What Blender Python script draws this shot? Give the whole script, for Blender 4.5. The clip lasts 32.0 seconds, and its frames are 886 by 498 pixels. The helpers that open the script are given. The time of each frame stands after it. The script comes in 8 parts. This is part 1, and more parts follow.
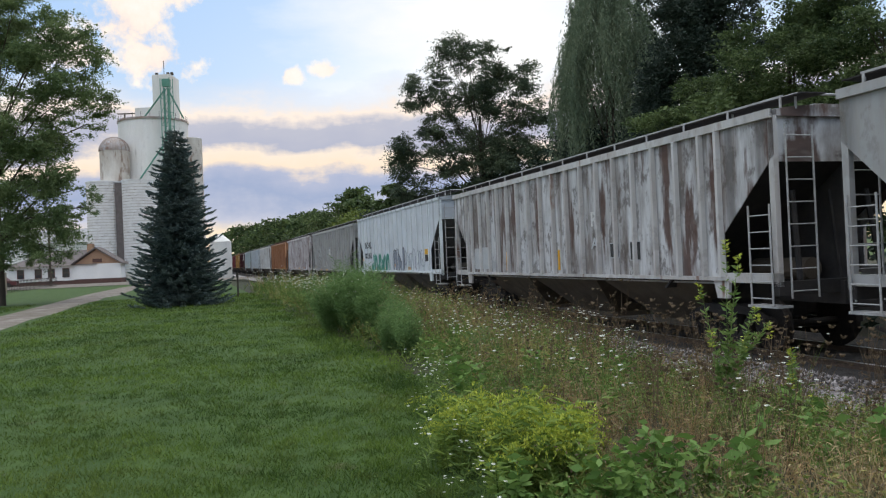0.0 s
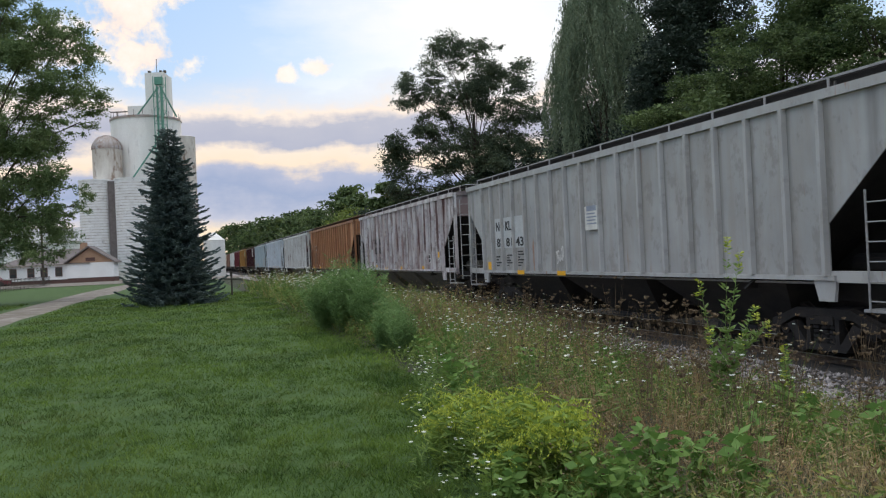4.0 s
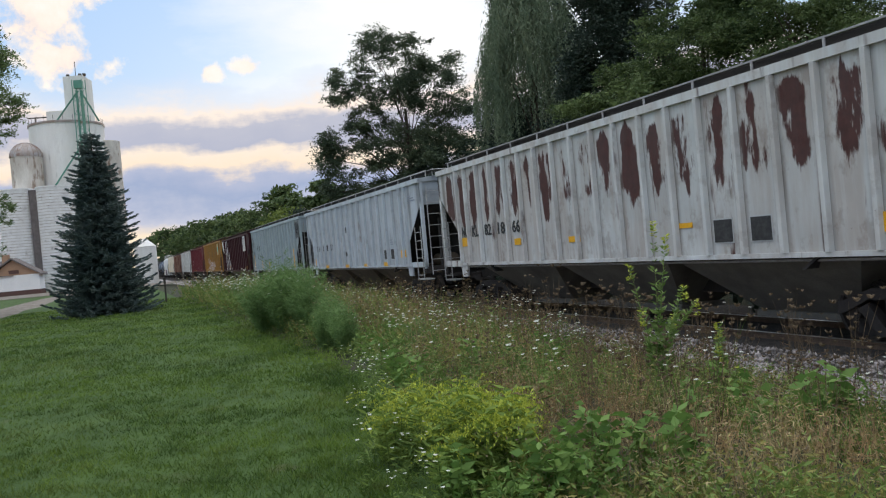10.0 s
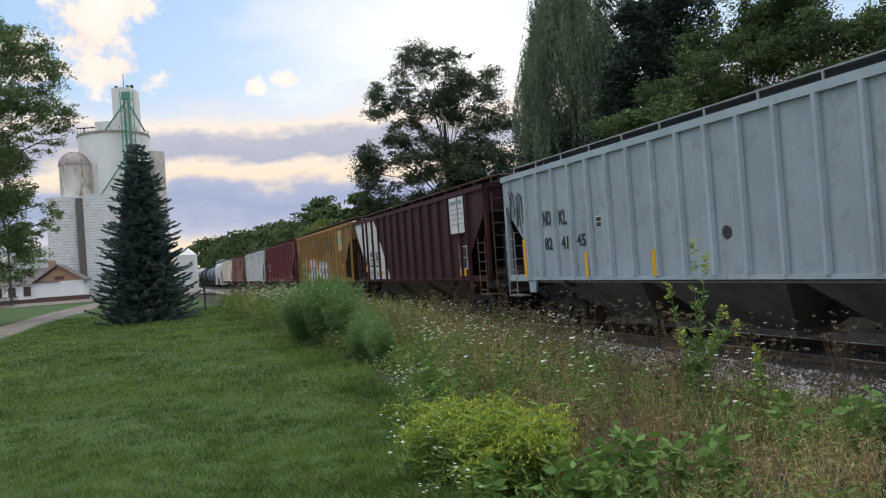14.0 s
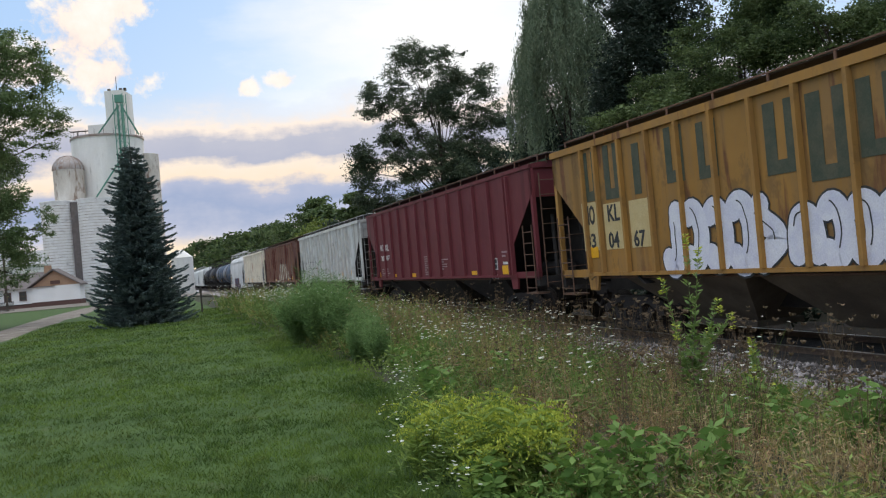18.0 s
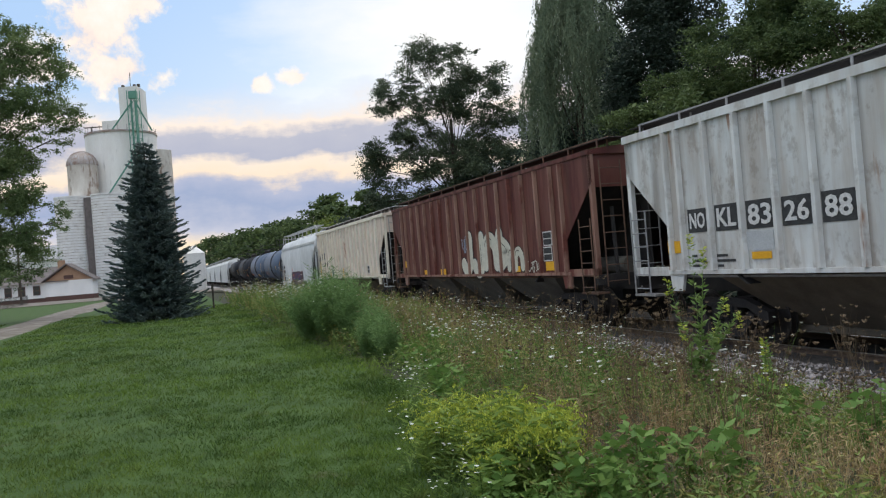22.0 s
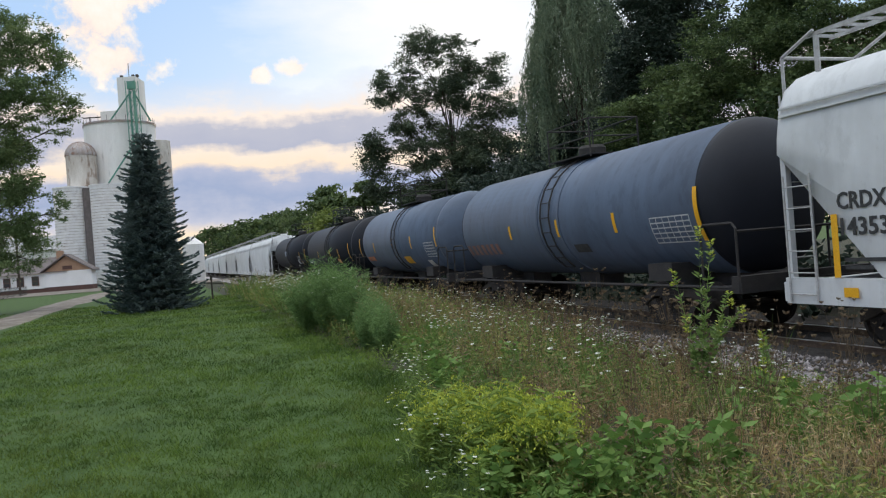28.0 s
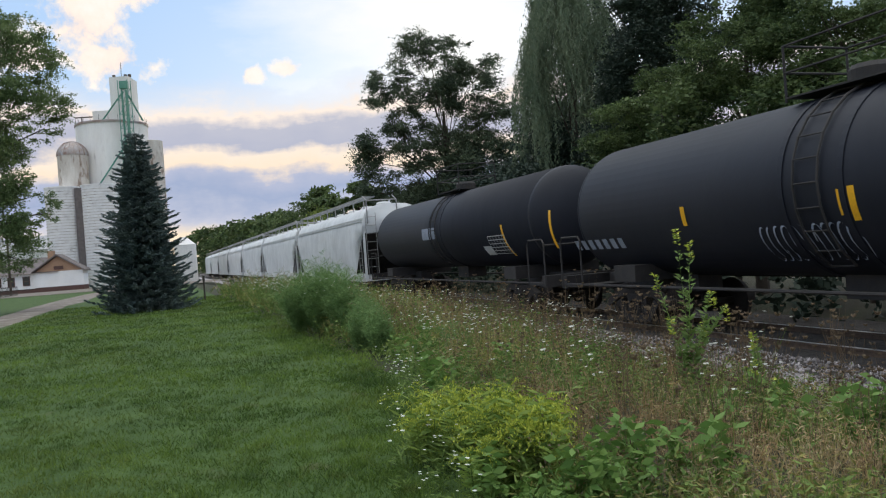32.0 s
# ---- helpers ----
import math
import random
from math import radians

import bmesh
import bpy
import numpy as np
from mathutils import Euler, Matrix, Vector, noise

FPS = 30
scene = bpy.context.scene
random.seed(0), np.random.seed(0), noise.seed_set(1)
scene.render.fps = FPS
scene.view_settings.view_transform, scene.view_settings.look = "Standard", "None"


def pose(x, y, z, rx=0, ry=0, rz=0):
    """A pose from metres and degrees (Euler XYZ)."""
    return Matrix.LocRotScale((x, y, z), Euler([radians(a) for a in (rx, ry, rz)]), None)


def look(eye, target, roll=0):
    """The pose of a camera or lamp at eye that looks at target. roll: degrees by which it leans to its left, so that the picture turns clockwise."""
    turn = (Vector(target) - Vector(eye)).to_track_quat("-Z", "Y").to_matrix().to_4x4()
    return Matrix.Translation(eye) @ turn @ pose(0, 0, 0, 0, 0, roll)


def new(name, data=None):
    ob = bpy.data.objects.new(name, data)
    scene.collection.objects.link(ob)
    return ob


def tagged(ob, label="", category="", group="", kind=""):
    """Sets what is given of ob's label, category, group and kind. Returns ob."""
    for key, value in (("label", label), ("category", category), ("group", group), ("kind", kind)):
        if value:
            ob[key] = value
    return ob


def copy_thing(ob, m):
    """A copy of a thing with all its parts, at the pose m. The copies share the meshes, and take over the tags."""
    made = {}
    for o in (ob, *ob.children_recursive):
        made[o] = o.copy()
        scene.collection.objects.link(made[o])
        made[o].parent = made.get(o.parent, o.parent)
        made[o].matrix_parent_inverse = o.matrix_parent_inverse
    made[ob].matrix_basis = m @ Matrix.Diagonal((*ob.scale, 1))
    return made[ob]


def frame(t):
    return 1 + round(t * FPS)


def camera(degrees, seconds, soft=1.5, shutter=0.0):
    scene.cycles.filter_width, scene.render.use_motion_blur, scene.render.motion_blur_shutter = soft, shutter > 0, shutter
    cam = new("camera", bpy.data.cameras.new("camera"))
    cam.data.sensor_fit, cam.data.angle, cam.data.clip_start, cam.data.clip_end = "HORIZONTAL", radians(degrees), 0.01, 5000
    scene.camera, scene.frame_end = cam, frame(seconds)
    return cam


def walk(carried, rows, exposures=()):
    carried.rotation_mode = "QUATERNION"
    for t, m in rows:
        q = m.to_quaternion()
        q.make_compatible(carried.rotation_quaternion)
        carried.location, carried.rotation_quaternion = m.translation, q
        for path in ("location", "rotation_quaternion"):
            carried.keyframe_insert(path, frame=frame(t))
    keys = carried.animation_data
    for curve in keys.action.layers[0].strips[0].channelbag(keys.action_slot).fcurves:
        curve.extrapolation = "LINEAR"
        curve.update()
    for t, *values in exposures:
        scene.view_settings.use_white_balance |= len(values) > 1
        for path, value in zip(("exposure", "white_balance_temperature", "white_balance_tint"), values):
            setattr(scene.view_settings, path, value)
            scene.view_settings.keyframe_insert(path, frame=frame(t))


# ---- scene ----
cam = camera(59.0, 32.0, soft=1.2, shutter=0.0)
# seconds, yaw, pitch, roll of a hand-held camera that stands in one place
PATH = [
    (0, -0.13, 0.51, 2.49),
    (0.5, -0.24, 0.45, 2.39),
    (1, -0.46, 0.49, 2.06),
    (1.5, -0.55, 0.40, 1.96),
    (2, -0.56, 0.40, 1.98),
    (2.5, -0.51, 0.51, 2.14),
    (4.5, -0.58, 0.22, 2.69),
    (5, -0.43, 0.13, 2.57),
    (5.5, -0.11, 0.20, 2.50),
    (6, -0.00, 0.21, 2.48),
    (6.5, 0.10, 0.21, 2.48),
    (7, -0.09, 0.24, 2.37),
    (7.5, -0.70, 0.18, 2.42),
    (8, -1.77, 0.28, 4.04),
    (8.5, -4.29, 0.79, 5.01),
    (9, -5.94, 0.96, 4.78),
    (9.5, -5.78, 0.35, 4.61),
    (10, -5.10, -0.37, 5.23),
    (10.5, -4.55, -0.78, 5.77),
    (11, -3.68, -0.78, 5.12),
    (11.5, -3.34, -0.52, 4.66),
    (12, -3.14, -0.32, 4.63),
    (12.5, -2.86, -0.08, 4.39),
    (13, -2.95, 0.27, 4.36),
    (13.5, -2.81, 0.55, 4.30),
    (14, -2.42, 0.87, 4.15),
    (14.5, -2.24, 1.04, 4.32),
    (16.5, -2.25, 1.56, 4.55),
    (17, -2.40, 1.36, 4.90),
    (17.5, -2.59, 0.93, 5.06),
    (18, -2.69, 0.73, 5.03),
    (18.5, -2.64, 0.52, 5.03),
    (19, -2.64, 0.35, 4.98),
    (19.5, -2.68, 0.31, 5.03),
    (20, -2.51, 0.33, 5.27),
    (20.5, -2.02, 0.64, 5.29),
    (21, -1.75, 0.91, 5.07),
    (21.5, -1.80, 0.73, 4.72),
    (22, -1.89, 0.64, 4.58),
    (22.5, -2.07, 0.63, 4.43),
    (23, -2.11, 0.79, 4.17),
    (23.5, -2.19, 0.75, 3.93),
    (24, -2.31, 0.57, 4.05),
    (24.5, -2.08, 0.47, 4.29),
    (25, -2.09, 0.47, 4.46),
    (25.5, -2.02, 0.58, 4.55),
    (27.5, -1.84, 0.15, 4.48),
    (28, -1.97, 0.02, 4.41),
    (28.5, -1.96, 0.09, 4.44),
    (29, -1.85, 0.28, 4.41),
    (29.5, -1.86, 0.33, 4.42),
    (30, -2.08, 0.32, 4.45),
    (30.5, -2.19, 0.16, 4.38),
    (31, -2.21, -0.04, 4.41),
    (31.5, -2.32, 0.03, 4.40),
    (32, -2.48, 0.06, 4.28),
]
EYE = (0.0, 0.0, 1.6)
walk(cam, [(t, pose(*EYE, 90 + p, r, y)) for t, y, p, r in PATH], exposures=[(0.0, 0.0), (32.0, 0.0)])

# ---- track frame: u runs along the rails, v across them, away from the lawn ----
TRACK = radians(17.44)
DU = Vector((-math.sin(TRACK), math.cos(TRACK), 0))
DV = Vector((math.cos(TRACK), math.sin(TRACK), 0))
HEADING = 90 + 17.44
RAIL_Z, CENTRE_V, SPEED = -0.38, 10.74, 9.62


def at(u, v, z=0.0):
    q = DU * u + DV * v
    return Vector((q.x, q.y, z))


# ---- light ----
SUN_AZ, SUN_EL = 8.0, 7.0          # degrees to the right of north, above the horizon


def sky():
    world = bpy.data.worlds.new("dusk_sky")
    scene.world = world
    world.use_nodes = True
    nt = world.node_tree
    N, L = nt.nodes, nt.links
    N.clear()

    def node(kind, **kw):
        n = N.new(kind)
        for k, v in kw.items():
            if k == "op":
                n.operation = v
            else:
                n.inputs[k].default_value = v
        return n

    def m(op, a, b=None, c=None, clamp=False):
        n = N.new("ShaderNodeMath")
        n.operation, n.use_clamp = op, clamp
        for i, x in enumerate((a, b, c)):
            if x is None:
                continue
            if isinstance(x, (int, float)):
                n.inputs[i].default_value = x
            else:
                L.new(x, n.inputs[i])
        return n.outputs[0]

    def ramp(x, stops, mode="LINEAR"):
        n = N.new("ShaderNodeValToRGB")
        n.color_ramp.interpolation = mode
        e = n.color_ramp.elements
        while len(e) < len(stops):
            e.new(0.5)
        for el, (p, c) in zip(e, stops):
            el.position, el.color = p, (*c, 1) if len(c) == 3 else c
        L.new(x, n.inputs[0])
        return n.outputs[0]

    def mix(f, a, b, kind="MIX"):
        n = N.new("ShaderNodeMix")
        n.data_type, n.blend_type = "RGBA", kind
        for i, x in ((0, f), (6, a), (7, b)):
            if isinstance(x, (int, float)):
                n.inputs[i].default_value = x
            elif isinstance(x, tuple):
                n.inputs[i].default_value = (*x, 1)
            else:
                L.new(x, n.inputs[i])
        return n.outputs[2]

    tc = N.new("ShaderNodeTexCoord")
    sep = N.new("ShaderNodeSeparateXYZ")
    L.new(tc.outputs["Generated"], sep.inputs[0])
    X, Y, Z = sep.outputs
    az = m("MULTIPLY", m("ARCTAN2", X, Y), 57.2958)     # to the right of north
    el = m("MULTIPLY", m("ARCSINE", Z), 57.2958)
    nishita = N.new("ShaderNodeTexSky")
    nishita.sky_type, nishita.sun_disc = "NISHITA", False
    nishita.sun_elevation, nishita.sun_rotation = radians(SUN_EL), radians(SUN_AZ)
    nishita.air_density, nishita.dust_density, nishita.ozone_density = 1.0, 1.5, 2.0

    comb = N.new("ShaderNodeCombineXYZ")
    L.new(m("MULTIPLY", az, 0.05), comb.inputs[0])
    L.new(m("MULTIPLY", el, 0.14), comb.inputs[1])
    wisp = node("ShaderNodeTexNoise", Scale=1.6, Detail=7.0, Roughness=0.58)
    L.new(comb.outputs[0], wisp.inputs["Vector"])
    puff = node("ShaderNodeTexNoise", Scale=9.0, Detail=8.0, Roughness=0.6)
    L.new(tc.outputs["Generated"], puff.inputs["Vector"])
    W, P = wisp.outputs[0], puff.outputs[0]

    def blob(a, e, wa, we):
        da = m("DIVIDE", m("SUBTRACT", az, a), wa)
        de = m("DIVIDE", m("SUBTRACT", el, e), we)
        return m("SUBTRACT", 1.0, m("SQRT", m("ADD", m("MULTIPLY", da, da), m("MULTIPLY", de, de))))

    # layered bank of grey-violet cloud above a clear cream strip, cumulus and thin high haze
    clear = ramp(m("DIVIDE", el, 60.0, clamp=True), [(0.0, (0.92, 0.70, 0.45)), (0.05, (0.92, 0.74, 0.54)), (0.11, (0.72, 0.70, 0.72)), (0.22, (0.40, 0.57, 0.82)), (0.38, (0.36, 0.55, 0.86)), (0.6, (0.9, 1.0, 1.12)), (1.0, (2.08, 2.14, 2.16))])
    nz = mix(0.03, clear, nishita.outputs[0])
    haze = m("MULTIPLY", m("ADD", blob(4.0, 20.0, 17.0, 15.0), m("MULTIPLY", m("SUBTRACT", W, 0.5), 1.2)), 1.2, clamp=True)
    col = mix(haze, nz, (1.0, 0.985, 0.95))
    e2 = m("ADD", el, m("ADD", m("MULTIPLY", m("SUBTRACT", W, 0.5), 6.0), m("MULTIPLY", m("SUBTRACT", P, 0.5), 4.0)))
    layers = ramp(m("DIVIDE", e2, 14.0, clamp=True), [(0.0, (0.95, 0.74, 0.48)), (0.16, (0.95, 0.79, 0.60)), (0.24, (0.56, 0.58, 0.69)), (0.34, (0.36, 0.43, 0.61)), (0.42, (0.46, 0.50, 0.65)), (0.48, (0.97, 0.80, 0.63)), (0.54, (0.97, 0.83, 0.69)), (0.60, (0.47, 0.49, 0.60)), (0.70, (0.52, 0.53, 0.62)), (0.77, (0.98, 0.85, 0.74)), (0.85, (0.74, 0.78, 0.86)), (1.0, (0.46, 0.62, 0.86))])
    bank = m("MULTIPLY", m("SUBTRACT", 13.0, e2), 0.5, clamp=True)
    col = mix(bank, col, layers)
    fluff = node("ShaderNodeTexNoise", Scale=17.0, Detail=9.0, Roughness=0.62)
    L.new(tc.outputs["Generated"], fluff.inputs["Vector"])
    F = fluff.outputs[0]
    shape = m("MAXIMUM", m("MAXIMUM", blob(-21.0, 16.6, 3.0, 2.6), blob(-19.6, 14.2, 2.8, 1.6)), m("MAXIMUM", blob(-24.5, 14.2, 2.6, 1.5), blob(-18.6, 19.0, 2.6, 1.8)))
    cum = m("MULTIPLY", m("ADD", m("ADD", shape, 0.12), m("MULTIPLY", m("SUBTRACT", F, 0.52), 5.0)), 1.8, clamp=True)
    small = m("MULTIPLY", m("ADD", m("MAXIMUM", blob(-10.3, 13.2, 1.0, 0.7), blob(-7.8, 13.6, 1.3, 0.6)), m("MULTIPLY", m("SUBTRACT", F, 0.56), 4.5)), 2.0, clamp=True)
    puffs = m("MAXIMUM", cum, small)
    lit = ramp(m("ADD", m("MULTIPLY", m("SUBTRACT", F, 0.5), 2.4), 0.5, clamp=True), [(0.0, (0.78, 0.66, 0.68)), (0.55, (1.0, 0.88, 0.78)), (1.0, (1.0, 0.97, 0.92))])
    col = mix(puffs, col, lit)
    ground = m("LESS_THAN", Z, -0.02)
    col = mix(ground, col, (0.10, 0.12, 0.08))
    bg = N.new("ShaderNodeBackground")
    L.new(col, bg.inputs[0])
    bg.inputs[1].default_value = 1.06
    out = N.new("ShaderNodeOutputWorld")
    L.new(bg.outputs[0], out.inputs[0])


sky()
sun = new("sun", bpy.data.lights.new("sun", "SUN"))
sun.data.energy, sun.data.angle, sun.data.color = 0.6, radians(12), (1.0, 0.82, 0.62)
sun.matrix_world = look((math.sin(radians(SUN_AZ)) * 100, math.cos(radians(SUN_AZ)) * 100, 100 * math.tan(radians(SUN_EL))), (0, 0, 0))


# ---- materials ----
def surface(name, base, second=None, scale=4.0, rough=0.8, metal=0.0, bump=0.15, stretch=(1, 1, 1), spec=0.3, third=None, vary=0.0, contrast=(0.35, 0.65), fine=40.0):
    """Two tones by a coarse noise, a third by a second one, grain and relief by a fine one, at sizes in metres."""
    ma = bpy.data.materials.new(name)
    ma.use_nodes = True
    nt = ma.node_tree
    N, L = nt.nodes, nt.links
    b = N["Principled BSDF"]
    second = second or tuple(c * 0.75 for c in base)
    tc = N.new("ShaderNodeTexCoord")
    mp = N.new("ShaderNodeMapping")
    mp.inputs["Scale"].default_value = stretch
    L.new(tc.outputs["Object"], mp.inputs[0])
    info = N.new("ShaderNodeObjectInfo")
    add = N.new("ShaderNodeVectorMath")
    add.operation = "MULTIPLY_ADD"
    add.inputs[1].default_value = (1, 1, 1)
    comb = N.new("ShaderNodeCombineXYZ")
    mul = N.new("ShaderNodeMath")
    mul.operation = "MULTIPLY"
    mul.inputs[1].default_value = 37.0
    L.new(info.outputs["Random"], mul.inputs[0])
    L.new(mul.outputs[0], comb.inputs[0])
    L.new(mp.outputs[0], add.inputs[0])
    L.new(comb.outputs[0], add.inputs[2])

    def noise_tex(s, detail=6.0):
        n = N.new("ShaderNodeTexNoise")
        n.inputs["Scale"].default_value, n.inputs["Detail"].default_value, n.inputs["Roughness"].default_value = s, detail, 0.62
        L.new(add.outputs[0], n.inputs["Vector"])
        return n

    def mixc(f, a, c, fmin=None):
        n = N.new("ShaderNodeMix")
        n.data_type = "RGBA"
        if isinstance(f, float):
            n.inputs[0].default_value = f
        else:
            L.new(f, n.inputs[0])
        for i, x in ((6, a), (7, c)):
            if isinstance(x, tuple):
                n.inputs[i].default_value = (*x, 1)
            else:
                L.new(x, n.inputs[i])
        return n

    def ramp(x, lo, hi):
        n = N.new("ShaderNodeMapRange")
        n.inputs[1].default_value, n.inputs[2].default_value = lo, hi
        L.new(x, n.inputs[0])
        return n.outputs[0]

    n1 = noise_tex(scale)
    col = mixc(ramp(n1.outputs[0], *contrast), tuple(base), tuple(second)).outputs[2]
    if third:
        n2 = noise_tex(scale * 0.37 + 0.9)
        col = mixc(ramp(n2.outputs[0], third[1], third[1] + third[2]), col, tuple(third[0])).outputs[2]
    n3 = noise_tex(fine, 3.0)
    g = mixc(ramp(n3.outputs[0], 0.25, 0.75), (0.82, 0.82, 0.82), (1.12, 1.12, 1.12))
    mu = mixc(1.0, col, g.outputs[2])
    mu.blend_type = "MULTIPLY"
    col = mu.outputs[2]
    if vary:
        hs = N.new("ShaderNodeHueSaturation")
        isl = N.new("ShaderNodeNewGeometry")
        hs2 = N.new("ShaderNodeMapRange")
        hs2.inputs[3].default_value, hs2.inputs[4].default_value = 1 - vary, 1 + vary
        L.new(isl.outputs["Random Per Island"], hs2.inputs[0])
        L.new(hs2.outputs[0], hs.inputs["Value"])
        L.new(col, hs.inputs["Color"])
        col = hs.outputs[0]
    L.new(col, b.inputs["Base Color"])
    b.inputs["Roughness"].default_value, b.inputs["Metallic"].default_value = rough, metal
    b.inputs["Specular IOR Level"].default_value = spec
    if bump:
        bp = N.new("ShaderNodeBump")
        bp.inputs["Strength"].default_value, bp.inputs["Distance"].default_value = bump, 0.02
        L.new(n3.outputs[0], bp.inputs["Height"])
        L.new(bp.outputs[0], b.inputs["Normal"])
    return ma


def leafy(name, a, b, vary=0.35, rough=0.6, glow=0.25):
    """Foliage: thin leaves that let some light through, each a little different."""
    ma = bpy.data.materials.new(name)
    ma.use_nodes = True
    nt = ma.node_tree
    N, L = nt.nodes, nt.links
    bs = N["Principled BSDF"]
    isl = N.new("ShaderNodeNewGeometry")
    tc = N.new("ShaderNodeTexCoord")
    nz = N.new("ShaderNodeTexNoise")
    nz.inputs["Scale"].default_value = 0.55
    L.new(tc.outputs["Object"], nz.inputs["Vector"])
    ad = N.new("ShaderNodeMath")
    ad.operation = "MULTIPLY_ADD"
    ad.inputs[1].default_value, ad.inputs[2].default_value = 0.6, -0.05
    L.new(isl.outputs["Random Per Island"], ad.inputs[0])
    ad2 = N.new("ShaderNodeMath")
    ad2.operation, ad2.use_clamp = "ADD", True
    mr = N.new("ShaderNodeMapRange")
    mr.inputs[1].default_value, mr.inputs[2].default_value, mr.inputs[3].default_value, mr.inputs[4].default_value = 0.35, 0.65, -0.15, 0.5
    L.new(nz.outputs[0], mr.inputs[0])
    L.new(ad.outputs[0], ad2.inputs[0])
    L.new(mr.outputs[0], ad2.inputs[1])
    mx = N.new("ShaderNodeMix")
    mx.data_type = "RGBA"
    mx.inputs[6].default_value, mx.inputs[7].default_value = (*a, 1), (*b, 1)
    L.new(ad2.outputs[0], mx.inputs[0])
    L.new(mx.outputs[2], bs.inputs["Base Color"])
    bs.inputs["Roughness"].default_value = rough
    bs.inputs["Specular IOR Level"].default_value = 0.25
    tr = N.new("ShaderNodeBsdfTranslucent")
    L.new(mx.outputs[2], tr.inputs[0])
    ms = N.new("ShaderNodeMixShader")
    ms.inputs[0].default_value = glow
    out = N["Material Output"]
    L.new(bs.outputs[0], ms.inputs[1])
    L.new(tr.outputs[0], ms.inputs[2])
    L.new(ms.outputs[0], out.inputs[0])
    return ma


def lawn_blades(name):
    """Mown grass: fresh, yellowed and blue-green patches at two sizes, single blades that differ."""
    ma = leafy(name, (0.032, 0.070, 0.009), (0.174, 0.255, 0.040), glow=0.3)
    nt = ma.node_tree
    N, L = nt.nodes, nt.links
    bs = N["Principled BSDF"]
    src = bs.inputs["Base Color"].links[0].from_socket
    tc = N.new("ShaderNodeTexCoord")
    for size, detail, lo, hi, tint, share in ((0.42, 3.0, 0.50, 0.68, (0.120, 0.140, 0.036), 0.5), (1.9, 4.0, 0.53, 0.66, (0.030, 0.066, 0.012), 0.65), (6.0, 3.0, 0.58, 0.68, (0.150, 0.155, 0.055), 0.35)):
        nz = N.new("ShaderNodeTexNoise")
        nz.inputs["Scale"].default_value, nz.inputs["Detail"].default_value = size, detail
        L.new(tc.outputs["Object"], nz.inputs["Vector"])
        mr = N.new("ShaderNodeMapRange")
        mr.inputs[1].default_value, mr.inputs[2].default_value, mr.inputs[3].default_value, mr.inputs[4].default_value = lo, hi, 0.0, share
        L.new(nz.outputs[0], mr.inputs[0])
        mx = N.new("ShaderNodeMix")
        mx.data_type = "RGBA"
        mx.inputs[7].default_value = (*tint, 1)
        L.new(mr.outputs[0], mx.inputs[0])
        L.new(src, mx.inputs[6])
        src = mx.outputs[2]
    L.new(src, bs.inputs["Base Color"])
    L.new(src, N["Translucent BSDF"].inputs[0])
    return ma


TRIMS = {}


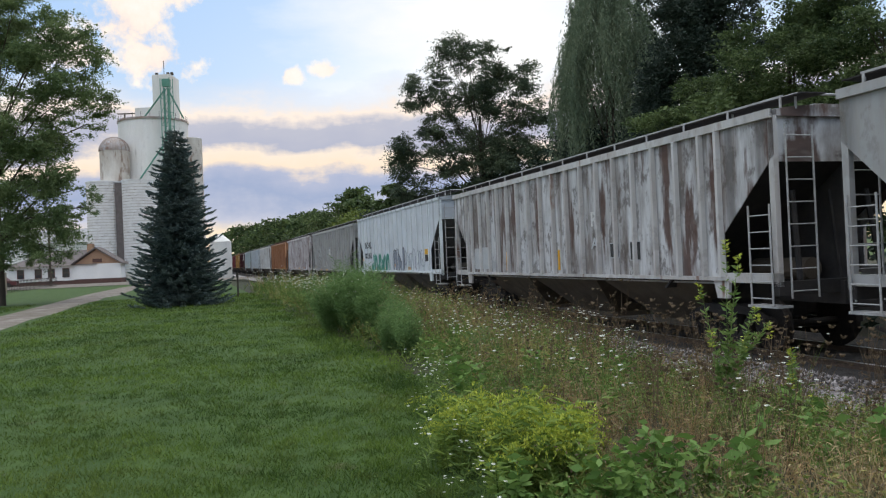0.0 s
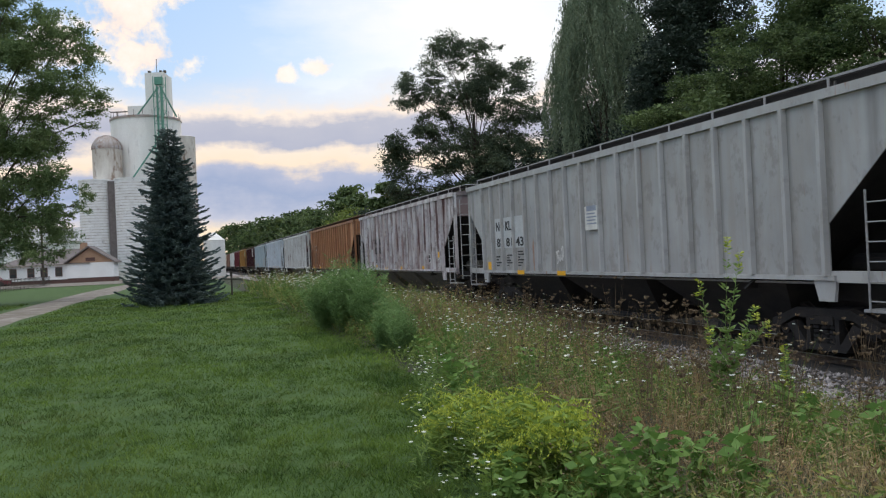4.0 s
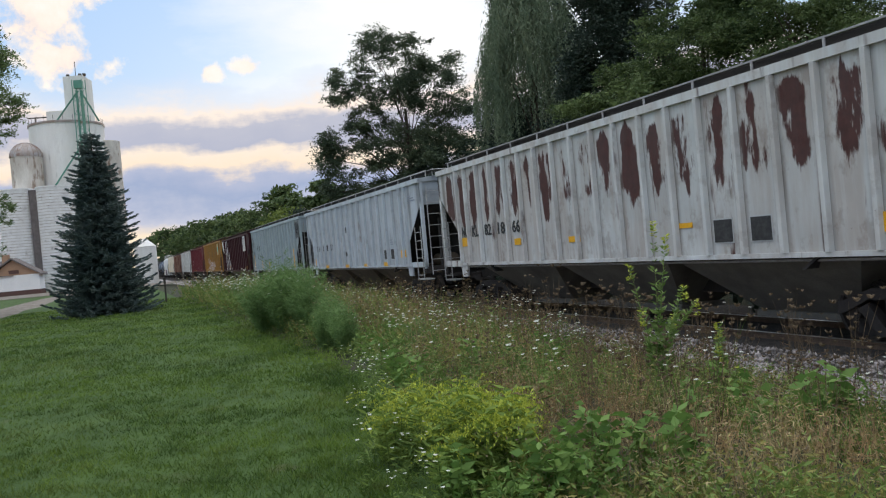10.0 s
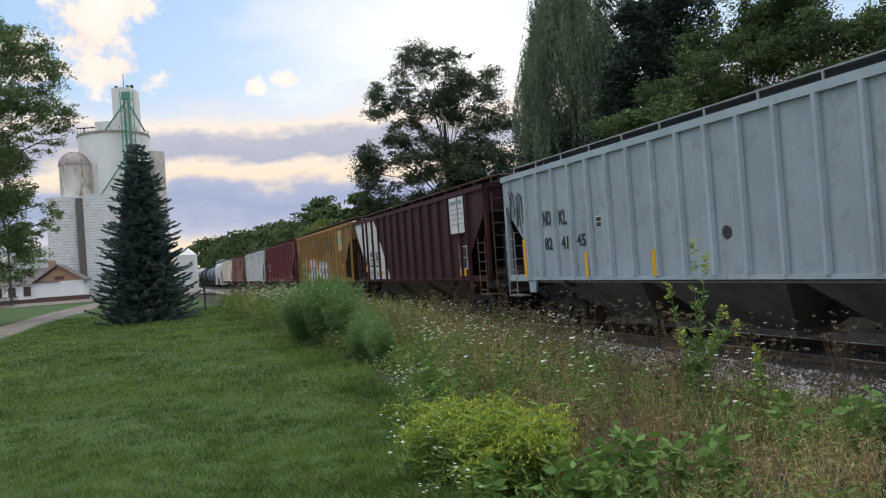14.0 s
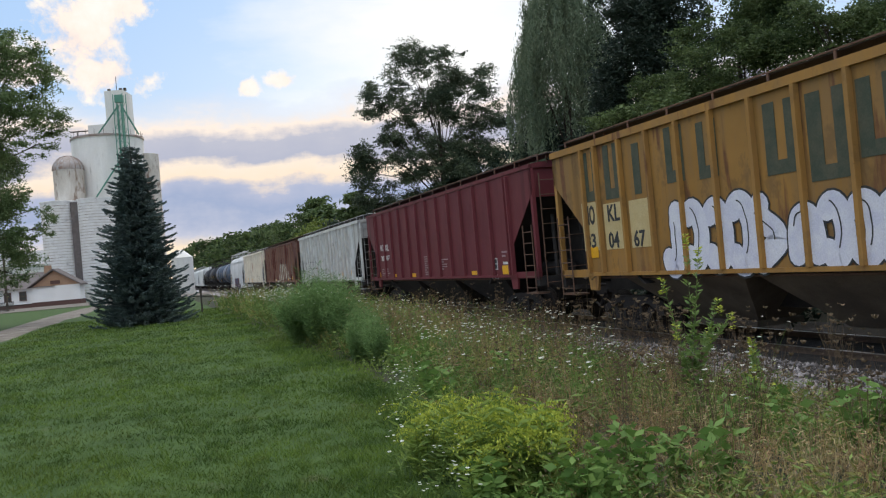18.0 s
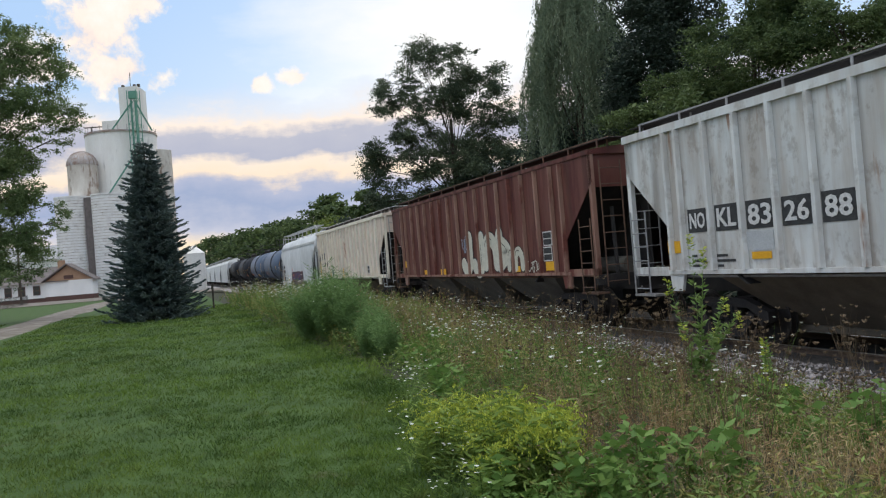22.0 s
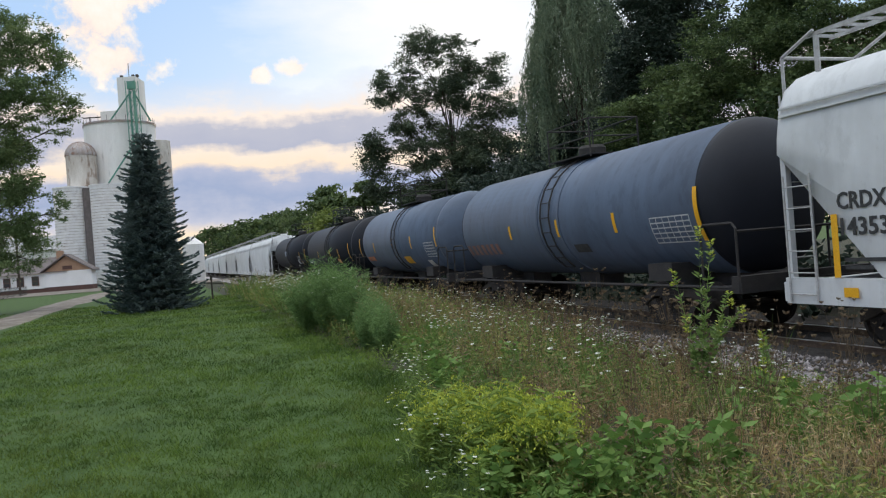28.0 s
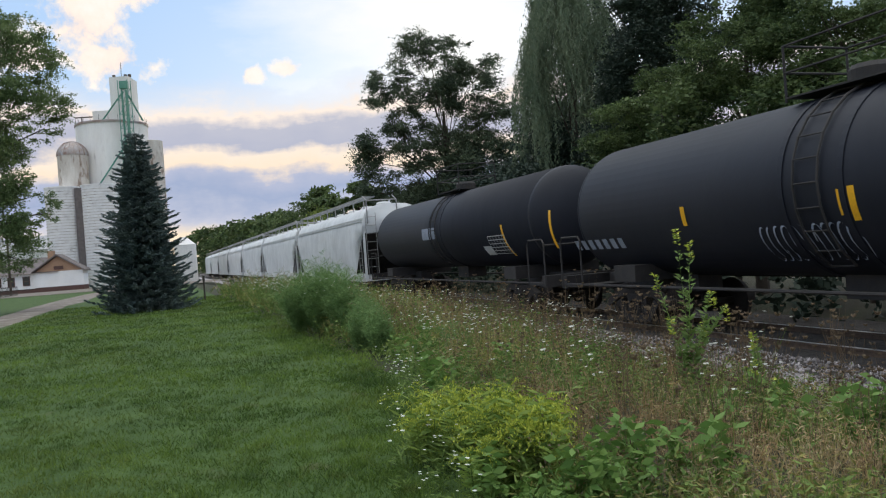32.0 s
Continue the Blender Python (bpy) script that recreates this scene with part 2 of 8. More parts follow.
def car_paint(name, base, rust=(0.16, 0.06, 0.035), amount=0.3, streak=1.0, rough=0.55, dirt=(0.10, 0.085, 0.075), dirty=0.3, patch=0.0, runs=None, ribs=None, grime_shade=0.62, blur=0.06, spec=0.14):
    """Old paint on steel: vertical rust streaks, broad stains, road dust and small chips."""
    ma = bpy.data.materials.new(name)
    ma.use_nodes = True
    nt = ma.node_tree
    N, L = nt.nodes, nt.links
    b = N["Principled BSDF"]
    tc = N.new("ShaderNodeTexCoord")

    info = N.new("ShaderNodeObjectInfo")
    far = N.new("ShaderNodeVectorMath")
    far.operation = "MULTIPLY_ADD"
    far.inputs[1].default_value = (53.0, 0.0, 0.0)
    L.new(info.outputs["Random"], far.inputs[0])
    L.new(tc.outputs["Object"], far.inputs[2])
    shifted = far.outputs[0]

    def coords(s):
        mp = N.new("ShaderNodeMapping")
        mp.inputs["Scale"].default_value = s
        L.new(shifted, mp.inputs[0])
        return mp.outputs[0]

    def nz(v, s, d=5.0, r=0.6):
        n = N.new("ShaderNodeTexNoise")
        n.inputs["Scale"].default_value, n.inputs["Detail"].default_value, n.inputs["Roughness"].default_value = s, d, r
        L.new(v, n.inputs["Vector"])
        return n.outputs[0]

    def rng(x, lo, hi, a=0.0, c=1.0):
        n = N.new("ShaderNodeMapRange")
        for i, q in enumerate((lo, hi, a, c)):
            n.inputs[i + 1].default_value = q
        L.new(x, n.inputs[0])
        return n.outputs[0]

    def mx(f, a, c):
        n = N.new("ShaderNodeMix")
        n.data_type = "RGBA"
        L.new(f, n.inputs[0])
        for i, x in ((6, a), (7, c)):
            if isinstance(x, tuple):
                n.inputs[i].default_value = (*x, 1)
            else:
                L.new(x, n.inputs[i])
        return n.outputs[2]

    def mul(a, c):
        n = N.new("ShaderNodeMath")
        n.operation = "MULTIPLY"
        L.new(a, n.inputs[0])
        if isinstance(c, float):
            n.inputs[1].default_value = c
        else:
            L.new(c, n.inputs[1])
        return n.outputs[0]

    def add(a, c, op="ADD"):
        n = N.new("ShaderNodeMath")
        n.operation = op
        for i, x in enumerate((a, c)):
            if isinstance(x, float):
                n.inputs[i].default_value = x
            else:
                L.new(x, n.inputs[i])
        return n.outputs[0]

    near_rib = sheet = None
    if ribs:
        # the ribs are painted as the sheets are, a little lighter and without the dark feet
        TRIMS[name] = car_paint("rib_of_" + name, tuple(min(0.85, c * 1.12) for c in base), rust, amount * 0.7, streak, rough, dirt, dirty * 0.7, patch * 0.6, blur=blur)
        # distance from the nearest rib and the number of the sheet between two ribs: pitch and whether a rib stands in the middle
        pitch, middle = ribs
        sx = N.new("ShaderNodeSeparateXYZ")
        L.new(tc.outputs["Object"], sx.inputs[0])
        along = add(sx.outputs[0], 100 * pitch + (0.0 if middle else pitch / 2))
        near_rib = add(along, pitch / 2, "PINGPONG")
        wn = N.new("ShaderNodeTexWhiteNoise")
        wn.noise_dimensions = "1D"
        L.new(add(add(along, pitch, "DIVIDE"), 0.0, "FLOOR"), wn.inputs["W"])
        sheet = wn.outputs["Value"]
    flat = coords((1, 0.3, 1))
    tall = coords((1.8 * streak, 0.5, 0.22))
    tone = mx(rng(nz(flat, 0.7), 0.35, 0.65), tuple(base), tuple(c * 0.80 for c in base))
    if ribs:
        tone = mx(rng(sheet, 0.30, 1.0, 0.0, 0.32), tone, tuple(c * 0.50 + d * 0.35 for c, d in zip(base, dirt)))
    wash = mul(rng(nz(tall, 2.0, 6.0), 0.40, 0.60), dirty)
    col = mx(wash, tone, tuple(dirt))
    blot = mul(rng(nz(coords((1, 0.3, 0.6)), 3.2, 8.0, 0.68), 0.53, 0.61), dirty * 0.8)
    col = mx(blot, col, tuple(d * 0.6 for d in dirt))
    thr = 0.68 - 0.30 * amount
    st = rng(nz(tall, 1.3, 6.0, 0.6), thr, thr + blur)
    where = rng(nz(flat, 0.45), 0.5 - 0.45 * amount, 0.60 - 0.35 * amount)
    rusty = mx(rng(nz(flat, 6.0), 0.35, 0.65), tuple(rust), tuple(min(1, c * 1.45) for c in rust))
    col = mx(mul(mul(st, where), 0.92), col, rusty)
    if runs:
        # rust that has run down the sheets from the eaves
        z0, z1, share = runs
        sp = N.new("ShaderNodeSeparateXYZ")
        L.new(tc.outputs["Object"], sp.inputs[0])
        fall = mul(rng(sp.outputs[2], z0, z0 + 0.7), rng(sp.outputs[2], z1 + 0.15, z1 - 0.25))
        run_n = nz(coords((1.7, 0.5, 0.36)), 1.3, 7.0, 0.62)
        if ribs:
            run_n = add(run_n, rng(near_rib, 0.03, pitch / 2, -0.16, 0.07))
            run_n = add(run_n, rng(sheet, 0.0, 1.0, -0.05, 0.05))
        run_n = add(run_n, rng(fall, 0.0, 1.0, -0.25, 0.0))
        col = mx(mul(rng(run_n, 0.68 - 0.3 * share, 0.69 - 0.3 * share + 0.5 * blur), 0.93), col, rusty)
    if patch:
        col = mx(mul(rng(nz(flat, 1.3, 8.0, 0.7), 0.62 - 0.2 * patch, 0.64 - 0.2 * patch + blur), 0.9), col, rusty)
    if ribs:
        # grime along the foot of each rib, with the rib's shade painted in
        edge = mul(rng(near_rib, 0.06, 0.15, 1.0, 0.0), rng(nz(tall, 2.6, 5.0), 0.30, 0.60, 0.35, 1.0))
        col = mx(mul(edge, grime_shade), col, tuple(c * 0.20 + d * 0.22 for c, d in zip(base, dirt)))
    chip = rng(nz(flat, 14.0, 4.0, 0.7), 0.70, 0.74)
    col = mx(mul(chip, 0.5), col, tuple(rust))
    L.new(col, b.inputs["Base Color"])
    b.inputs["Roughness"].default_value, b.inputs["Specular IOR Level"].default_value = rough, spec
    bp = N.new("ShaderNodeBump")
    bp.inputs["Strength"].default_value, bp.inputs["Distance"].default_value = 0.25, 0.015
    L.new(nz(flat, 2.5), bp.inputs["Height"])
    L.new(bp.outputs[0], b.inputs["Normal"])
    return ma


M = {}
M["lawn"] = surface("lawn_soil", (0.030, 0.062, 0.011), (0.050, 0.090, 0.017), 1.3, 0.95, third=((0.075, 0.078, 0.032), 0.62, 0.10), bump=0.6, fine=25.0)
M["grass"] = lawn_blades("grass_blades")
M["earth"] = surface("weed_soil", (0.040, 0.034, 0.022), (0.030, 0.040, 0.016), 1.0, 0.95, bump=0.8)
M["gravel"] = surface("ballast", (0.42, 0.39, 0.39), (0.24, 0.21, 0.21), 9.0, 0.95, bump=0.8, fine=30.0)
M["oily_shade"] = surface("oily_shaded_ballast", (0.030, 0.026, 0.024), (0.060, 0.053, 0.050), 7.0, 0.95, bump=0.9, fine=30.0)
M["stone"] = surface("ballast_stone", (0.38, 0.345, 0.34), (0.18, 0.155, 0.15), 3.0, 0.9, bump=0.4, vary=0.5)
M["road"] = surface("gravel_road", (0.19, 0.160, 0.138), (0.125, 0.105, 0.085), 0.8, 0.95, third=((0.25, 0.225, 0.205), 0.5, 0.15), bump=0.5, fine=18.0)
M["rail"] = surface("rail_steel", (0.10, 0.07, 0.055), (0.16, 0.11, 0.08), 6.0, 0.6, 0.4)
M["railtop"] = surface("worn_rail_head", (0.45, 0.44, 0.43), (0.35, 0.33, 0.31), 12.0, 0.3, 0.9, bump=0.05)
M["tie"] = surface("creosoted_timber", (0.06, 0.048, 0.04), (0.10, 0.085, 0.07), 5.0, 0.95, stretch=(1, 6, 6))
# black steel, also the painted shade inside the hopper car ends
M["black"] = surface("grimy_black_and_shade", (0.026, 0.025, 0.026), (0.044, 0.039, 0.037), 3.0, 0.75, bump=0.2)
M["truck"] = surface("dusty_cast_steel", (0.022, 0.020, 0.020), (0.040, 0.033, 0.030), 5.0, 0.8, bump=0.3)
M["wheel"] = surface("rolled_steel_wheel", (0.020, 0.017, 0.016), (0.04, 0.032, 0.028), 5.0, 0.6, 0.2)
M["galv"] = surface("bare_grating_steel", (0.38, 0.38, 0.38), (0.26, 0.25, 0.25), 8.0, 0.55, 0.4, bump=0.1)
M["yellow"] = surface("yellow_reflector", (0.80, 0.42, 0.02), (0.72, 0.36, 0.02), 5.0, 0.45, bump=0.02)
M["ink"] = surface("stencil_black", (0.03, 0.03, 0.032), (0.06, 0.06, 0.06), 9.0, 0.7, bump=0.0)
M["chalk"] = surface("stencil_white", (0.72, 0.71, 0.69), (0.55, 0.53, 0.52), 9.0, 0.7, bump=0.0)
M["wall"] = surface("white_painted_boards", (0.84, 0.82, 0.80), (0.78, 0.76, 0.74), 0.8, 0.8, bump=0.2)
M["silo"] = surface("weathered_concrete_silo", (0.82, 0.80, 0.77), (0.70, 0.67, 0.64), 0.35, 0.85, stretch=(1, 1, 0.25), third=((0.45, 0.42, 0.40), 0.62, 0.15))
M["block"] = surface("white_silo_block", (0.86, 0.85, 0.84), (0.74, 0.72, 0.71), 1.4, 0.85, third=((0.44, 0.42, 0.41), 0.60, 0.1))
M["binwall"] = surface("stained_steel_bin", (0.64, 0.60, 0.55), (0.45, 0.39, 0.34), 0.6, 0.8, stretch=(1, 1, 0.3), third=((0.25, 0.18, 0.14), 0.53, 0.1))
M["dome"] = surface("rusty_galvanised_dome", (0.42, 0.40, 0.40), (0.30, 0.22, 0.18), 0.9, 0.6, 0.3, third=((0.24, 0.12, 0.08), 0.55, 0.1))
M["green"] = surface("green_painted_steel", (0.10, 0.27, 0.20), (0.15, 0.33, 0.26), 0.8, 0.6)
M["roof"] = surface("brown_shingle_roof", (0.13, 0.11, 0.105), (0.18, 0.155, 0.15), 2.0, 0.9)
M["tan"] = surface("tan_gable_boards", (0.42, 0.26, 0.17), (0.36, 0.22, 0.14), 2.0, 0.85)
M["brickred"] = surface("dark_red_brick_base", (0.13, 0.07, 0.06), (0.10, 0.06, 0.05), 3.0, 0.9)
M["glass"] = surface("dark_window_glass", (0.03, 0.035, 0.04), (0.05, 0.055, 0.06), 1.0, 0.1, spec=0.6, bump=0.0)
M["bark"] = surface("bark", (0.09, 0.07, 0.055), (0.05, 0.04, 0.032), 3.0, 0.95, stretch=(1, 1, 0.3), bump=0.8)
M["wood"] = surface("grey_fence_wood", (0.30, 0.25, 0.20), (0.22, 0.18, 0.14), 4.0, 0.9, stretch=(1, 1, 0.2))
M["darkmetal"] = surface("dark_metal_post", (0.05, 0.045, 0.04), (0.08, 0.065, 0.05), 6.0, 0.7, 0.3)
M["carred"] = surface("dark_red_car_paint", (0.14, 0.02, 0.03), (0.11, 0.015, 0.025), 1.0, 0.3, spec=0.5, bump=0.0)
M["spruce"] = leafy("blue_spruce_needles", (0.048, 0.078, 0.074), (0.150, 0.190, 0.178), glow=0.1)
M["leaf"] = leafy("mid_green_leaves", (0.034, 0.062, 0.022), (0.128, 0.172, 0.060), glow=0.32)
M["leafdark"] = leafy("dark_green_leaves", (0.020, 0.036, 0.026), (0.044, 0.062, 0.042), glow=0.15)
M["leaflight"] = leafy("yellow_green_leaves", (0.100, 0.140, 0.028), (0.190, 0.225, 0.050))
M["locust"] = leafy("locust_leaves", (0.046, 0.068, 0.044), (0.112, 0.142, 0.074))
M["willow"] = leafy("willow_leaves", (0.095, 0.135, 0.080), (0.200, 0.240, 0.150))
M["maple"] = leafy("yard_tree_leaves", (0.088, 0.138, 0.054), (0.205, 0.262, 0.110), glow=0.4)
M["weedgreen"] = leafy("weed_leaves", (0.065, 0.125, 0.028), (0.250, 0.325, 0.080))
M["feather"] = leafy("feathery_bush_green", (0.085, 0.165, 0.050), (0.230, 0.335, 0.115))
M["straw"] = leafy("dry_stalks", (0.150, 0.110, 0.055), (0.500, 0.400, 0.210), glow=0.12)
M["seed"] = leafy("brown_seed_heads", (0.080, 0.052, 0.033), (0.270, 0.200, 0.125), glow=0.15)
M["lace"] = leafy("white_lace_flowers", (0.74, 0.74, 0.68), (0.86, 0.86, 0.80), glow=0.2)
M["tallweed"] = leafy("tall_weed_leaves", (0.105, 0.185, 0.045), (0.270, 0.350, 0.110), glow=0.3)
M["broadleaf"] = leafy("broad_weed_leaves", (0.085, 0.170, 0.036), (0.235, 0.345, 0.085), glow=0.3)
M["olive"] = leafy("olive_weed_leaves", (0.110, 0.112, 0.028), (0.370, 0.335, 0.105), glow=0.3)
M["russet"] = leafy("russet_dead_grass", (0.170, 0.100, 0.048), (0.500, 0.335, 0.170), glow=0.2)
M["goldleaf"] = leafy("goldenrod_leaves", (0.120, 0.195, 0.036), (0.310, 0.390, 0.085), glow=0.3)
M["goldenrod"] = leafy("goldenrod_flower", (0.280, 0.350, 0.040), (0.540, 0.540, 0.085), glow=0.2)


# ---- building blocks ----
def part(name, bm, material, parent=None, label="", smooth=False):
    if isinstance(bm, bpy.types.Mesh):
        me = bm
    else:
        me = bpy.data.meshes.new(name)
        bm.to_mesh(me)
        bm.free()
        if smooth:
            me.polygons.foreach_set("use_smooth", [True] * len(me.polygons))
        me.materials.append(None)
    ob = new(name, me)
    ob.material_slots[0].link = "OBJECT"
    ob.material_slots[0].material = material
    if parent:
        ob.parent = parent
    if label:
        ob["label"] = label
    return ob


def box(bm, x0, x1, y0, y1, z0, z1):
    v = [bm.verts.new(p) for p in ((x0, y0, z0), (x1, y0, z0), (x1, y1, z0), (x0, y1, z0), (x0, y0, z1), (x1, y0, z1), (x1, y1, z1), (x0, y1, z1))]
    for f in ((3, 2, 1, 0), (4, 5, 6, 7), (0, 1, 5, 4), (1, 2, 6, 5), (2, 3, 7, 6), (3, 0, 4, 7)):
        bm.faces.new([v[i] for i in f])
    return bm


def prism(bm, poly, y0, y1, axis="y"):
    """A polygon in xz pulled along y (or in yz along x, or in xy along z)."""
    def P(a, b, c):
        return {"y": (a, c, b), "x": (c, a, b), "z": (a, b, c)}[axis]
    A = [bm.verts.new(P(a, b, y0)) for a, b in poly]
    B = [bm.verts.new(P(a, b, y1)) for a, b in poly]
    n = len(poly)
    bm.faces.new(A)
    bm.faces.new(B[::-1])
    for i in range(n):
        bm.faces.new((A[i], B[i], B[(i + 1) % n], A[(i + 1) % n]))
    return bm


def rod(bm, a, b, r0, r1=None, sides=6):
    a, b = Vector(a), Vector(b)
    r1 = r0 if r1 is None else r1
    d = (b - a).normalized()
    e = d.orthogonal().normalized()
    g = d.cross(e)
    A, B = [], []
    for i in range(sides):
        w = 2 * math.pi * i / sides
        o = e * math.cos(w) + g * math.sin(w)
        A.append(bm.verts.new(a + o * r0))
        B.append(bm.verts.new(b + o * r1))
    for i in range(sides):
        bm.faces.new((A[i], A[(i + 1) % sides], B[(i + 1) % sides], B[i]))
    bm.faces.new(A[::-1])
    bm.faces.new(B)
    return bm


def tube(bm, pts, r, sides=6):
    """One round bar bent through points."""
    pts = [Vector(p) for p in pts]
    rings, e = [], None
    for i, p in enumerate(pts):
        d = (pts[min(i + 1, len(pts) - 1)] - pts[max(i - 1, 0)]).normalized()
        e = (e - d * e.dot(d)).normalized() if e is not None else d.orthogonal().normalized()
        g = d.cross(e)
        rings.append([bm.verts.new(p + e * r * math.cos(2 * math.pi * j / sides) + g * r * math.sin(2 * math.pi * j / sides)) for j in range(sides)])
    for a, b in zip(rings, rings[1:]):
        for j in range(sides):
            bm.faces.new((a[j], a[(j + 1) % sides], b[(j + 1) % sides], b[j]))
    bm.faces.new(rings[0][::-1])
    bm.faces.new(rings[-1])
    return bm


def lathe(bm, profile, sides=32, axis="z", centre=(0, 0, 0)):
    rings = []
    c = Vector(centre)
    for r, h in profile:
        ring = []
        for i in range(sides):
            w = 2 * math.pi * i / sides
            p = (r * math.cos(w), r * math.sin(w), h) if axis == "z" else (h, r * math.cos(w), r * math.sin(w))
            ring.append(bm.verts.new(c + Vector(p)))
        rings.append(ring)
    for a, b in zip(rings, rings[1:]):
        for i in range(sides):
            bm.faces.new((a[i], a[(i + 1) % sides], b[(i + 1) % sides], b[i]))
    bm.faces.new(rings[0][::-1])
    bm.faces.new(rings[-1])
    return bm


def mesh_of(name, verts, faces, smooth=False):
    me = bpy.data.meshes.new(name)
    me.from_pydata([tuple(v) for v in verts], [], [tuple(f) for f in faces])
    me.materials.append(None)
    if smooth:
        me.polygons.foreach_set("use_smooth", [True] * len(me.polygons))
    return me


def quads_mesh(name, centres, ax, bx):
    """Many small diamonds: centre, half length and half width vectors (numpy)."""
    n = len(centres)
    V = np.empty((n, 4, 3), np.float32)
    V[:, 0], V[:, 1], V[:, 2], V[:, 3] = centres - ax, centres - ax * 0.1 + bx, centres + ax, centres - ax * 0.1 - bx
    me = bpy.data.meshes.new(name)
    me.vertices.add(4 * n)
    me.vertices.foreach_set("co", V.ravel())
    me.loops.add(4 * n)
    me.loops.foreach_set("vertex_index", np.arange(4 * n, dtype=np.int32))
    me.polygons.add(n)
    me.polygons.foreach_set("loop_start", np.arange(0, 4 * n, 4, dtype=np.int32))
    me.update(calc_edges=True)
    me.materials.append(None)
    return me


def thing(name, m, label, category, group="", kind=""):
    ob = new(name)
    ob.matrix_world = m
    return tagged(ob, label, category, group, kind)


CACHE = {}


def cached(key, build, smooth=False):
    """One mesh for all alike pieces."""
    if key not in CACHE:
        bm = bmesh.new()
        build(bm)
        me = bpy.data.meshes.new(key if isinstance(key, str) else key[0])
        bm.normal_update()
        bm.to_mesh(me)
        bm.free()
        if smooth:
            me.polygons.foreach_set("use_smooth", [True] * len(me.polygons))
        me.materials.append(None)
        CACHE[key] = me
    return CACHE[key]


def text_mesh(body, size, bold=0.0):
    key = ("lettering", body, size, bold)
    if key not in CACHE:
        cu = bpy.data.curves.new("lettering", "FONT")
        cu.body, cu.size, cu.extrude, cu.offset = body, size, 0.004, bold
        cu.resolution_u = 2
        ob = bpy.data.objects.new("lettering", cu)
        me = bpy.data.meshes.new_from_object(ob)
        bpy.data.objects.remove(ob)
        bpy.data.curves.remove(cu)
        me.materials.clear()
        me.materials.append(None)
        CACHE[key] = me
    return CACHE[key]


# ---- ground ----
def ground_z(v):
    """Height of the ground across the tracks: lawn, weedy bank, ballast, far bank."""
    pts = ((-400, 0.0), (2.2, 0.0), (4.0, -0.16), (6.3, -0.52), (7.2, -0.62), (14.2, -0.62), (16.5, -0.3), (30, 0.2), (400, 0.5))
    for (a, za), (b, zb) in zip(pts, pts[1:]):
        if v <= b:
            return za + (zb - za) * (v - a) / (b - a)
    return 0.5


def build_ground():
    us = [-900, -300, -100, -40, -20, -10] + [i * 1.5 - 8 for i in range(50)] + [70, 80, 95, 110, 130, 160, 200, 260, 400, 800, 2500]
    vs = [-2500, -600, -200, -90, -50, -30, -20, -15, -11, -8] + [-7 + 0.9 * i for i in range(11)] + [2.9, 3.6, 4.3, 5.0, 5.8, 6.6, 7.4, 9, 11, 13, 14.2, 15.5, 18, 23, 30, 45, 80, 200, 600, 2500]
    verts, faces = [], []
    for u in us:
        for v in vs:
            bumpy = (0.035 if 3.4 < v < 7 else 0.006) * noise.noise((u * 0.35, v * 0.35, 0)) if abs(v) < 30 else 0
            verts.append(at(u, v, ground_z(v) + bumpy))
    n = len(vs)
    for i in range(len(us) - 1):
        for j in range(n - 1):
            faces.append((i * n + j, i * n + j + 1, (i + 1) * n + j + 1, (i + 1) * n + j))
    me = mesh_of("ground", verts, faces, True)
    ob = part("ground", me, M["lawn"])
    me.materials.append(M["earth"])
    idx = []
    for i in range(len(us) - 1):
        for j in range(n - 1):
            idx.append(1 if vs[j] >= 2.8 and vs[j] < 40 else 0)
    me.polygons.foreach_set("material_index", idx)
    tagged(ob, "mown green lawn with a bare earth bank", "ground", kind="structure")


def build_road():
    # pale gravel lane beside the lawn
    verts, faces = [], []
    us = [2 + 4 * i for i in range(26)]
    for k, u in enumerate(us):
        w = 0.25 * noise.noise((u * 0.2, 3, 0))
        a = -5.2 + (0.9 if u > 40 else 0.0) * min(1, (u - 40) / 14) + (0.5 * noise.noise((u * 0.31, 7, 0))) if u > 6 else -5.3
        b = -7.6 + w if u < 60 else -7.6 + (u - 60) * 0.05
        if u > 74:
            a += (u - 74) * 0.5
        for j in range(5):
            f = j / 4
            v = a + (b - a) * f
            verts.append(at(u, v, 0.05 + 0.02 * noise.noise((u, v, 0)) - 0.09 * (abs(f - 0.5) * 2) ** 6))
    for i in range(len(us) - 1):
        for j in range(4):
            faces.append((i * 5 + j, i * 5 + j + 1, (i + 1) * 5 + j + 1, (i + 1) * 5 + j))
    tagged(part("road", mesh_of("road", verts, faces, True), M["road"]), "pale gravel lane beside the lawn", "road", kind="structure")
    # paved yard in front of the house
    verts = [at(u, v, 0.045) for u, v in ((88, -1.0), (88, -30), (112, -40), (112, -1.0))]
    tagged(part("pavement", mesh_of("pavement", verts, [(0, 1, 2, 3)]), M["road"]), "pale worn gravel yard before the buildings", "yard", kind="structure")


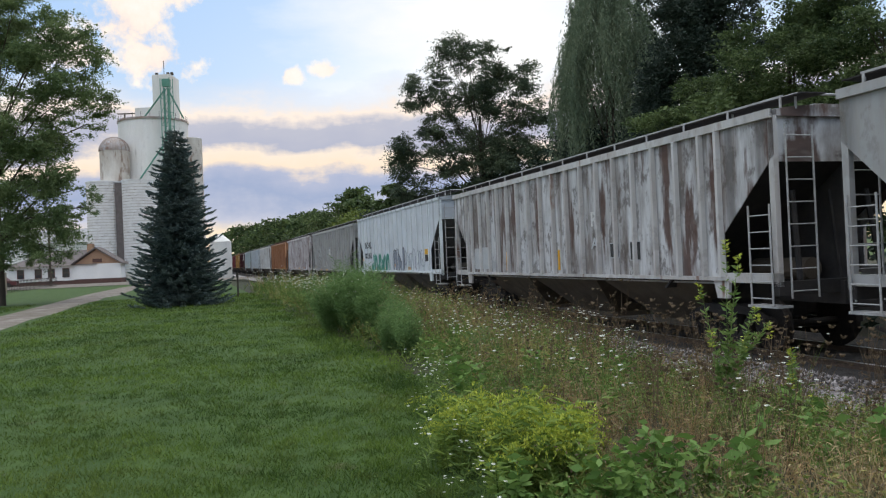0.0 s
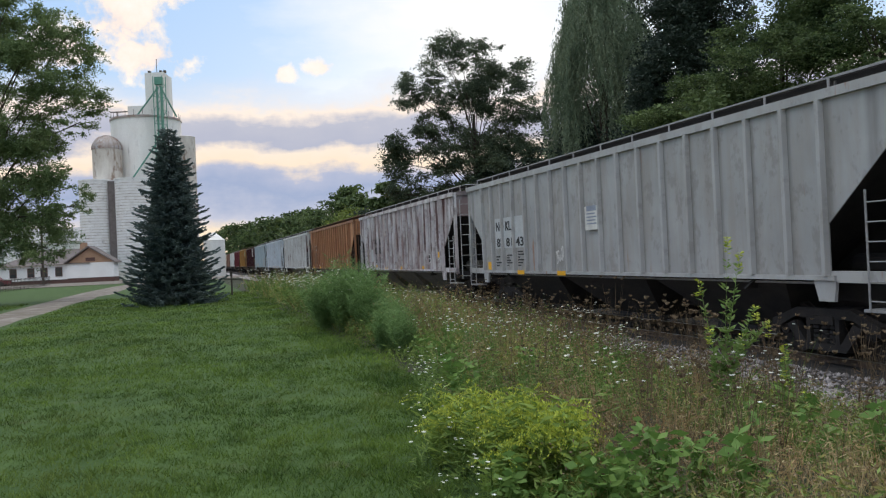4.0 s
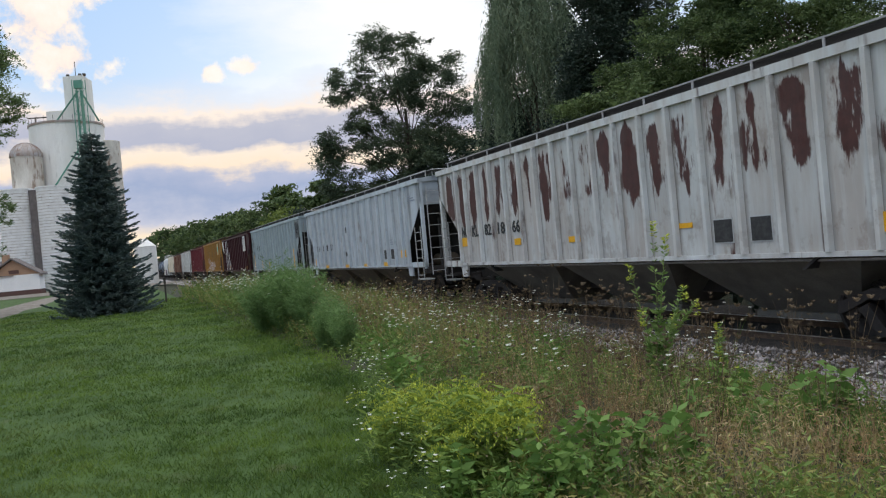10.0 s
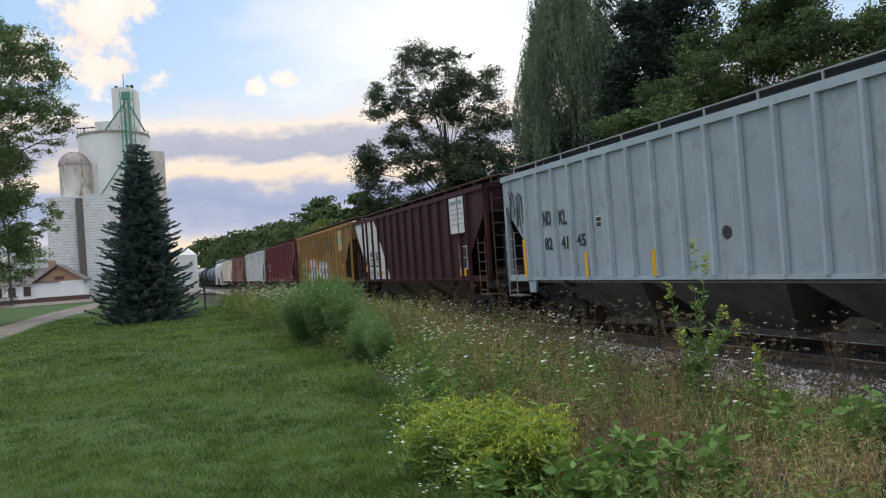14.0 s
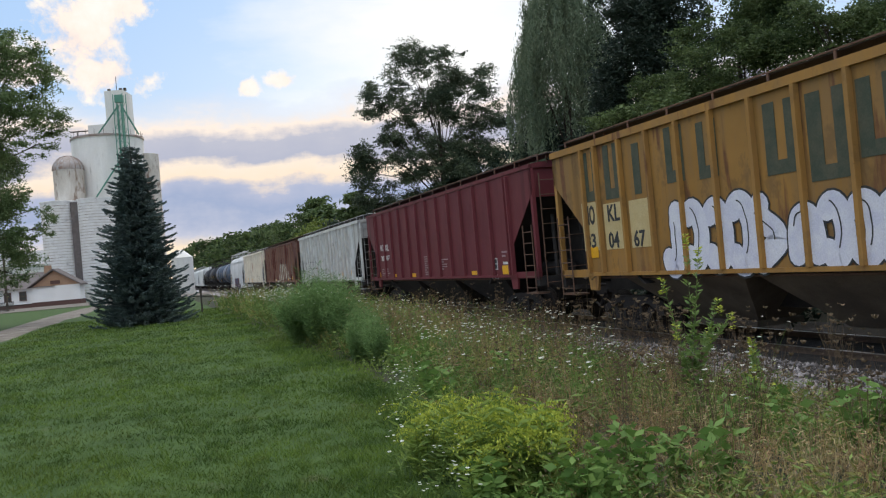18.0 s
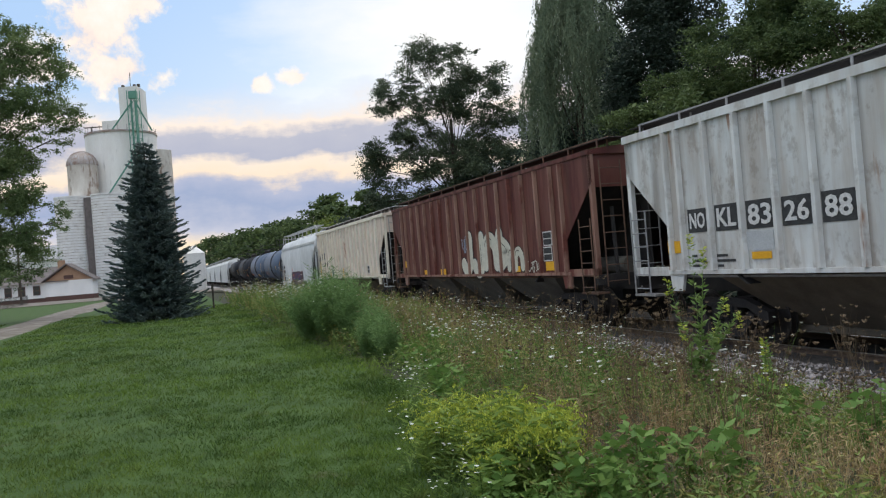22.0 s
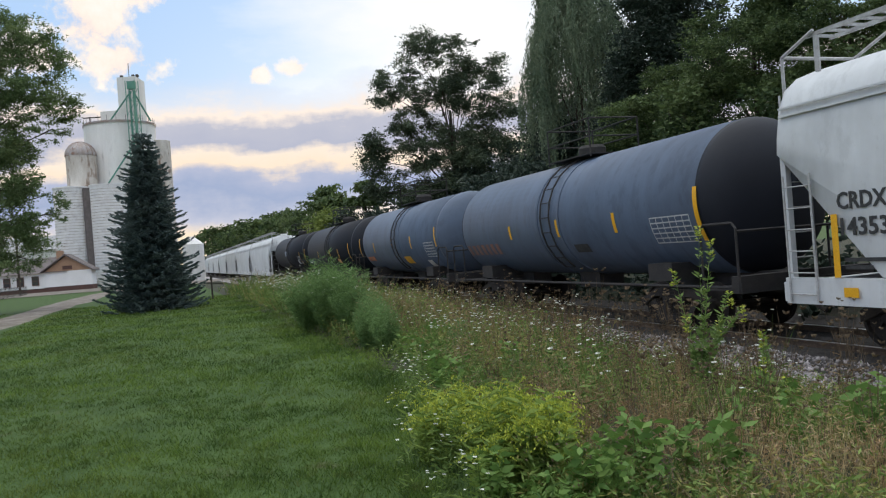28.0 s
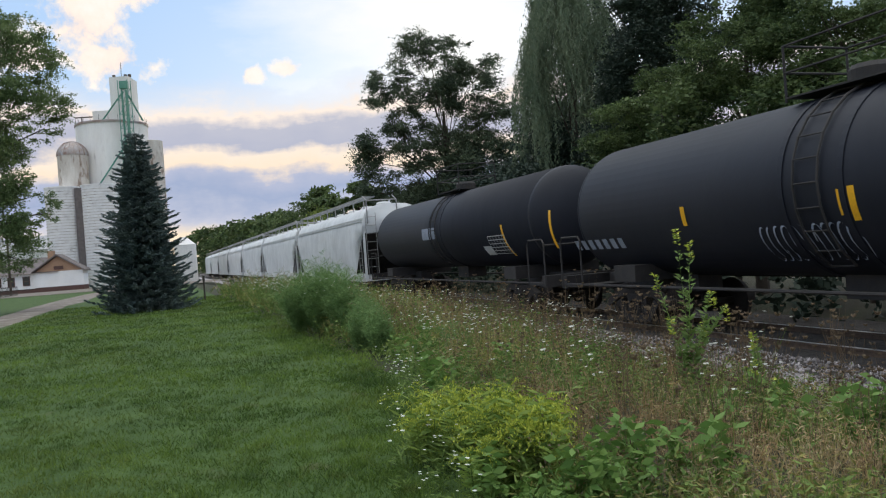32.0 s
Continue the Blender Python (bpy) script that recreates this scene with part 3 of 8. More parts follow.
def build_track():
    bed = thing("railway_track", Matrix.Translation(at(0, CENTRE_V, 0)) @ pose(0, 0, 0, 0, 0, HEADING), "single railway track on grey ballast", "railway", kind="structure")
    bm = bmesh.new()
    prism(bm, [(-4.0, -0.64), (-2.2, -0.56), (-1.6, -0.50), (1.6, -0.50), (2.2, -0.56), (4.2, -0.64), (4.2, -0.9), (-4.0, -0.9)], -60, 500, "x")
    part("ballast_bed", bm, M["gravel"], bed)
    # dark core sheet: oil stain, with the train's shade painted into its colour
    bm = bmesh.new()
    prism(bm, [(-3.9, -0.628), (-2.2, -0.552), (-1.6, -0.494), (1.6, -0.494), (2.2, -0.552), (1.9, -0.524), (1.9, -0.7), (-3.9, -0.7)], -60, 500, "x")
    part("track_core", bm, M["oily_shade"], bed, "dark oily ballast under the train, with its shade painted in")
    for y in (-0.7525, 0.7525):
        bm = bmesh.new()
        z = RAIL_Z
        prism(bm, [(y - 0.07, z - 0.17), (y + 0.07, z - 0.17), (y + 0.07, z - 0.15), (y + 0.01, z - 0.13), (y + 0.01, z - 0.04), (y + 0.036, z - 0.03), (y + 0.036, z - 0.006), (y - 0.036, z - 0.006), (y - 0.036, z - 0.03), (y - 0.01, z - 0.04), (y - 0.01, z - 0.13), (y - 0.07, z - 0.15)], -60, 500, "x")
        r = part("rail", bm, M["rail"], bed)
        bm = bmesh.new()
        box(bm, -60, 500, y - 0.034, y + 0.034, z - 0.006, z)
        part("rail_head", bm, M["railtop"], r)
    tie = cached("tie", lambda bm: box(bm, -0.11, 0.11, -1.3, 1.3, RAIL_Z - 0.34, RAIL_Z - 0.172))
    rnd = random.Random(4)
    for i in range(180):
        t = part("tie", tie, M["tie"], bed)
        t.location, t.rotation_euler = (-10 + i * 0.54 + rnd.uniform(-0.03, 0.03), rnd.uniform(-0.05, 0.05), rnd.uniform(-0.01, 0.01)), (0, 0, rnd.uniform(-0.02, 0.02))
    # loose stones on the near shoulder
    rng = np.random.default_rng(5)
    n = 19000
    x = rng.uniform(-2, 34, n)
    y = rng.uniform(1.45, 4.0, n)
    s = rng.uniform(0.018, 0.045, n)
    zz = np.interp(y, [-4.2, -2.2, -1.6, 1.6, 2.2, 4.2, 4.6], [-0.64, -0.56, -0.5, -0.5, -0.56, -0.62, -0.56])
    base = np.array([(1, 0, 0), (-1, 0, 0), (0, 1, 0), (0, -1, 0), (0, 0, 1), (0, 0, -1)], float)
    V = base[None] * s[:, None, None] * rng.uniform(0.5, 1.2, (n, 6, 1))
    V += rng.normal(0, 0.25, V.shape) * s[:, None, None]
    V += np.stack([x, y, zz + s * 0.3], 1)[:, None]
    tri = np.array([(0, 2, 4), (2, 1, 4), (1, 3, 4), (3, 0, 4), (2, 0, 5), (1, 2, 5), (3, 1, 5), (0, 3, 5)])
    F = (tri[None] + (np.arange(n) * 6)[:, None, None]).reshape(-1, 3)
    me = bpy.data.meshes.new("ballast_stones")
    me.vertices.add(6 * n)
    me.vertices.foreach_set("co", V.astype(np.float32).ravel())
    me.loops.add(F.size)
    me.loops.foreach_set("vertex_index", F.astype(np.int32).ravel())
    me.polygons.add(len(F))
    me.polygons.foreach_set("loop_start", np.arange(0, F.size, 3, dtype=np.int32))
    me.update(calc_edges=True)
    me.materials.append(None)
    tagged(part("ballast_stones", me, M["stone"], bed), kind="stuff")


build_ground()
build_road()
build_track()


# ---- railway cars: x along the track (away from the camera), +y the side towards the lawn, z from the rail head ----
def wheel_mesh(bm):
    for y in (-0.7525, 0.7525):
        s = 1 if y > 0 else -1
        prof = [(0.10, y - 0.09 * s), (0.44, y - 0.07 * s), (0.485, y - 0.06 * s), (0.485, y - 0.035 * s), (0.457, y - 0.03 * s), (0.452, y + 0.065 * s), (0.40, y + 0.065 * s), (0.38, y + 0.02 * s), (0.16, y + 0.0 * s), (0.13, y + 0.09 * s), (0.05, y + 0.09 * s)]
        rings = []
        for r, h in prof:
            rings.append([bm.verts.new((r * math.cos(w), h, r * math.sin(w))) for w in (2 * math.pi * i / 28 for i in range(28))])
        for a, b in zip(rings, rings[1:]):
            for i in range(28):
                bm.faces.new((a[i], a[(i + 1) % 28], b[(i + 1) % 28], b[i]))
    rod(bm, (0, -0.98, 0), (0, 0.98, 0), 0.08, sides=10)
    for y in (-0.99, 0.99):
        rod(bm, (0, y - 0.05, 0), (0, y + 0.05, 0), 0.11, sides=10)
        for k in range(3):
            w = k * 2.094
            rod(bm, (0.06 * math.cos(w), y, 0.06 * math.sin(w)), (0.06 * math.cos(w), y + (0.07 if y > 0 else -0.07), 0.06 * math.sin(w)), 0.02, sides=6)


def truck_mesh(bm):
    # cast side frames with window openings, bolster and springs
    for s in (-1, 1):
        y0, y1 = s * 0.93, s * 1.10
        a, b = min(y0, y1), max(y0, y1)
        prism(bm, [(-1.12, 0.42), (-1.12, 0.60), (-0.95, 0.66), (-0.55, 0.82), (0.55, 0.82), (0.95, 0.66), (1.12, 0.60), (1.12, 0.42), (0.92, 0.50), (0.60, 0.66), (-0.60, 0.66), (-0.92, 0.50)], a, b)
        prism(bm, [(-0.78, 0.52), (-0.62, 0.60), (-0.36, 0.26), (0.36, 0.26), (0.62, 0.60), (0.78, 0.52), (0.46, 0.14), (-0.46, 0.14)], a, b)
        for x in (-0.34, 0.26):
            box(bm, x, x + 0.08, a, b, 0.24, 0.68)
        for x in (-0.17, 0, 0.17):
            for k in range(4):
                rod(bm, (x, (a + b) / 2, 0.27 + k * 0.075), (x, (a + b) / 2, 0.32 + k * 0.075), 0.075, sides=8)
        box(bm, -0.24, 0.24, a - 0.02, b + 0.02, 0.56, 0.70)
    box(bm, -0.2, 0.2, -1.0, 1.0, 0.56, 0.80)
    rod(bm, (-0.5, -0.8, 0.38), (-0.5, 0.8, 0.38), 0.05)
    rod(bm, (0.5, -0.8, 0.38), (0.5, 0.8, 0.38), 0.05)


WHEELS = []


def add_trucks(car, xs, spin=True):
    truck = cached("truck", truck_mesh)
    wheels = cached("wheelset", wheel_mesh)
    for x in xs:
        t = part("truck", truck, M["truck"], car)
        t.location = (x, 0, 0)
        for dx in (-0.89, 0.89):
            w = part("wheelset", wheels, M["wheel"], t)
            w.location = (dx, 0, 0.457)
            if spin:
                WHEELS.append(w)


def coupler_mesh(bm):
    box(bm, 0, 0.75, -0.09, 0.09, 0.78, 0.95)
    prism(bm, [(0.6, -0.16), (0.6, 0.16), (0.78, 0.2), (0.92, 0.12), (0.88, 0.02), (0.76, 0.0), (0.78, -0.14)], 0.72, 1.0, "z")
    rod(bm, (0.3, 0.25, 0.8), (0.55, 0.28, 0.45), 0.035)
    rod(bm, (0.55, 0.28, 0.45), (0.85, 0.2, 0.52), 0.035)
    rod(bm, (0.1, 0.1, 1.0), (0.1, 1.45, 0.95), 0.018)


def add_couplers(car, x_end):
    for s in (-1, 1):
        c = part("coupler", cached("coupler", coupler_mesh), M["truck"], car)
        c.location, c.rotation_euler = (s * x_end, 0, 0), (0, 0, 0 if s > 0 else math.pi)


def ladder(car, name, x0, x1, y, z0, z1, rungs, mat, across="x"):
    """Two stiles and round rungs; across x on the side, across y on the end."""
    bm = bmesh.new()
    P = (lambda a, z: (a, y, z)) if across == "x" else (lambda a, z: (y, a, z))
    for a in (x0, x1):
        rod(bm, P(a, z0), P(a, z1), 0.017, sides=6)
    lad = part(name, bm, mat, car)
    rung = cached(("rung", round(x1 - x0, 3), across), lambda b: rod(b, (0, 0, 0), (x1 - x0, 0, 0) if across == "x" else (0, x1 - x0, 0), 0.011, sides=6))
    for i in range(rungs):
        r = part("rung", rung, mat, lad)
        r.location = P(x0, z0 + 0.12 + (z1 - z0 - 0.3) * i / (rungs - 1))
    return lad


def plate(parent, name, mat, x0, x1, z0, z1, y=1.605, label=""):
    """A thin painted panel or sticker on the near side; x runs away from the viewer's right to the left."""
    key = (name, round(x1 - x0, 3), round(z1 - z0, 3))
    p = part(name, cached(key, lambda bm: box(bm, 0, x1 - x0, 0, 0.006, 0, z1 - z0)), mat, parent, label)
    p.location = (x0, y, z0)
    return p


SILL, EAVE, HALF_W = 1.33, 4.16, 1.6


def hopper_car(name_label, u0, u1, paint, trim=None, ribs=17, under=None, chutes=3, pitch=0.82, rib_w=0.055, rib_d=0.085, rail_mat=None, end_paint=None, roof_mat=None, slope_mat=None, eave=EAVE, cap=True):
    """Covered hopper with straight ribbed sides, sloped end sheets, ladders, roof walk and discharge chutes."""
    trim, under, rail_mat = trim or TRIMS.get(paint.name, paint), under or M["black"], rail_mat or M["galv"]
    end_paint, roof_mat = end_paint or paint, roof_mat or paint
    H = (u1 - u0) / 2
    car = thing("hopper_car", Matrix.Translation(at((u0 + u1) / 2, CENTRE_V, RAIL_Z)) @ pose(0, 0, 0, 0, 0, HEADING), name_label, "rail car", "cars of the freight train")
    ms, top = H - 1.35, eave
    mid1, mid2 = top - 0.75, top - 2.0
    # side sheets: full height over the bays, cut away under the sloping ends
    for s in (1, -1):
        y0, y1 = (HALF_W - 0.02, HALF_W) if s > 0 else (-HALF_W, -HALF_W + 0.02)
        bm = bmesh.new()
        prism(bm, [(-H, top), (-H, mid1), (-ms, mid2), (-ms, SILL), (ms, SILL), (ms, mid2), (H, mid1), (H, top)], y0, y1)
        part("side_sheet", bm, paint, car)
    # roof, a low arch
    bm = bmesh.new()
    W = HALF_W + 0.03
    prism(bm, [(-W, top - 0.1), (-W, top), (-1.1, top + 0.07), (-0.5, top + 0.11), (0.5, top + 0.11), (1.1, top + 0.07), (W, top), (W, top - 0.1)], -H, H, "x")
    part("roof", bm, roof_mat, car)
    if cap:
        for s in (1, -1):
            bm = bmesh.new()
            box(bm, -H, H, s * HALF_W - (0.0 if s > 0 else 0.06), s * HALF_W + (0.06 if s > 0 else 0.0), top - 0.13, top + 0.015)
            part("top_chord", bm, trim, car)
    for s in (1, -1):
        bm = bmesh.new()
        box(bm, -ms - 0.1, ms + 0.1, s * HALF_W - (0 if s > 0 else 0.045), s * HALF_W + (0.045 if s > 0 else 0), SILL - 0.02, SILL + 0.055)
        part("side_sill", bm, trim, car)
        bm = bmesh.new()
        rod(bm, (-ms + 0.3, s * 1.5, SILL - 0.07), (ms - 0.3, s * 1.5, SILL - 0.07), 0.022)
        part("air_pipe", bm, rail_mat, car)
        # narrow sill out to the corner
        for k in (-1, 1):
            a, b = sorted((k * ms, k * H))
            bm = bmesh.new()
            box(bm, a, b, s * HALF_W - (0.1 if s > 0 else 0), s * HALF_W + (0 if s > 0 else 0.1), SILL - 0.05, SILL + 0.12)
            part("end_sill_rail", bm, trim, car)
    # ends: upper bulkhead, slope sheet, hoppers, frame; default black puts the end's shade into colour
    for k in (-1, 1):
        bm = bmesh.new()
        prism(bm, [(k * (H - 0.06), top), (k * (H - 0.1), top - 0.85), (k * (H - 0.14), top - 0.85), (k * (H - 0.1), top)], -HALF_W + 0.02, HALF_W - 0.02)
        part("end_bulkhead", bm, end_paint, car)
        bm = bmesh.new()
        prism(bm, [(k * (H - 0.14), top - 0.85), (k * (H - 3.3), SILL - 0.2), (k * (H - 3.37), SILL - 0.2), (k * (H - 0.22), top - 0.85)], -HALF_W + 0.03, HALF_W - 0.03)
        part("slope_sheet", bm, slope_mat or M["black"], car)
        for y in (-HALF_W + 0.05, HALF_W - 0.05):
            bm = bmesh.new()
            box(bm, *sorted((k * (H - 0.12), k * H)), y - 0.05, y + 0.05, SILL - 0.1, top)
            part("corner_post", bm, trim, car)
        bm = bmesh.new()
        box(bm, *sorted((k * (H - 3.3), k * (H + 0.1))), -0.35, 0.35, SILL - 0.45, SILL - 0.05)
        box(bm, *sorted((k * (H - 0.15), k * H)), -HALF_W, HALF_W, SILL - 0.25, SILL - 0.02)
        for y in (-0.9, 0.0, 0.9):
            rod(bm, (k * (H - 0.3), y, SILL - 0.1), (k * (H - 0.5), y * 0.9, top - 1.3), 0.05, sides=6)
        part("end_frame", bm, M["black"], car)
        # black web added to close the view through the shaded end
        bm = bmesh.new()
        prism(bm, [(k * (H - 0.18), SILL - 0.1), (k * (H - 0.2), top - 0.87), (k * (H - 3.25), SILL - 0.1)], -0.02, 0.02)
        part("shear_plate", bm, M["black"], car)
        # stirrup plate under the bolster
        bm = bmesh.new()
        prism(bm, [(k * (ms + 0.1), SILL), (k * (ms - 0.35), SILL), (k * (ms - 0.25), SILL - 0.34), (k * (ms + 0.05), SILL - 0.34)], HALF_W - 0.05, HALF_W + 0.01)
        part("bolster_plate", bm, trim, car)
        # ladders
        a, b = sorted((k * (H - 0.62), k * (H - 0.10)))
        ladder(car, "side_ladder", a, b, HALF_W + 0.05, SILL - 0.42, mid2 + 0.45, 6, rail_mat)
        ladder(car, "end_ladder", 0.85, 1.4, k * (H + 0.06), SILL - 0.3, top - 0.25, 8, rail_mat, "y")
        bm = bmesh.new()
        box(bm, *sorted((k * (H - 0.75), k * (H - 0.02))), HALF_W - 0.28, HALF_W + 0.03, SILL - 0.46, SILL - 0.42)
        part("step", bm, rail_mat, car)
    bm = bmesh.new()
    rod(bm, (-H + 0.6, 0.35, SILL + 0.15), (-H + 2.0, 0.35, SILL + 0.15), 0.2, sides=12)
    part("air_reservoir", bm, under, car)
    bm = bmesh.new()
    rod(bm, (H - 0.02, -0.6, SILL + 1.0), (H + 0.06, -0.6, SILL + 1.0), 0.28, sides=14)
    part("brake_wheel", bm, rail_mat, car)
    # discharge chutes
    cl = H - 2.3
    L = 2 * cl / chutes
    for i in range(chutes):
        xc = -cl + L * (i + 0.5)
        def chute(bm, L=L):
            t, b = L / 2 - 0.10, L * 0.24
            tv = [(-t, -1.53, 0), (t, -1.53, 0), (t, 1.53, 0), (-t, 1.53, 0)]
            bv = [(-b, -0.45, -1.0), (b, -0.45, -1.0), (b, 0.45, -1.0), (-b, 0.45, -1.0)]
            V = [bm.verts.new(p) for p in tv + bv]
            for f in ((0, 1, 2, 3), (7, 6, 5, 4), (0, 4, 5, 1), (1, 5, 6, 2), (2, 6, 7, 3), (3, 7, 4, 0)):
                bm.faces.new([V[j] for j in f])
            box(bm, -b - 0.06, b + 0.06, -0.55, 0.55, -1.1, -0.99)
        c = part("discharge_chute", cached(("chute", round(L, 2)), chute), under, car)
        c.location = (xc, 0, SILL)
    bm = bmesh.new()
    box(bm, -ms, ms, -0.16, 0.16, SILL - 0.75, SILL - 0.45)
    part("centre_sill", bm, M["black"], car)
    # ribs
    rib = cached(("rib", round(top, 2), rib_w), lambda bm: prism(bm, [(-rib_w, 0), (rib_w, 0), (rib_w * 0.65, rib_d), (-rib_w * 0.65, rib_d)], SILL + 0.055, top - 0.13, "z"))
    xs = [(i - (ribs - 1) / 2) * pitch for i in range(ribs)]
    xs = [x for x in xs if abs(x) < ms - 0.2] + [-ms + 0.06, ms - 0.06]
    for s in (1, -1):
        for x in xs:
            r = part("rib", rib, trim, car)
            r.location, r.rotation_euler = (x, s * HALF_W, 0), (0, 0, 0 if s > 0 else math.pi)
    # roof walk: grating, posts and edge rails; hatch trough
    z = top + 0.24
    bm = bmesh.new()
    box(bm, -H + 0.1, H - 0.1, 1.26, 1.285, z, z + 0.026)
    walkway = part("roof_walk", bm, rail_mat, car)
    bm = bmesh.new()
    box(bm, -H - 0.3, H + 0.3, 0.75, 1.24, z - 0.02, z)
    part("walk_grating", bm, M["black"], walkway)
    post = cached(("walk_post", 1), lambda bm: box(bm, -0.02, 0.02, -0.012, 0.012, -0.22, 0.0))
    for i in range(13):
        p = part("walk_post", post, rail_mat, walkway)
        p.location = (-H + 0.15 + (2 * H - 0.3) * i / 12, 1.28, z)
    bm = bmesh.new()
    box(bm, -H + 0.5, H - 0.5, -0.3, 0.25, top + 0.08, top + 0.22)
    part("hatch_cover", bm, roof_mat, car)
    for k in (-1, 1):
        bm = bmesh.new()
        for y in (0.1, 1.1):
            rod(bm, (k * (H + 0.0), y, top + 0.02), (k * (H + 0.0), y, z + 0.03), 0.02)
        rod(bm, (k * H, 0.1, z + 0.03), (k * H, 1.1, z + 0.03), 0.02)
        rod(bm, (k * H, 1.1, z + 0.03), (k * (H - 1.6), 1.1, z + 0.03), 0.02)
        rod(bm, (k * (H - 1.6), 1.1, z + 0.03), (k * (H - 1.6), 1.1, top + 0.1), 0.02)
        part("roof_handrail", bm, rail_mat, car)
    add_couplers(car, H)
    add_trucks(car, (-(H - 2.1), H - 2.1))
    car["half"] = H
    return car


def round_hopper(name_label, u0, u1, paint, rail_mat=None, spin=True, top=4.05):
    """Covered hopper with smooth, rounded sides and a deep white side sill."""
    rail_mat = rail_mat or M["galv"]
    H = (u1 - u0) / 2
    car = thing("hopper_car", Matrix.Translation(at((u0 + u1) / 2, CENTRE_V, RAIL_Z)) @ pose(0, 0, 0, 0, 0, HEADING), name_label, "rail car", "cars of the freight train")
    sec = [(1.575, 1.12), (1.60, 1.9), (1.603, 2.6), (1.58, 3.3), (1.50, 3.75), (1.36, 4.05), (1.10, 4.25), (0.70, 4.38), (0.3, 4.42)]
    sec = [(y, z) for y, z in sec] + [(-y, z) for y, z in sec[::-1]]
    bm = bmesh.new()
    cuts = [(-H, 3.05), (-H + 0.06, 3.0), (-H + 1.75, 1.13), (H - 1.75, 1.13), (H - 0.06, 3.0), (H, 3.05)]
    rings = []
    for x, low in cuts:
        rings.append([bm.verts.new((x, y, max(z, low) if z < 3.4 else z)) for y, z in sec])
    for a, b in zip(rings, rings[1:]):
        for i in range(len(sec) - 1):
            try:
                bm.faces.new((a[i], a[i + 1], b[i + 1], b[i]))
            except ValueError:
                pass
    bm.faces.new(rings[0])
    bm.faces.new(rings[-1][::-1])
    bmesh.ops.remove_doubles(bm, verts=bm.verts, dist=0.002)
    bmesh.ops.recalc_face_normals(bm, faces=bm.faces)
    body = part("body", bm, paint, car, smooth=True)
    for s in (1, -1):
        bm = bmesh.new()
        box(bm, -H, H, s * 1.56 - 0.05, s * 1.56 + 0.05, 0.72, 1.12)
        part("side_sill", bm, paint, car)
        bm = bmesh.new()
        for z in (3.62, 3.74):
            box(bm, -H + 0.05, H - 0.05, s * 1.55 - 0.03, s * 1.55 + 0.02, z, z + 0.03)
        part("seam_strip", bm, paint, car)
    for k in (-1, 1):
        # slope sheet in black: shade of the open end put into its colour
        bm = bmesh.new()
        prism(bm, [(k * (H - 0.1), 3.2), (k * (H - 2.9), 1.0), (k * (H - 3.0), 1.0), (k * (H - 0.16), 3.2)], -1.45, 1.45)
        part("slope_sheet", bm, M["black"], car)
        bm = bmesh.new()
        box(bm, *sorted((k * (H - 0.2), k * (H + 0.05))), -1.6, 1.6, 0.75, 1.05)
        for y in (-1.5, 1.5):
            box(bm, *sorted((k * (H - 0.1), k * H)), y - 0.05, y + 0.05, 0.8, 3.4)
        part("end_frame", bm, paint, car)
        ladder(car, "side_ladder", *sorted((k * (H - 0.65), k * (H - 0.12))), 1.64, 0.75, 2.7, 6, rail_mat)
        ladder(car, "end_ladder", 0.9, 1.4, k * (H + 0.07), 0.9, 4.0, 8, rail_mat, "y")
        bm = bmesh.new()
        for y in (-0.2, 1.3):
            rod(bm, (k * (H + 0.06), y, 3.5), (k * (H + 0.06), y, 4.6), 0.028)
            rod(bm, (k * (H + 0.06), y, 4.6), (k * (H - 0.6), y, 4.86), 0.028)
        rod(bm, (k * (H + 0.06), -0.2, 4.6), (k * (H + 0.06), 1.3, 4.6), 0.028)
        part("end_hoop", bm, rail_mat, car)
    z = 4.78
    bm = bmesh.new()
    for y in (0.75, 1.25):
        box(bm, -H + 0.4, H - 0.4, y - 0.02, y + 0.02, z, z + 0.06)
    for i in range(int(2 * H / 0.3)):
        x = -H + 0.4 + i * 0.3
        if x < H - 0.4:
            box(bm, x, x + 0.04, 0.75, 1.25, z + 0.01, z + 0.05)
    walkway = part("roof_walk", bm, rail_mat, car)
    post = cached("walk_bracket", lambda bm: box(bm, -0.04, 0.04, -0.02, 0.02, -0.55, 0.0))
    for i in range(9):
        p = part("walk_bracket", post, rail_mat, walkway)
        p.location = (-H + 0.6 + (2 * H - 1.2) * i / 8, 1.25, z)
    hatch = cached("roof_hatch", lambda bm: lathe(bm, [(0.38, 0), (0.38, 0.12), (0.3, 0.2), (0.05, 0.22)], 16))
    for i in range(6):
        h = part("roof_hatch", hatch, paint, car)
        h.location = (-H + 1.5 + (2 * H - 3) * i / 5, 0, 4.4)
    L = 2 * (H - 3.0) / 3
    for i in range(3):
        def chute(bm, L=L):
            V = [bm.verts.new(p) for p in ((-L / 2, -1.4, 0), (L / 2, -1.4, 0), (L / 2, 1.4, 0), (-L / 2, 1.4, 0), (-0.35, -0.6, -0.85), (0.35, -0.6, -0.85), (0.35, 0.6, -0.85), (-0.35, 0.6, -0.85))]
            for f in ((0, 1, 2, 3), (7, 6, 5, 4), (0, 4, 5, 1), (1, 5, 6, 2), (2, 6, 7, 3), (3, 7, 4, 0)):
                bm.faces.new([V[j] for j in f])
        c = part("discharge_chute", cached(("chute_round", round(L, 2)), chute), M["black"], car)
        c.location = (-H + 3.0 + L * (i + 0.5), 0, 1.15)
    car["smooth"] = 1
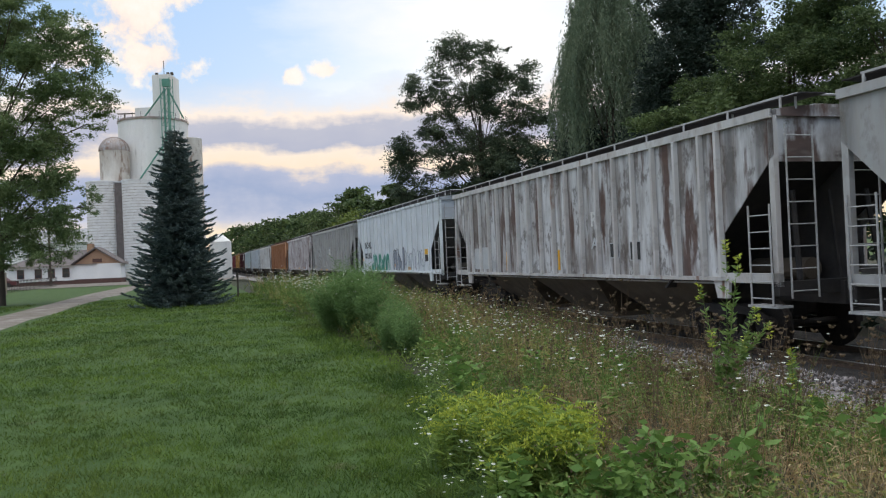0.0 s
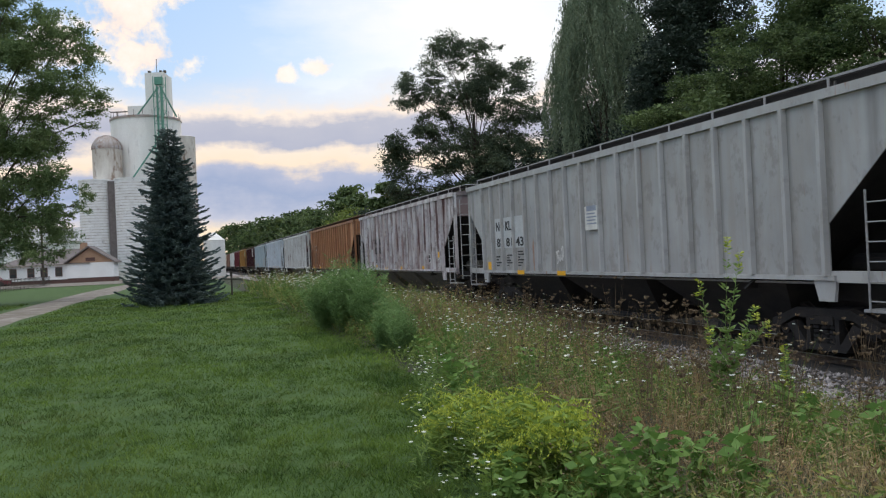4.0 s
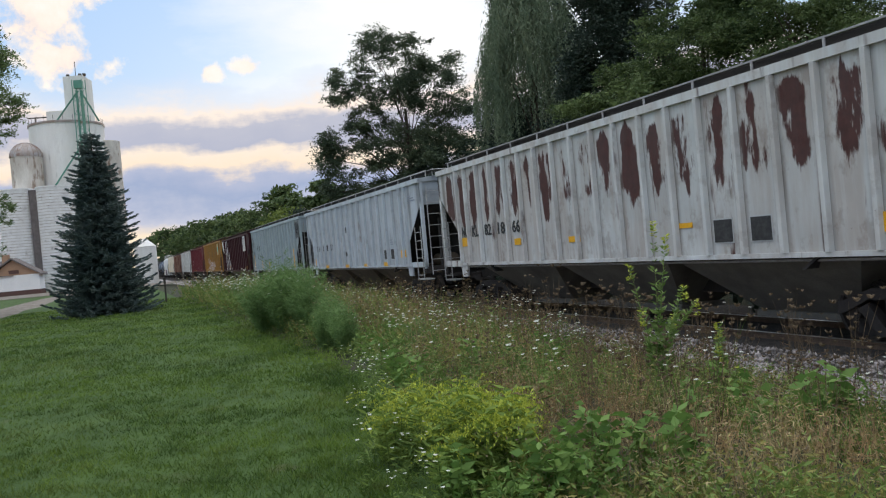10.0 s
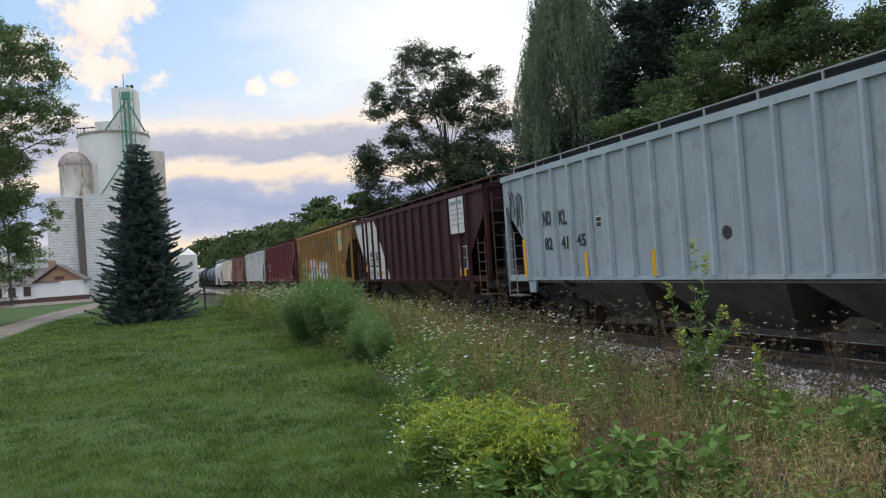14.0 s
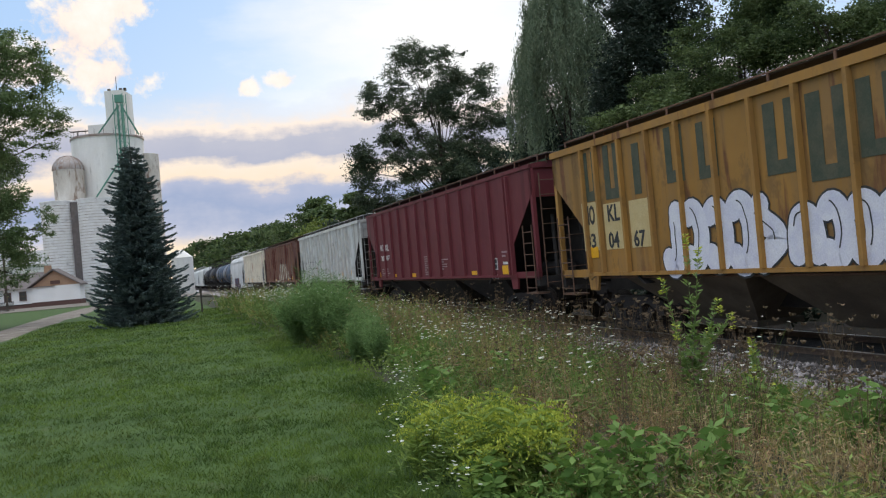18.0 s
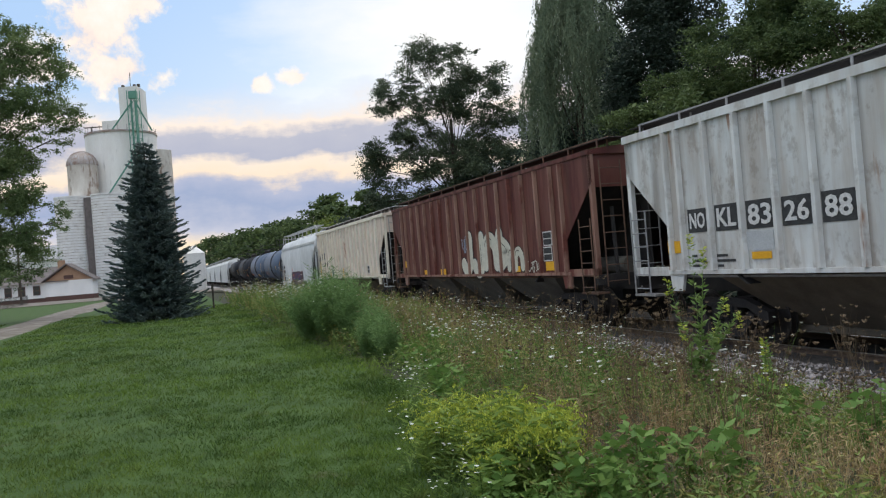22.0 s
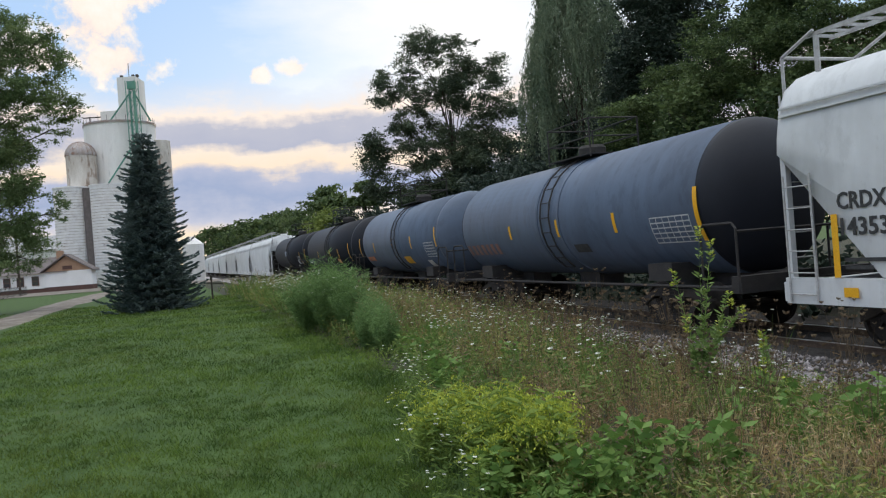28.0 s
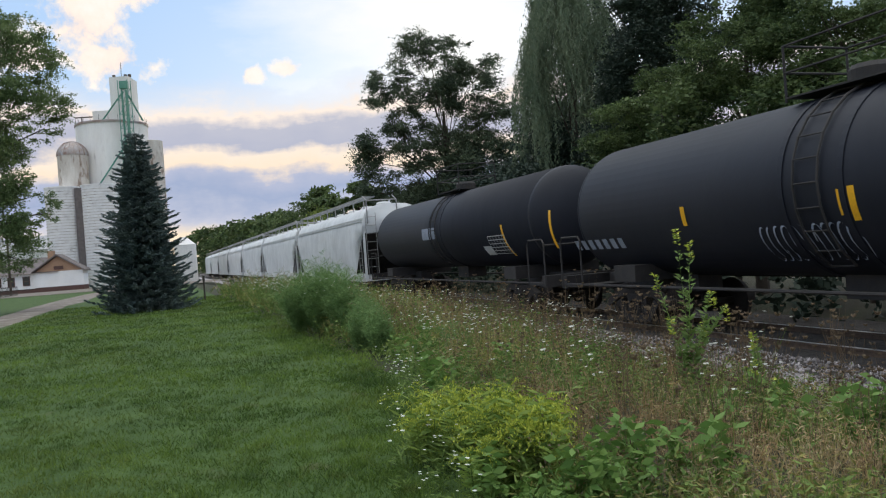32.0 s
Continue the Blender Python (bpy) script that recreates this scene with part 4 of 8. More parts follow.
    add_couplers(car, H)
    add_trucks(car, (-(H - 2.0), H - 2.0), spin)
    return car


def tank_car(name_label, u0, u1, shell, end_mat=None, r=1.5, rail_mat=None, spin=True, band=True):
    """Tank car: a long barrel with domed heads on a stub frame, with a top platform, ladders and end handrails."""
    end_mat, rail_mat = end_mat or shell, rail_mat or M["black"]
    H = (u1 - u0) / 2
    zc = 4.05 - r
    car = thing("tank_car", Matrix.Translation(at((u0 + u1) / 2, CENTRE_V, RAIL_Z)) @ pose(0, 0, 0, 0, 0, HEADING), name_label, "rail car", "cars of the freight train")
    hd = 0.62
    bm = bmesh.new()
    lathe(bm, [(r, -H + hd), (r, H - hd)], 56, "x", (0, 0, zc))
    b = part("barrel", bm, shell, car)
    b.data.polygons.foreach_set("use_smooth", [len(p.vertices) == 4 for p in b.data.polygons])
    for k in (-1, 1):
        bm = bmesh.new()
        prof = [(r * math.cos(a), k * (H - hd + hd * math.sin(a))) for a in (math.pi / 2 * i / 9 for i in range(10))]
        prof[-1] = (0.02, prof[-1][1])
        lathe(bm, prof, 56, "x", (0, 0, zc))
        bmesh.ops.recalc_face_normals(bm, faces=bm.faces)
        part("tank_head", bm, end_mat, car, smooth=True)
        bm = bmesh.new()
        box(bm, *sorted((k * (H - 3.2), k * (H + 0.45))), -0.3, 0.3, 0.72, 1.12)
        box(bm, *sorted((k * (H - 2.5), k * (H - 1.7))), -1.35, 1.35, 1.0, 1.35)
        box(bm, *sorted((k * (H + 0.2), k * (H + 0.45))), -1.5, 1.5, 0.82, 1.12)
        part("stub_sill", bm, M["black"], car)
        for y in (-1.5, 1.5):
            a, b = k * (H + 0.4), k * (H - 0.55)
            bm = bmesh.new()
            tube(bm, [(a, y, 0.85), (a, y, 1.95), (a + (b - a) * 0.1, y, 2.05), (b - (b - a) * 0.1, y, 2.05), (b, y, 1.95), (b, y, 0.85)], 0.025)
            part("end_handrail", bm, M["black"], car)
        bm = bmesh.new()
        rod(bm, (k * (H + 0.4), -1.5, 1.9), (k * (H + 0.4), 1.5, 1.9), 0.025)
        part("cross_rail", bm, M["black"], car)
        bm = bmesh.new()
        box(bm, *sorted((k * (H - 0.6), k * (H + 0.4))), -1.5, 1.5, 0.86, 0.90)
        part("end_platform", bm, M["black"], car)
    for s in (1, -1):
        bm = bmesh.new()
        rod(bm, (-H - 0.2, s * 1.48, 0.92), (H + 0.2, s * 1.48, 0.92), 0.03)
        part("side_rail", bm, rail_mat, car)
    # top fittings
    bm = bmesh.new()
    box(bm, -1.1, 1.1, -0.72, 0.72, 4.06, 4.09)
    plat = part("platform", bm, rail_mat, car)
    bm = bmesh.new()
    for x in (-1.1, 1.1):
        for y in (-0.7, 0.7):
            rod(bm, (x, y, 4.0), (x, y, 4.95), 0.022)
    for z in (4.5, 4.95):
        for y in (-0.7, 0.7):
            rod(bm, (-1.1, y, z), (1.1, y, z), 0.02)
        for x in (-1.1, 1.1):
            rod(bm, (x, -0.7, z), (x, 0.7, z), 0.02)
    part("platform_railing", bm, rail_mat, plat)
    bm = bmesh.new()
    lathe(bm, [(0.36, 0), (0.36, 0.30), (0.30, 0.38), (0.05, 0.40)], 20, "z", (0, 0, 4.02))
    part("manway_housing", bm, M["black"], car)
    # ladder that follows the barrel, and saddle bands
    bm = bmesh.new()
    pts = [((r + 0.06) * math.cos(a), zc + (r + 0.06) * math.sin(a)) for a in [radians(q) for q in range(-55, 86, 14)]]
    tube(bm, [(-0.24, y, z) for y, z in pts], 0.022)
    lad = part("side_ladder", bm, rail_mat, car)
    bm = bmesh.new()
    tube(bm, [(0.24, y, z) for y, z in pts], 0.022)
    part("stile", bm, rail_mat, lad)
    rung = cached("tank_rung", lambda b: rod(b, (-0.24, 0, 0), (0.24, 0, 0), 0.014))
    for y, z in pts:
        q = part("rung", rung, rail_mat, lad)
        q.location = (0, y, z)
    if band:
        for x in (-0.62, 0.55):
            bm = bmesh.new()
            lathe(bm, [(r + 0.004, x - 0.05), (r + 0.02, x - 0.05), (r + 0.02, x + 0.05), (r + 0.004, x + 0.05)], 56, "x", (0, 0, zc))
            part("barrel_band", bm, shell, car)
    bm = bmesh.new()
    box(bm, -0.5, 0.5, -0.35, 0.35, zc - r - 0.35, zc - r + 0.05)
    part("bottom_outlet", bm, M["black"], car)
    car["radius"] = r
    add_couplers(car, H + 0.35)
    add_trucks(car, (-(H - 2.1), H - 2.1), spin)
    return car


def on_barrel(car, name, mat, x0, x1, a0, a1, r=1.5, label=""):
    """A painted patch that lies on the near side of a barrel, between two angles above its middle."""
    zc = 4.05 - r
    bm = bmesh.new()
    R = r + 0.008
    A = []
    n = max(2, int(abs(a1 - a0) / 5) + 1)
    for i in range(n + 1):
        a = radians(a0 + (a1 - a0) * i / n)
        A.append([bm.verts.new((x, R * math.cos(a), zc + R * math.sin(a))) for x in (x0, x1)])
    for p, q in zip(A, A[1:]):
        bm.faces.new((p[0], q[0], q[1], p[1]))
    return part(name, bm, mat, car, label)


# ---- the freight train, front to back ----
def paints():
    P = {}
    P["old_grey"] = car_paint("weathered_pale_grey_paint", (0.66, 0.66, 0.67), (0.085, 0.050, 0.040), 0.50, 0.7, dirty=0.85, dirt=(0.14, 0.11, 0.092), ribs=(0.8, 1), grime_shade=0.85)
    P["old_trim"] = car_paint("worn_pale_grey_rib_paint", (0.62, 0.61, 0.60), (0.15, 0.07, 0.04), 0.25, dirty=0.35, dirt=(0.30, 0.24, 0.20))
    P["pale_blue"] = car_paint("pale_blue_white_paint", (0.70, 0.74, 0.79), (0.25, 0.14, 0.08), 0.05, dirty=0.12, dirt=(0.45, 0.46, 0.48), ribs=(0.85, 0))
    P["beige_grey"] = car_paint("warm_grey_paint", (0.40, 0.40, 0.40), (0.25, 0.10, 0.045), 0.14, dirty=0.45, dirt=(0.30, 0.27, 0.24), ribs=(0.85, 0))
    P["rust_white"] = car_paint("rust_washed_grey_paint", (0.62, 0.60, 0.61), (0.052, 0.014, 0.013), 0.46, 0.6, dirty=0.75, dirt=(0.19, 0.10, 0.09), patch=0.34, runs=(1.5, 4.3, 0.66), ribs=(0.86, 0), grime_shade=0.85, blur=0.16)
    P["orange"] = car_paint("rusty_orange_paint", (0.62, 0.30, 0.15), (0.230, 0.066, 0.030), 0.85, 0.6, dirty=0.55, patch=0.50, dirt=(0.50, 0.31, 0.17), ribs=(0.78, 0), grime_shade=0.85, blur=0.17)
    P["orange_trim"] = car_paint("rusted_brown_rib_paint", (0.30, 0.14, 0.075), (0.12, 0.04, 0.025), 0.5, dirty=0.4, dirt=(0.36, 0.22, 0.13), blur=0.2)
    P["streaked"] = car_paint("pale_grey_paint_with_rust_runs", (0.57, 0.585, 0.585), (0.046, 0.011, 0.009), 0.25, 1.2, dirty=0.45, dirt=(0.34, 0.26, 0.21), runs=(2.1, 4.0, 0.80), ribs=(0.8, 1), grime_shade=0.85)
    P["white_grey"] = car_paint("pale_grey_white_paint", (0.50, 0.55, 0.60), (0.2, 0.12, 0.08), 0.12, dirty=0.35, dirt=(0.28, 0.27, 0.27), ribs=(0.85, 0), grime_shade=0.75)
    P["green_grey"] = car_paint("cool_grey_green_paint", (0.37, 0.435, 0.465), (0.2, 0.12, 0.08), 0.04, dirty=0.3, dirt=(0.26, 0.29, 0.30), ribs=(0.82, 0), grime_shade=0.7)
    P["maroon"] = car_paint("dark_maroon_paint", (0.046, 0.014, 0.017), (0.035, 0.014, 0.014), 0.15, dirty=0.4, dirt=(0.070, 0.030, 0.032), ribs=(0.996, 1))
    P["ochre"] = car_paint("faded_ochre_paint", (0.35, 0.185, 0.05), (0.12, 0.055, 0.028), 0.40, dirty=0.55, dirt=(0.22, 0.14, 0.07), ribs=(0.95, 0))
    P["red_brown"] = car_paint("oxide_red_paint", (0.145, 0.034, 0.042), (0.10, 0.025, 0.028), 0.10, dirty=0.2, dirt=(0.19, 0.06, 0.055), ribs=(1.12, 1))
    P["cream_white"] = car_paint("off_white_paint", (0.66, 0.67, 0.66), (0.24, 0.14, 0.09), 0.22, dirty=0.5, dirt=(0.36, 0.29, 0.23), ribs=(0.805, 1))
    P["brown"] = car_paint("dark_brown_red_paint", (0.105, 0.032, 0.029), (0.060, 0.018, 0.018), 0.40, dirty=0.45, dirt=(0.22, 0.10, 0.075), ribs=(0.85, 0), grime_shade=0.75)
    P["brown_trim"] = car_paint("worn_tan_rib_paint", (0.27, 0.150, 0.115), (0.11, 0.035, 0.028), 0.5, dirty=0.4, dirt=(0.38, 0.24, 0.18))
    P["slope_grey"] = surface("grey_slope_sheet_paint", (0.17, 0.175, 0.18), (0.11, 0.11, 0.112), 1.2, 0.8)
    P["beige"] = car_paint("dusty_beige_paint", (0.83, 0.71, 0.60), (0.30, 0.13, 0.07), 0.20, dirty=0.30, dirt=(0.58, 0.42, 0.32), ribs=(0.785, 1), grime_shade=0.45)
    P["clean_white"] = car_paint("white_paint", (0.66, 0.67, 0.68), (0.25, 0.2, 0.16), 0.02, dirty=0.2, dirt=(0.4, 0.4, 0.4))
    P["blue_grey"] = car_paint("blue_grey_tank_paint", (0.105, 0.140, 0.205), (0.07, 0.07, 0.08), 0.02, dirty=0.3, dirt=(0.07, 0.08, 0.11), rough=0.5, spec=0.3)
    P["tank_black"] = car_paint("black_tank_paint", (0.010, 0.012, 0.020), (0.012, 0.013, 0.018), 0.05, dirty=0.3, dirt=(0.016, 0.018, 0.026), rough=0.6, spec=0.3)
    P["cream_patch"] = surface("cream_patch_paint", (0.56, 0.45, 0.24), (0.50, 0.38, 0.18), 3.0, 0.7, bump=0.0)
    P["under_grey"] = surface("dusty_grey_underside", (0.155, 0.146, 0.128), (0.095, 0.088, 0.078), 1.5, 0.85)
    P["under_tan"] = surface("dusty_brown_underside", (0.145, 0.118, 0.088), (0.085, 0.068, 0.053), 1.5, 0.85)
    P["rusty_rail"] = surface("rusty_steel_bars", (0.10, 0.06, 0.045), (0.16, 0.09, 0.06), 6.0, 0.7)
    P["white_rail"] = surface("white_painted_steel_bars", (0.48, 0.48, 0.48), (0.32, 0.31, 0.30), 6.0, 0.6)
    P["patch_grey"] = surface("pale_grey_patch_paint", (0.50, 0.51, 0.52), (0.44, 0.45, 0.46), 3.0, 0.7, bump=0.0)
    P["patch_white"] = surface("white_patch_paint", (0.70, 0.69, 0.66), (0.58, 0.56, 0.53), 2.0, 0.7, bump=0.0, third=((0.30, 0.17, 0.11), 0.66, 0.06))
    P["teal"] = surface("teal_spray_paint", (0.03, 0.28, 0.20), (0.05, 0.20, 0.16), 4.0, 0.6, bump=0.0)
    P["mint"] = surface("mint_spray_paint", (0.34, 0.60, 0.55), (0.26, 0.50, 0.46), 4.0, 0.6, bump=0.0)
    P["spray_grey"] = surface("grey_spray_paint", (0.22, 0.25, 0.31), (0.3, 0.33, 0.4), 5.0, 0.6, bump=0.0)
    P["spray_cream"] = surface("cream_spray_paint", (0.62, 0.60, 0.50), (0.52, 0.50, 0.42), 4.0, 0.6, bump=0.0)
    P["spray_lilac"] = surface("pale_lilac_spray_paint", (0.60, 0.60, 0.72), (0.72, 0.72, 0.78), 4.0, 0.6, bump=0.0)
    P["spray_navy"] = surface("navy_spray_paint", (0.025, 0.03, 0.09), (0.05, 0.05, 0.14), 4.0, 0.6, bump=0.0)
    P["spray_plum"] = surface("dark_plum_spray_paint", (0.050, 0.024, 0.040), (0.075, 0.030, 0.045), 3.0, 0.6, bump=0.0)
    P["faded_white"] = surface("faded_white_stencil", (0.40, 0.31, 0.31), (0.26, 0.16, 0.16), 9.0, 0.7, bump=0.0)
    P["spray_red"] = surface("red_spray_paint", (0.55, 0.06, 0.05), (0.65, 0.12, 0.06), 4.0, 0.6, bump=0.0)
    P["spray_orange"] = surface("orange_spray_paint", (0.65, 0.20, 0.08), (0.6, 0.26, 0.12), 4.0, 0.6, bump=0.0)
    P["faded_orange"] = surface("faded_orange_lettering", (0.26, 0.13, 0.10), (0.20, 0.13, 0.12), 4.0, 0.6, bump=0.0)
    P["letter_green"] = surface("faded_dark_green_lettering", (0.05, 0.065, 0.045), (0.09, 0.09, 0.06), 3.0, 0.7, bump=0.0)
    P["badge_teal"] = surface("teal_badge_paint", (0.10, 0.42, 0.32), (0.14, 0.46, 0.36), 3.0, 0.6, bump=0.0)
    return P


P = paints()
CARS = []


def run(car):
    CARS.append(car)
    return car


def build_train():
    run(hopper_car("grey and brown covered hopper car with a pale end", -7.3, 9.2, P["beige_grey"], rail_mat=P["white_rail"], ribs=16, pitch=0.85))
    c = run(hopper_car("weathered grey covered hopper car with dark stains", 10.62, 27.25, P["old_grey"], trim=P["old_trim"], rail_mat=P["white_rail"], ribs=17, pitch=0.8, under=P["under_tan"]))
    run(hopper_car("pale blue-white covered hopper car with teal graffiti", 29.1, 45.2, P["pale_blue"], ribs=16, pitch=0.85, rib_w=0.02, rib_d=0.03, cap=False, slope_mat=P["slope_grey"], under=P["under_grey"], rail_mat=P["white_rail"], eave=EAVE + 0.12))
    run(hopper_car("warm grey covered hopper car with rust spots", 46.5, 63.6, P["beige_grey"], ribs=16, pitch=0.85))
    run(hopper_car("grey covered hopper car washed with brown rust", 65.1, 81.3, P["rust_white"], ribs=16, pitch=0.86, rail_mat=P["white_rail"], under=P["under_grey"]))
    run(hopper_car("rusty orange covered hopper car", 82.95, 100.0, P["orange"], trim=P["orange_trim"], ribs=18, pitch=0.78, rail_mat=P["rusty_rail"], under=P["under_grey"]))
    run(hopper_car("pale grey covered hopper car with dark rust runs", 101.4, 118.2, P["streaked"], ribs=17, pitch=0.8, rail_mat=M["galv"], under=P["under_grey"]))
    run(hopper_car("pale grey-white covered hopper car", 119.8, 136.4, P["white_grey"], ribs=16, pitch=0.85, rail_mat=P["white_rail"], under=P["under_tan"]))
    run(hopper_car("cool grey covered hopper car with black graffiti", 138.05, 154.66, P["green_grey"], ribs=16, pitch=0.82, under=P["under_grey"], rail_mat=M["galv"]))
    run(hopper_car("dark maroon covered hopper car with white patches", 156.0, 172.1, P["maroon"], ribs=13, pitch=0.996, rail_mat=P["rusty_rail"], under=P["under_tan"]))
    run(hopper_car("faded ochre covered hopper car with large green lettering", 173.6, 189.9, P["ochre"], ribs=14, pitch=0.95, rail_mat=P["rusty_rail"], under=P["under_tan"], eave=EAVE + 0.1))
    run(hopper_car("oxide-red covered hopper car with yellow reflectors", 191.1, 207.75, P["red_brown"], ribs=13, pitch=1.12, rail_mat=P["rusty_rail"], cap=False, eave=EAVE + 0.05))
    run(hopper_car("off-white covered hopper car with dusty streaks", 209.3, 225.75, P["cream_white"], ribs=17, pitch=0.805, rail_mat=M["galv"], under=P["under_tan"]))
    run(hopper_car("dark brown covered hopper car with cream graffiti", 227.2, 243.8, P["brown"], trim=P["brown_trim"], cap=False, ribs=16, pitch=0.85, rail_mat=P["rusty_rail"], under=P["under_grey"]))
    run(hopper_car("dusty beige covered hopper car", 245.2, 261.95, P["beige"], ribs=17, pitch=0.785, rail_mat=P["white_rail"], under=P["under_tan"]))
    run(round_hopper("white round-sided covered hopper car with red and navy graffiti", 263.3, 279.2, P["clean_white"], P["white_rail"]))
    run(tank_car("blue-grey tank car with dark ends", 280.8, 294.1, P["blue_grey"], P["tank_black"], rail_mat=M["black"]))
    run(tank_car("blue-grey tank car with a yellow placard", 295.6, 308.1, P["blue_grey"], rail_mat=M["black"]))
    run(tank_car("long black tank car", 309.6, 324.5, P["tank_black"], rail_mat=M["black"]))
    run(tank_car("small black tank car", 326.2, 342.8, P["tank_black"], r=1.38))
    u = 344.2
    for i in range(7):
        run(round_hopper("white round-sided covered hopper car far down the train", u, u + 18.6, P["clean_white"], M["galv"], spin=False))
        u += 19.8


build_train()


# ---- how markings are laid on the cars ----
FACE = 1.606


def mark_reflector(c, x0, x1, z0, z1):
    plate(c, "reflector", M["yellow"], x0, x1, z0, z1, FACE + 0.004 if z0 > SILL + 0.06 else 1.648)


def mark_strip(c, x0, x1, z0, z1):
    plate(c, "reflector_strip", M["yellow"], x0, x1, z0, z1, FACE + 0.012 if "smooth" in c else 1.69)


def mark_patch(c, x0, x1, z0, z1, mat):
    plate(c, "paint_patch", mat, x0, x1, z0, z1, FACE - 0.004)



def mark_panel(c, x0, x1, z0, z1, mat):
    """A block of spray paint with ragged edges."""
    bm = bmesh.new()
    z0 = max(z0, 0.74)
    n = 14
    top = [(x0 + (x1 - x0) * i / n, z1 + 0.06 * noise.noise((i * 1.7, x0, z1))) for i in range(n + 1)]
    low = [(x1 - (x1 - x0) * i / n, z0 + 0.02 * noise.noise((i * 1.3, x1, z0))) for i in range(n + 1)]
    prism(bm, top + low, FACE + 0.008, FACE + 0.013)
    part("spray_block", bm, mat, c)


def mark_text(c, x0, x1, z0, z1, body, mat):
    me = text_mesh(body, 1.0, 0.02)
    xs = [v.co.x for v in me.vertices]
    ys = [v.co.y for v in me.vertices]
    sx, sz = (x1 - x0) / (max(xs) - min(xs)), (z1 - z0) / (max(ys) - min(ys))
    p = part("lettering", me, mat, c)
    p.matrix_basis = Matrix.Translation((x1 + min(xs) * sx, FACE + 0.008, z0 - min(ys) * sz)) @ pose(0, 0, 0, 90, 0, 180) @ Matrix.Diagonal((sx, sz, 1, 1))


def mark_digits(c, x0, x1, z0, z1, n, mat):
    w = (x1 - x0) / n
    for i in range(n):
        a = x0 + i * w
        plate(c, "number_bar", mat, a + w * 0.15, a + w * 0.38, z0, z1, FACE + 0.004)
        plate(c, "number_bar", mat, a + w * 0.55, a + w * 0.78, z0, z1, FACE + 0.004)


def mark_big(c, x0, x1, z0, z1, k):
    """Large trade lettering, as plain upright bars."""
    w = x1 - x0
    if k == 1:
        plate(c, "large_letter_bar", P["letter_green"], x0, x1, z0, z1, FACE - 0.004)
        return
    plate(c, "large_letter_bar", P["letter_green"], x0, x0 + w * 0.36, z0, z1, FACE - 0.004)
    plate(c, "large_letter_bar", P["letter_green"], x1 - w * 0.36, x1, z0, z1, FACE - 0.004)
    plate(c, "large_letter_bar", P["letter_green"], x0 + w * 0.36, x1 - w * 0.36, z0, z0 + 0.22, FACE - 0.004)


def mark_bars(c, x0, x1, z0, z1, mat):
    rows = max(2, int((z1 - z0) / 0.075))
    h = (z1 - z0) / rows
    for i in range(rows):
        w = (x1 - x0) * (0.65 + 0.35 * math.sin(i * 2.3 + x0))
        plate(c, "data_bar", mat, round(x1 - w, 2), x1, z0 + i * h, z0 + i * h + h * 0.5, FACE)


def mark_placard(c, x0, x1, z0, z1):
    """A black data panel in a thin pale border."""
    plate(c, "data_panel_border", P["patch_grey"], x0 - 0.02, x1 + 0.02, z0 - 0.02, z1 + 0.02, FACE - 0.003)
    plate(c, "data_panel", M["ink"], x0, x1, z0, z1, FACE + 0.004)


def mark_window(c, x0, x1, z0, z1):
    """A dark box drawn in white lines."""
    plate(c, "box_border", M["chalk"], x0, x1, z0, z1, FACE - 0.003)
    m = (z0 + z1) / 2
    plate(c, "box_field", M["ink"], x0 + 0.03, x1 - 0.03, z0 + 0.03, m - 0.012, FACE + 0.004)
    plate(c, "box_field", M["ink"], x0 + 0.03, x1 - 0.03, m + 0.012, z1 - 0.03, FACE + 0.004)


def mark_poster(c, x0, x1, z0, z1):
    plate(c, "notice", P["patch_white"], x0, x1, z0, z1, FACE + 0.07, "white notice sheet on the side")
    for i in range(5):
        a = z1 - (z1 - z0) * (0.2 + 0.14 * i)
        plate(c, "notice_bar", P["spray_grey"], x0 + 0.1 + 0.05 * (i % 2), x1 - 0.1, a, a + 0.03 + (0.09 if i == 0 else 0), FACE + 0.077)


def mark_spot(c, x0, x1, z0, z1):
    bm = bmesh.new()
    xc, zc, a, b = (x0 + x1) / 2, (z0 + z1) / 2, (x1 - x0) / 2, (z1 - z0) / 2
    prism(bm, [(xc + a * math.cos(w) * (1 + 0.3 * noise.noise((w, xc, 0))), zc + b * math.sin(w)) for w in (6.283 * i / 12 for i in range(12))], FACE - 0.002, FACE + 0.003)
    part("rust_spot", bm, M["ink"], c)


def mark_badge(c, x0, x1, z0, z1):
    plate(c, "badge_board", P["cream_patch"], x0, x1, z0, z1, FACE + 0.07, "cream board with three teal hexagons")
    w = x1 - x0
    for fx, fz in ((0.30, 0.60), (0.70, 0.60), (0.50, 0.36)):
        bm = bmesh.new()
        r = w * 0.20
        xc, zc = x0 + w * fx, z0 + (z1 - z0) * fz
        prism(bm, [(xc + r * math.sin(6.283 * i / 6), zc + r * math.cos(6.283 * i / 6)) for i in range(6)], FACE + 0.077, FACE + 0.081)
        part("badge_hexagon", bm, P["badge_teal"], c)


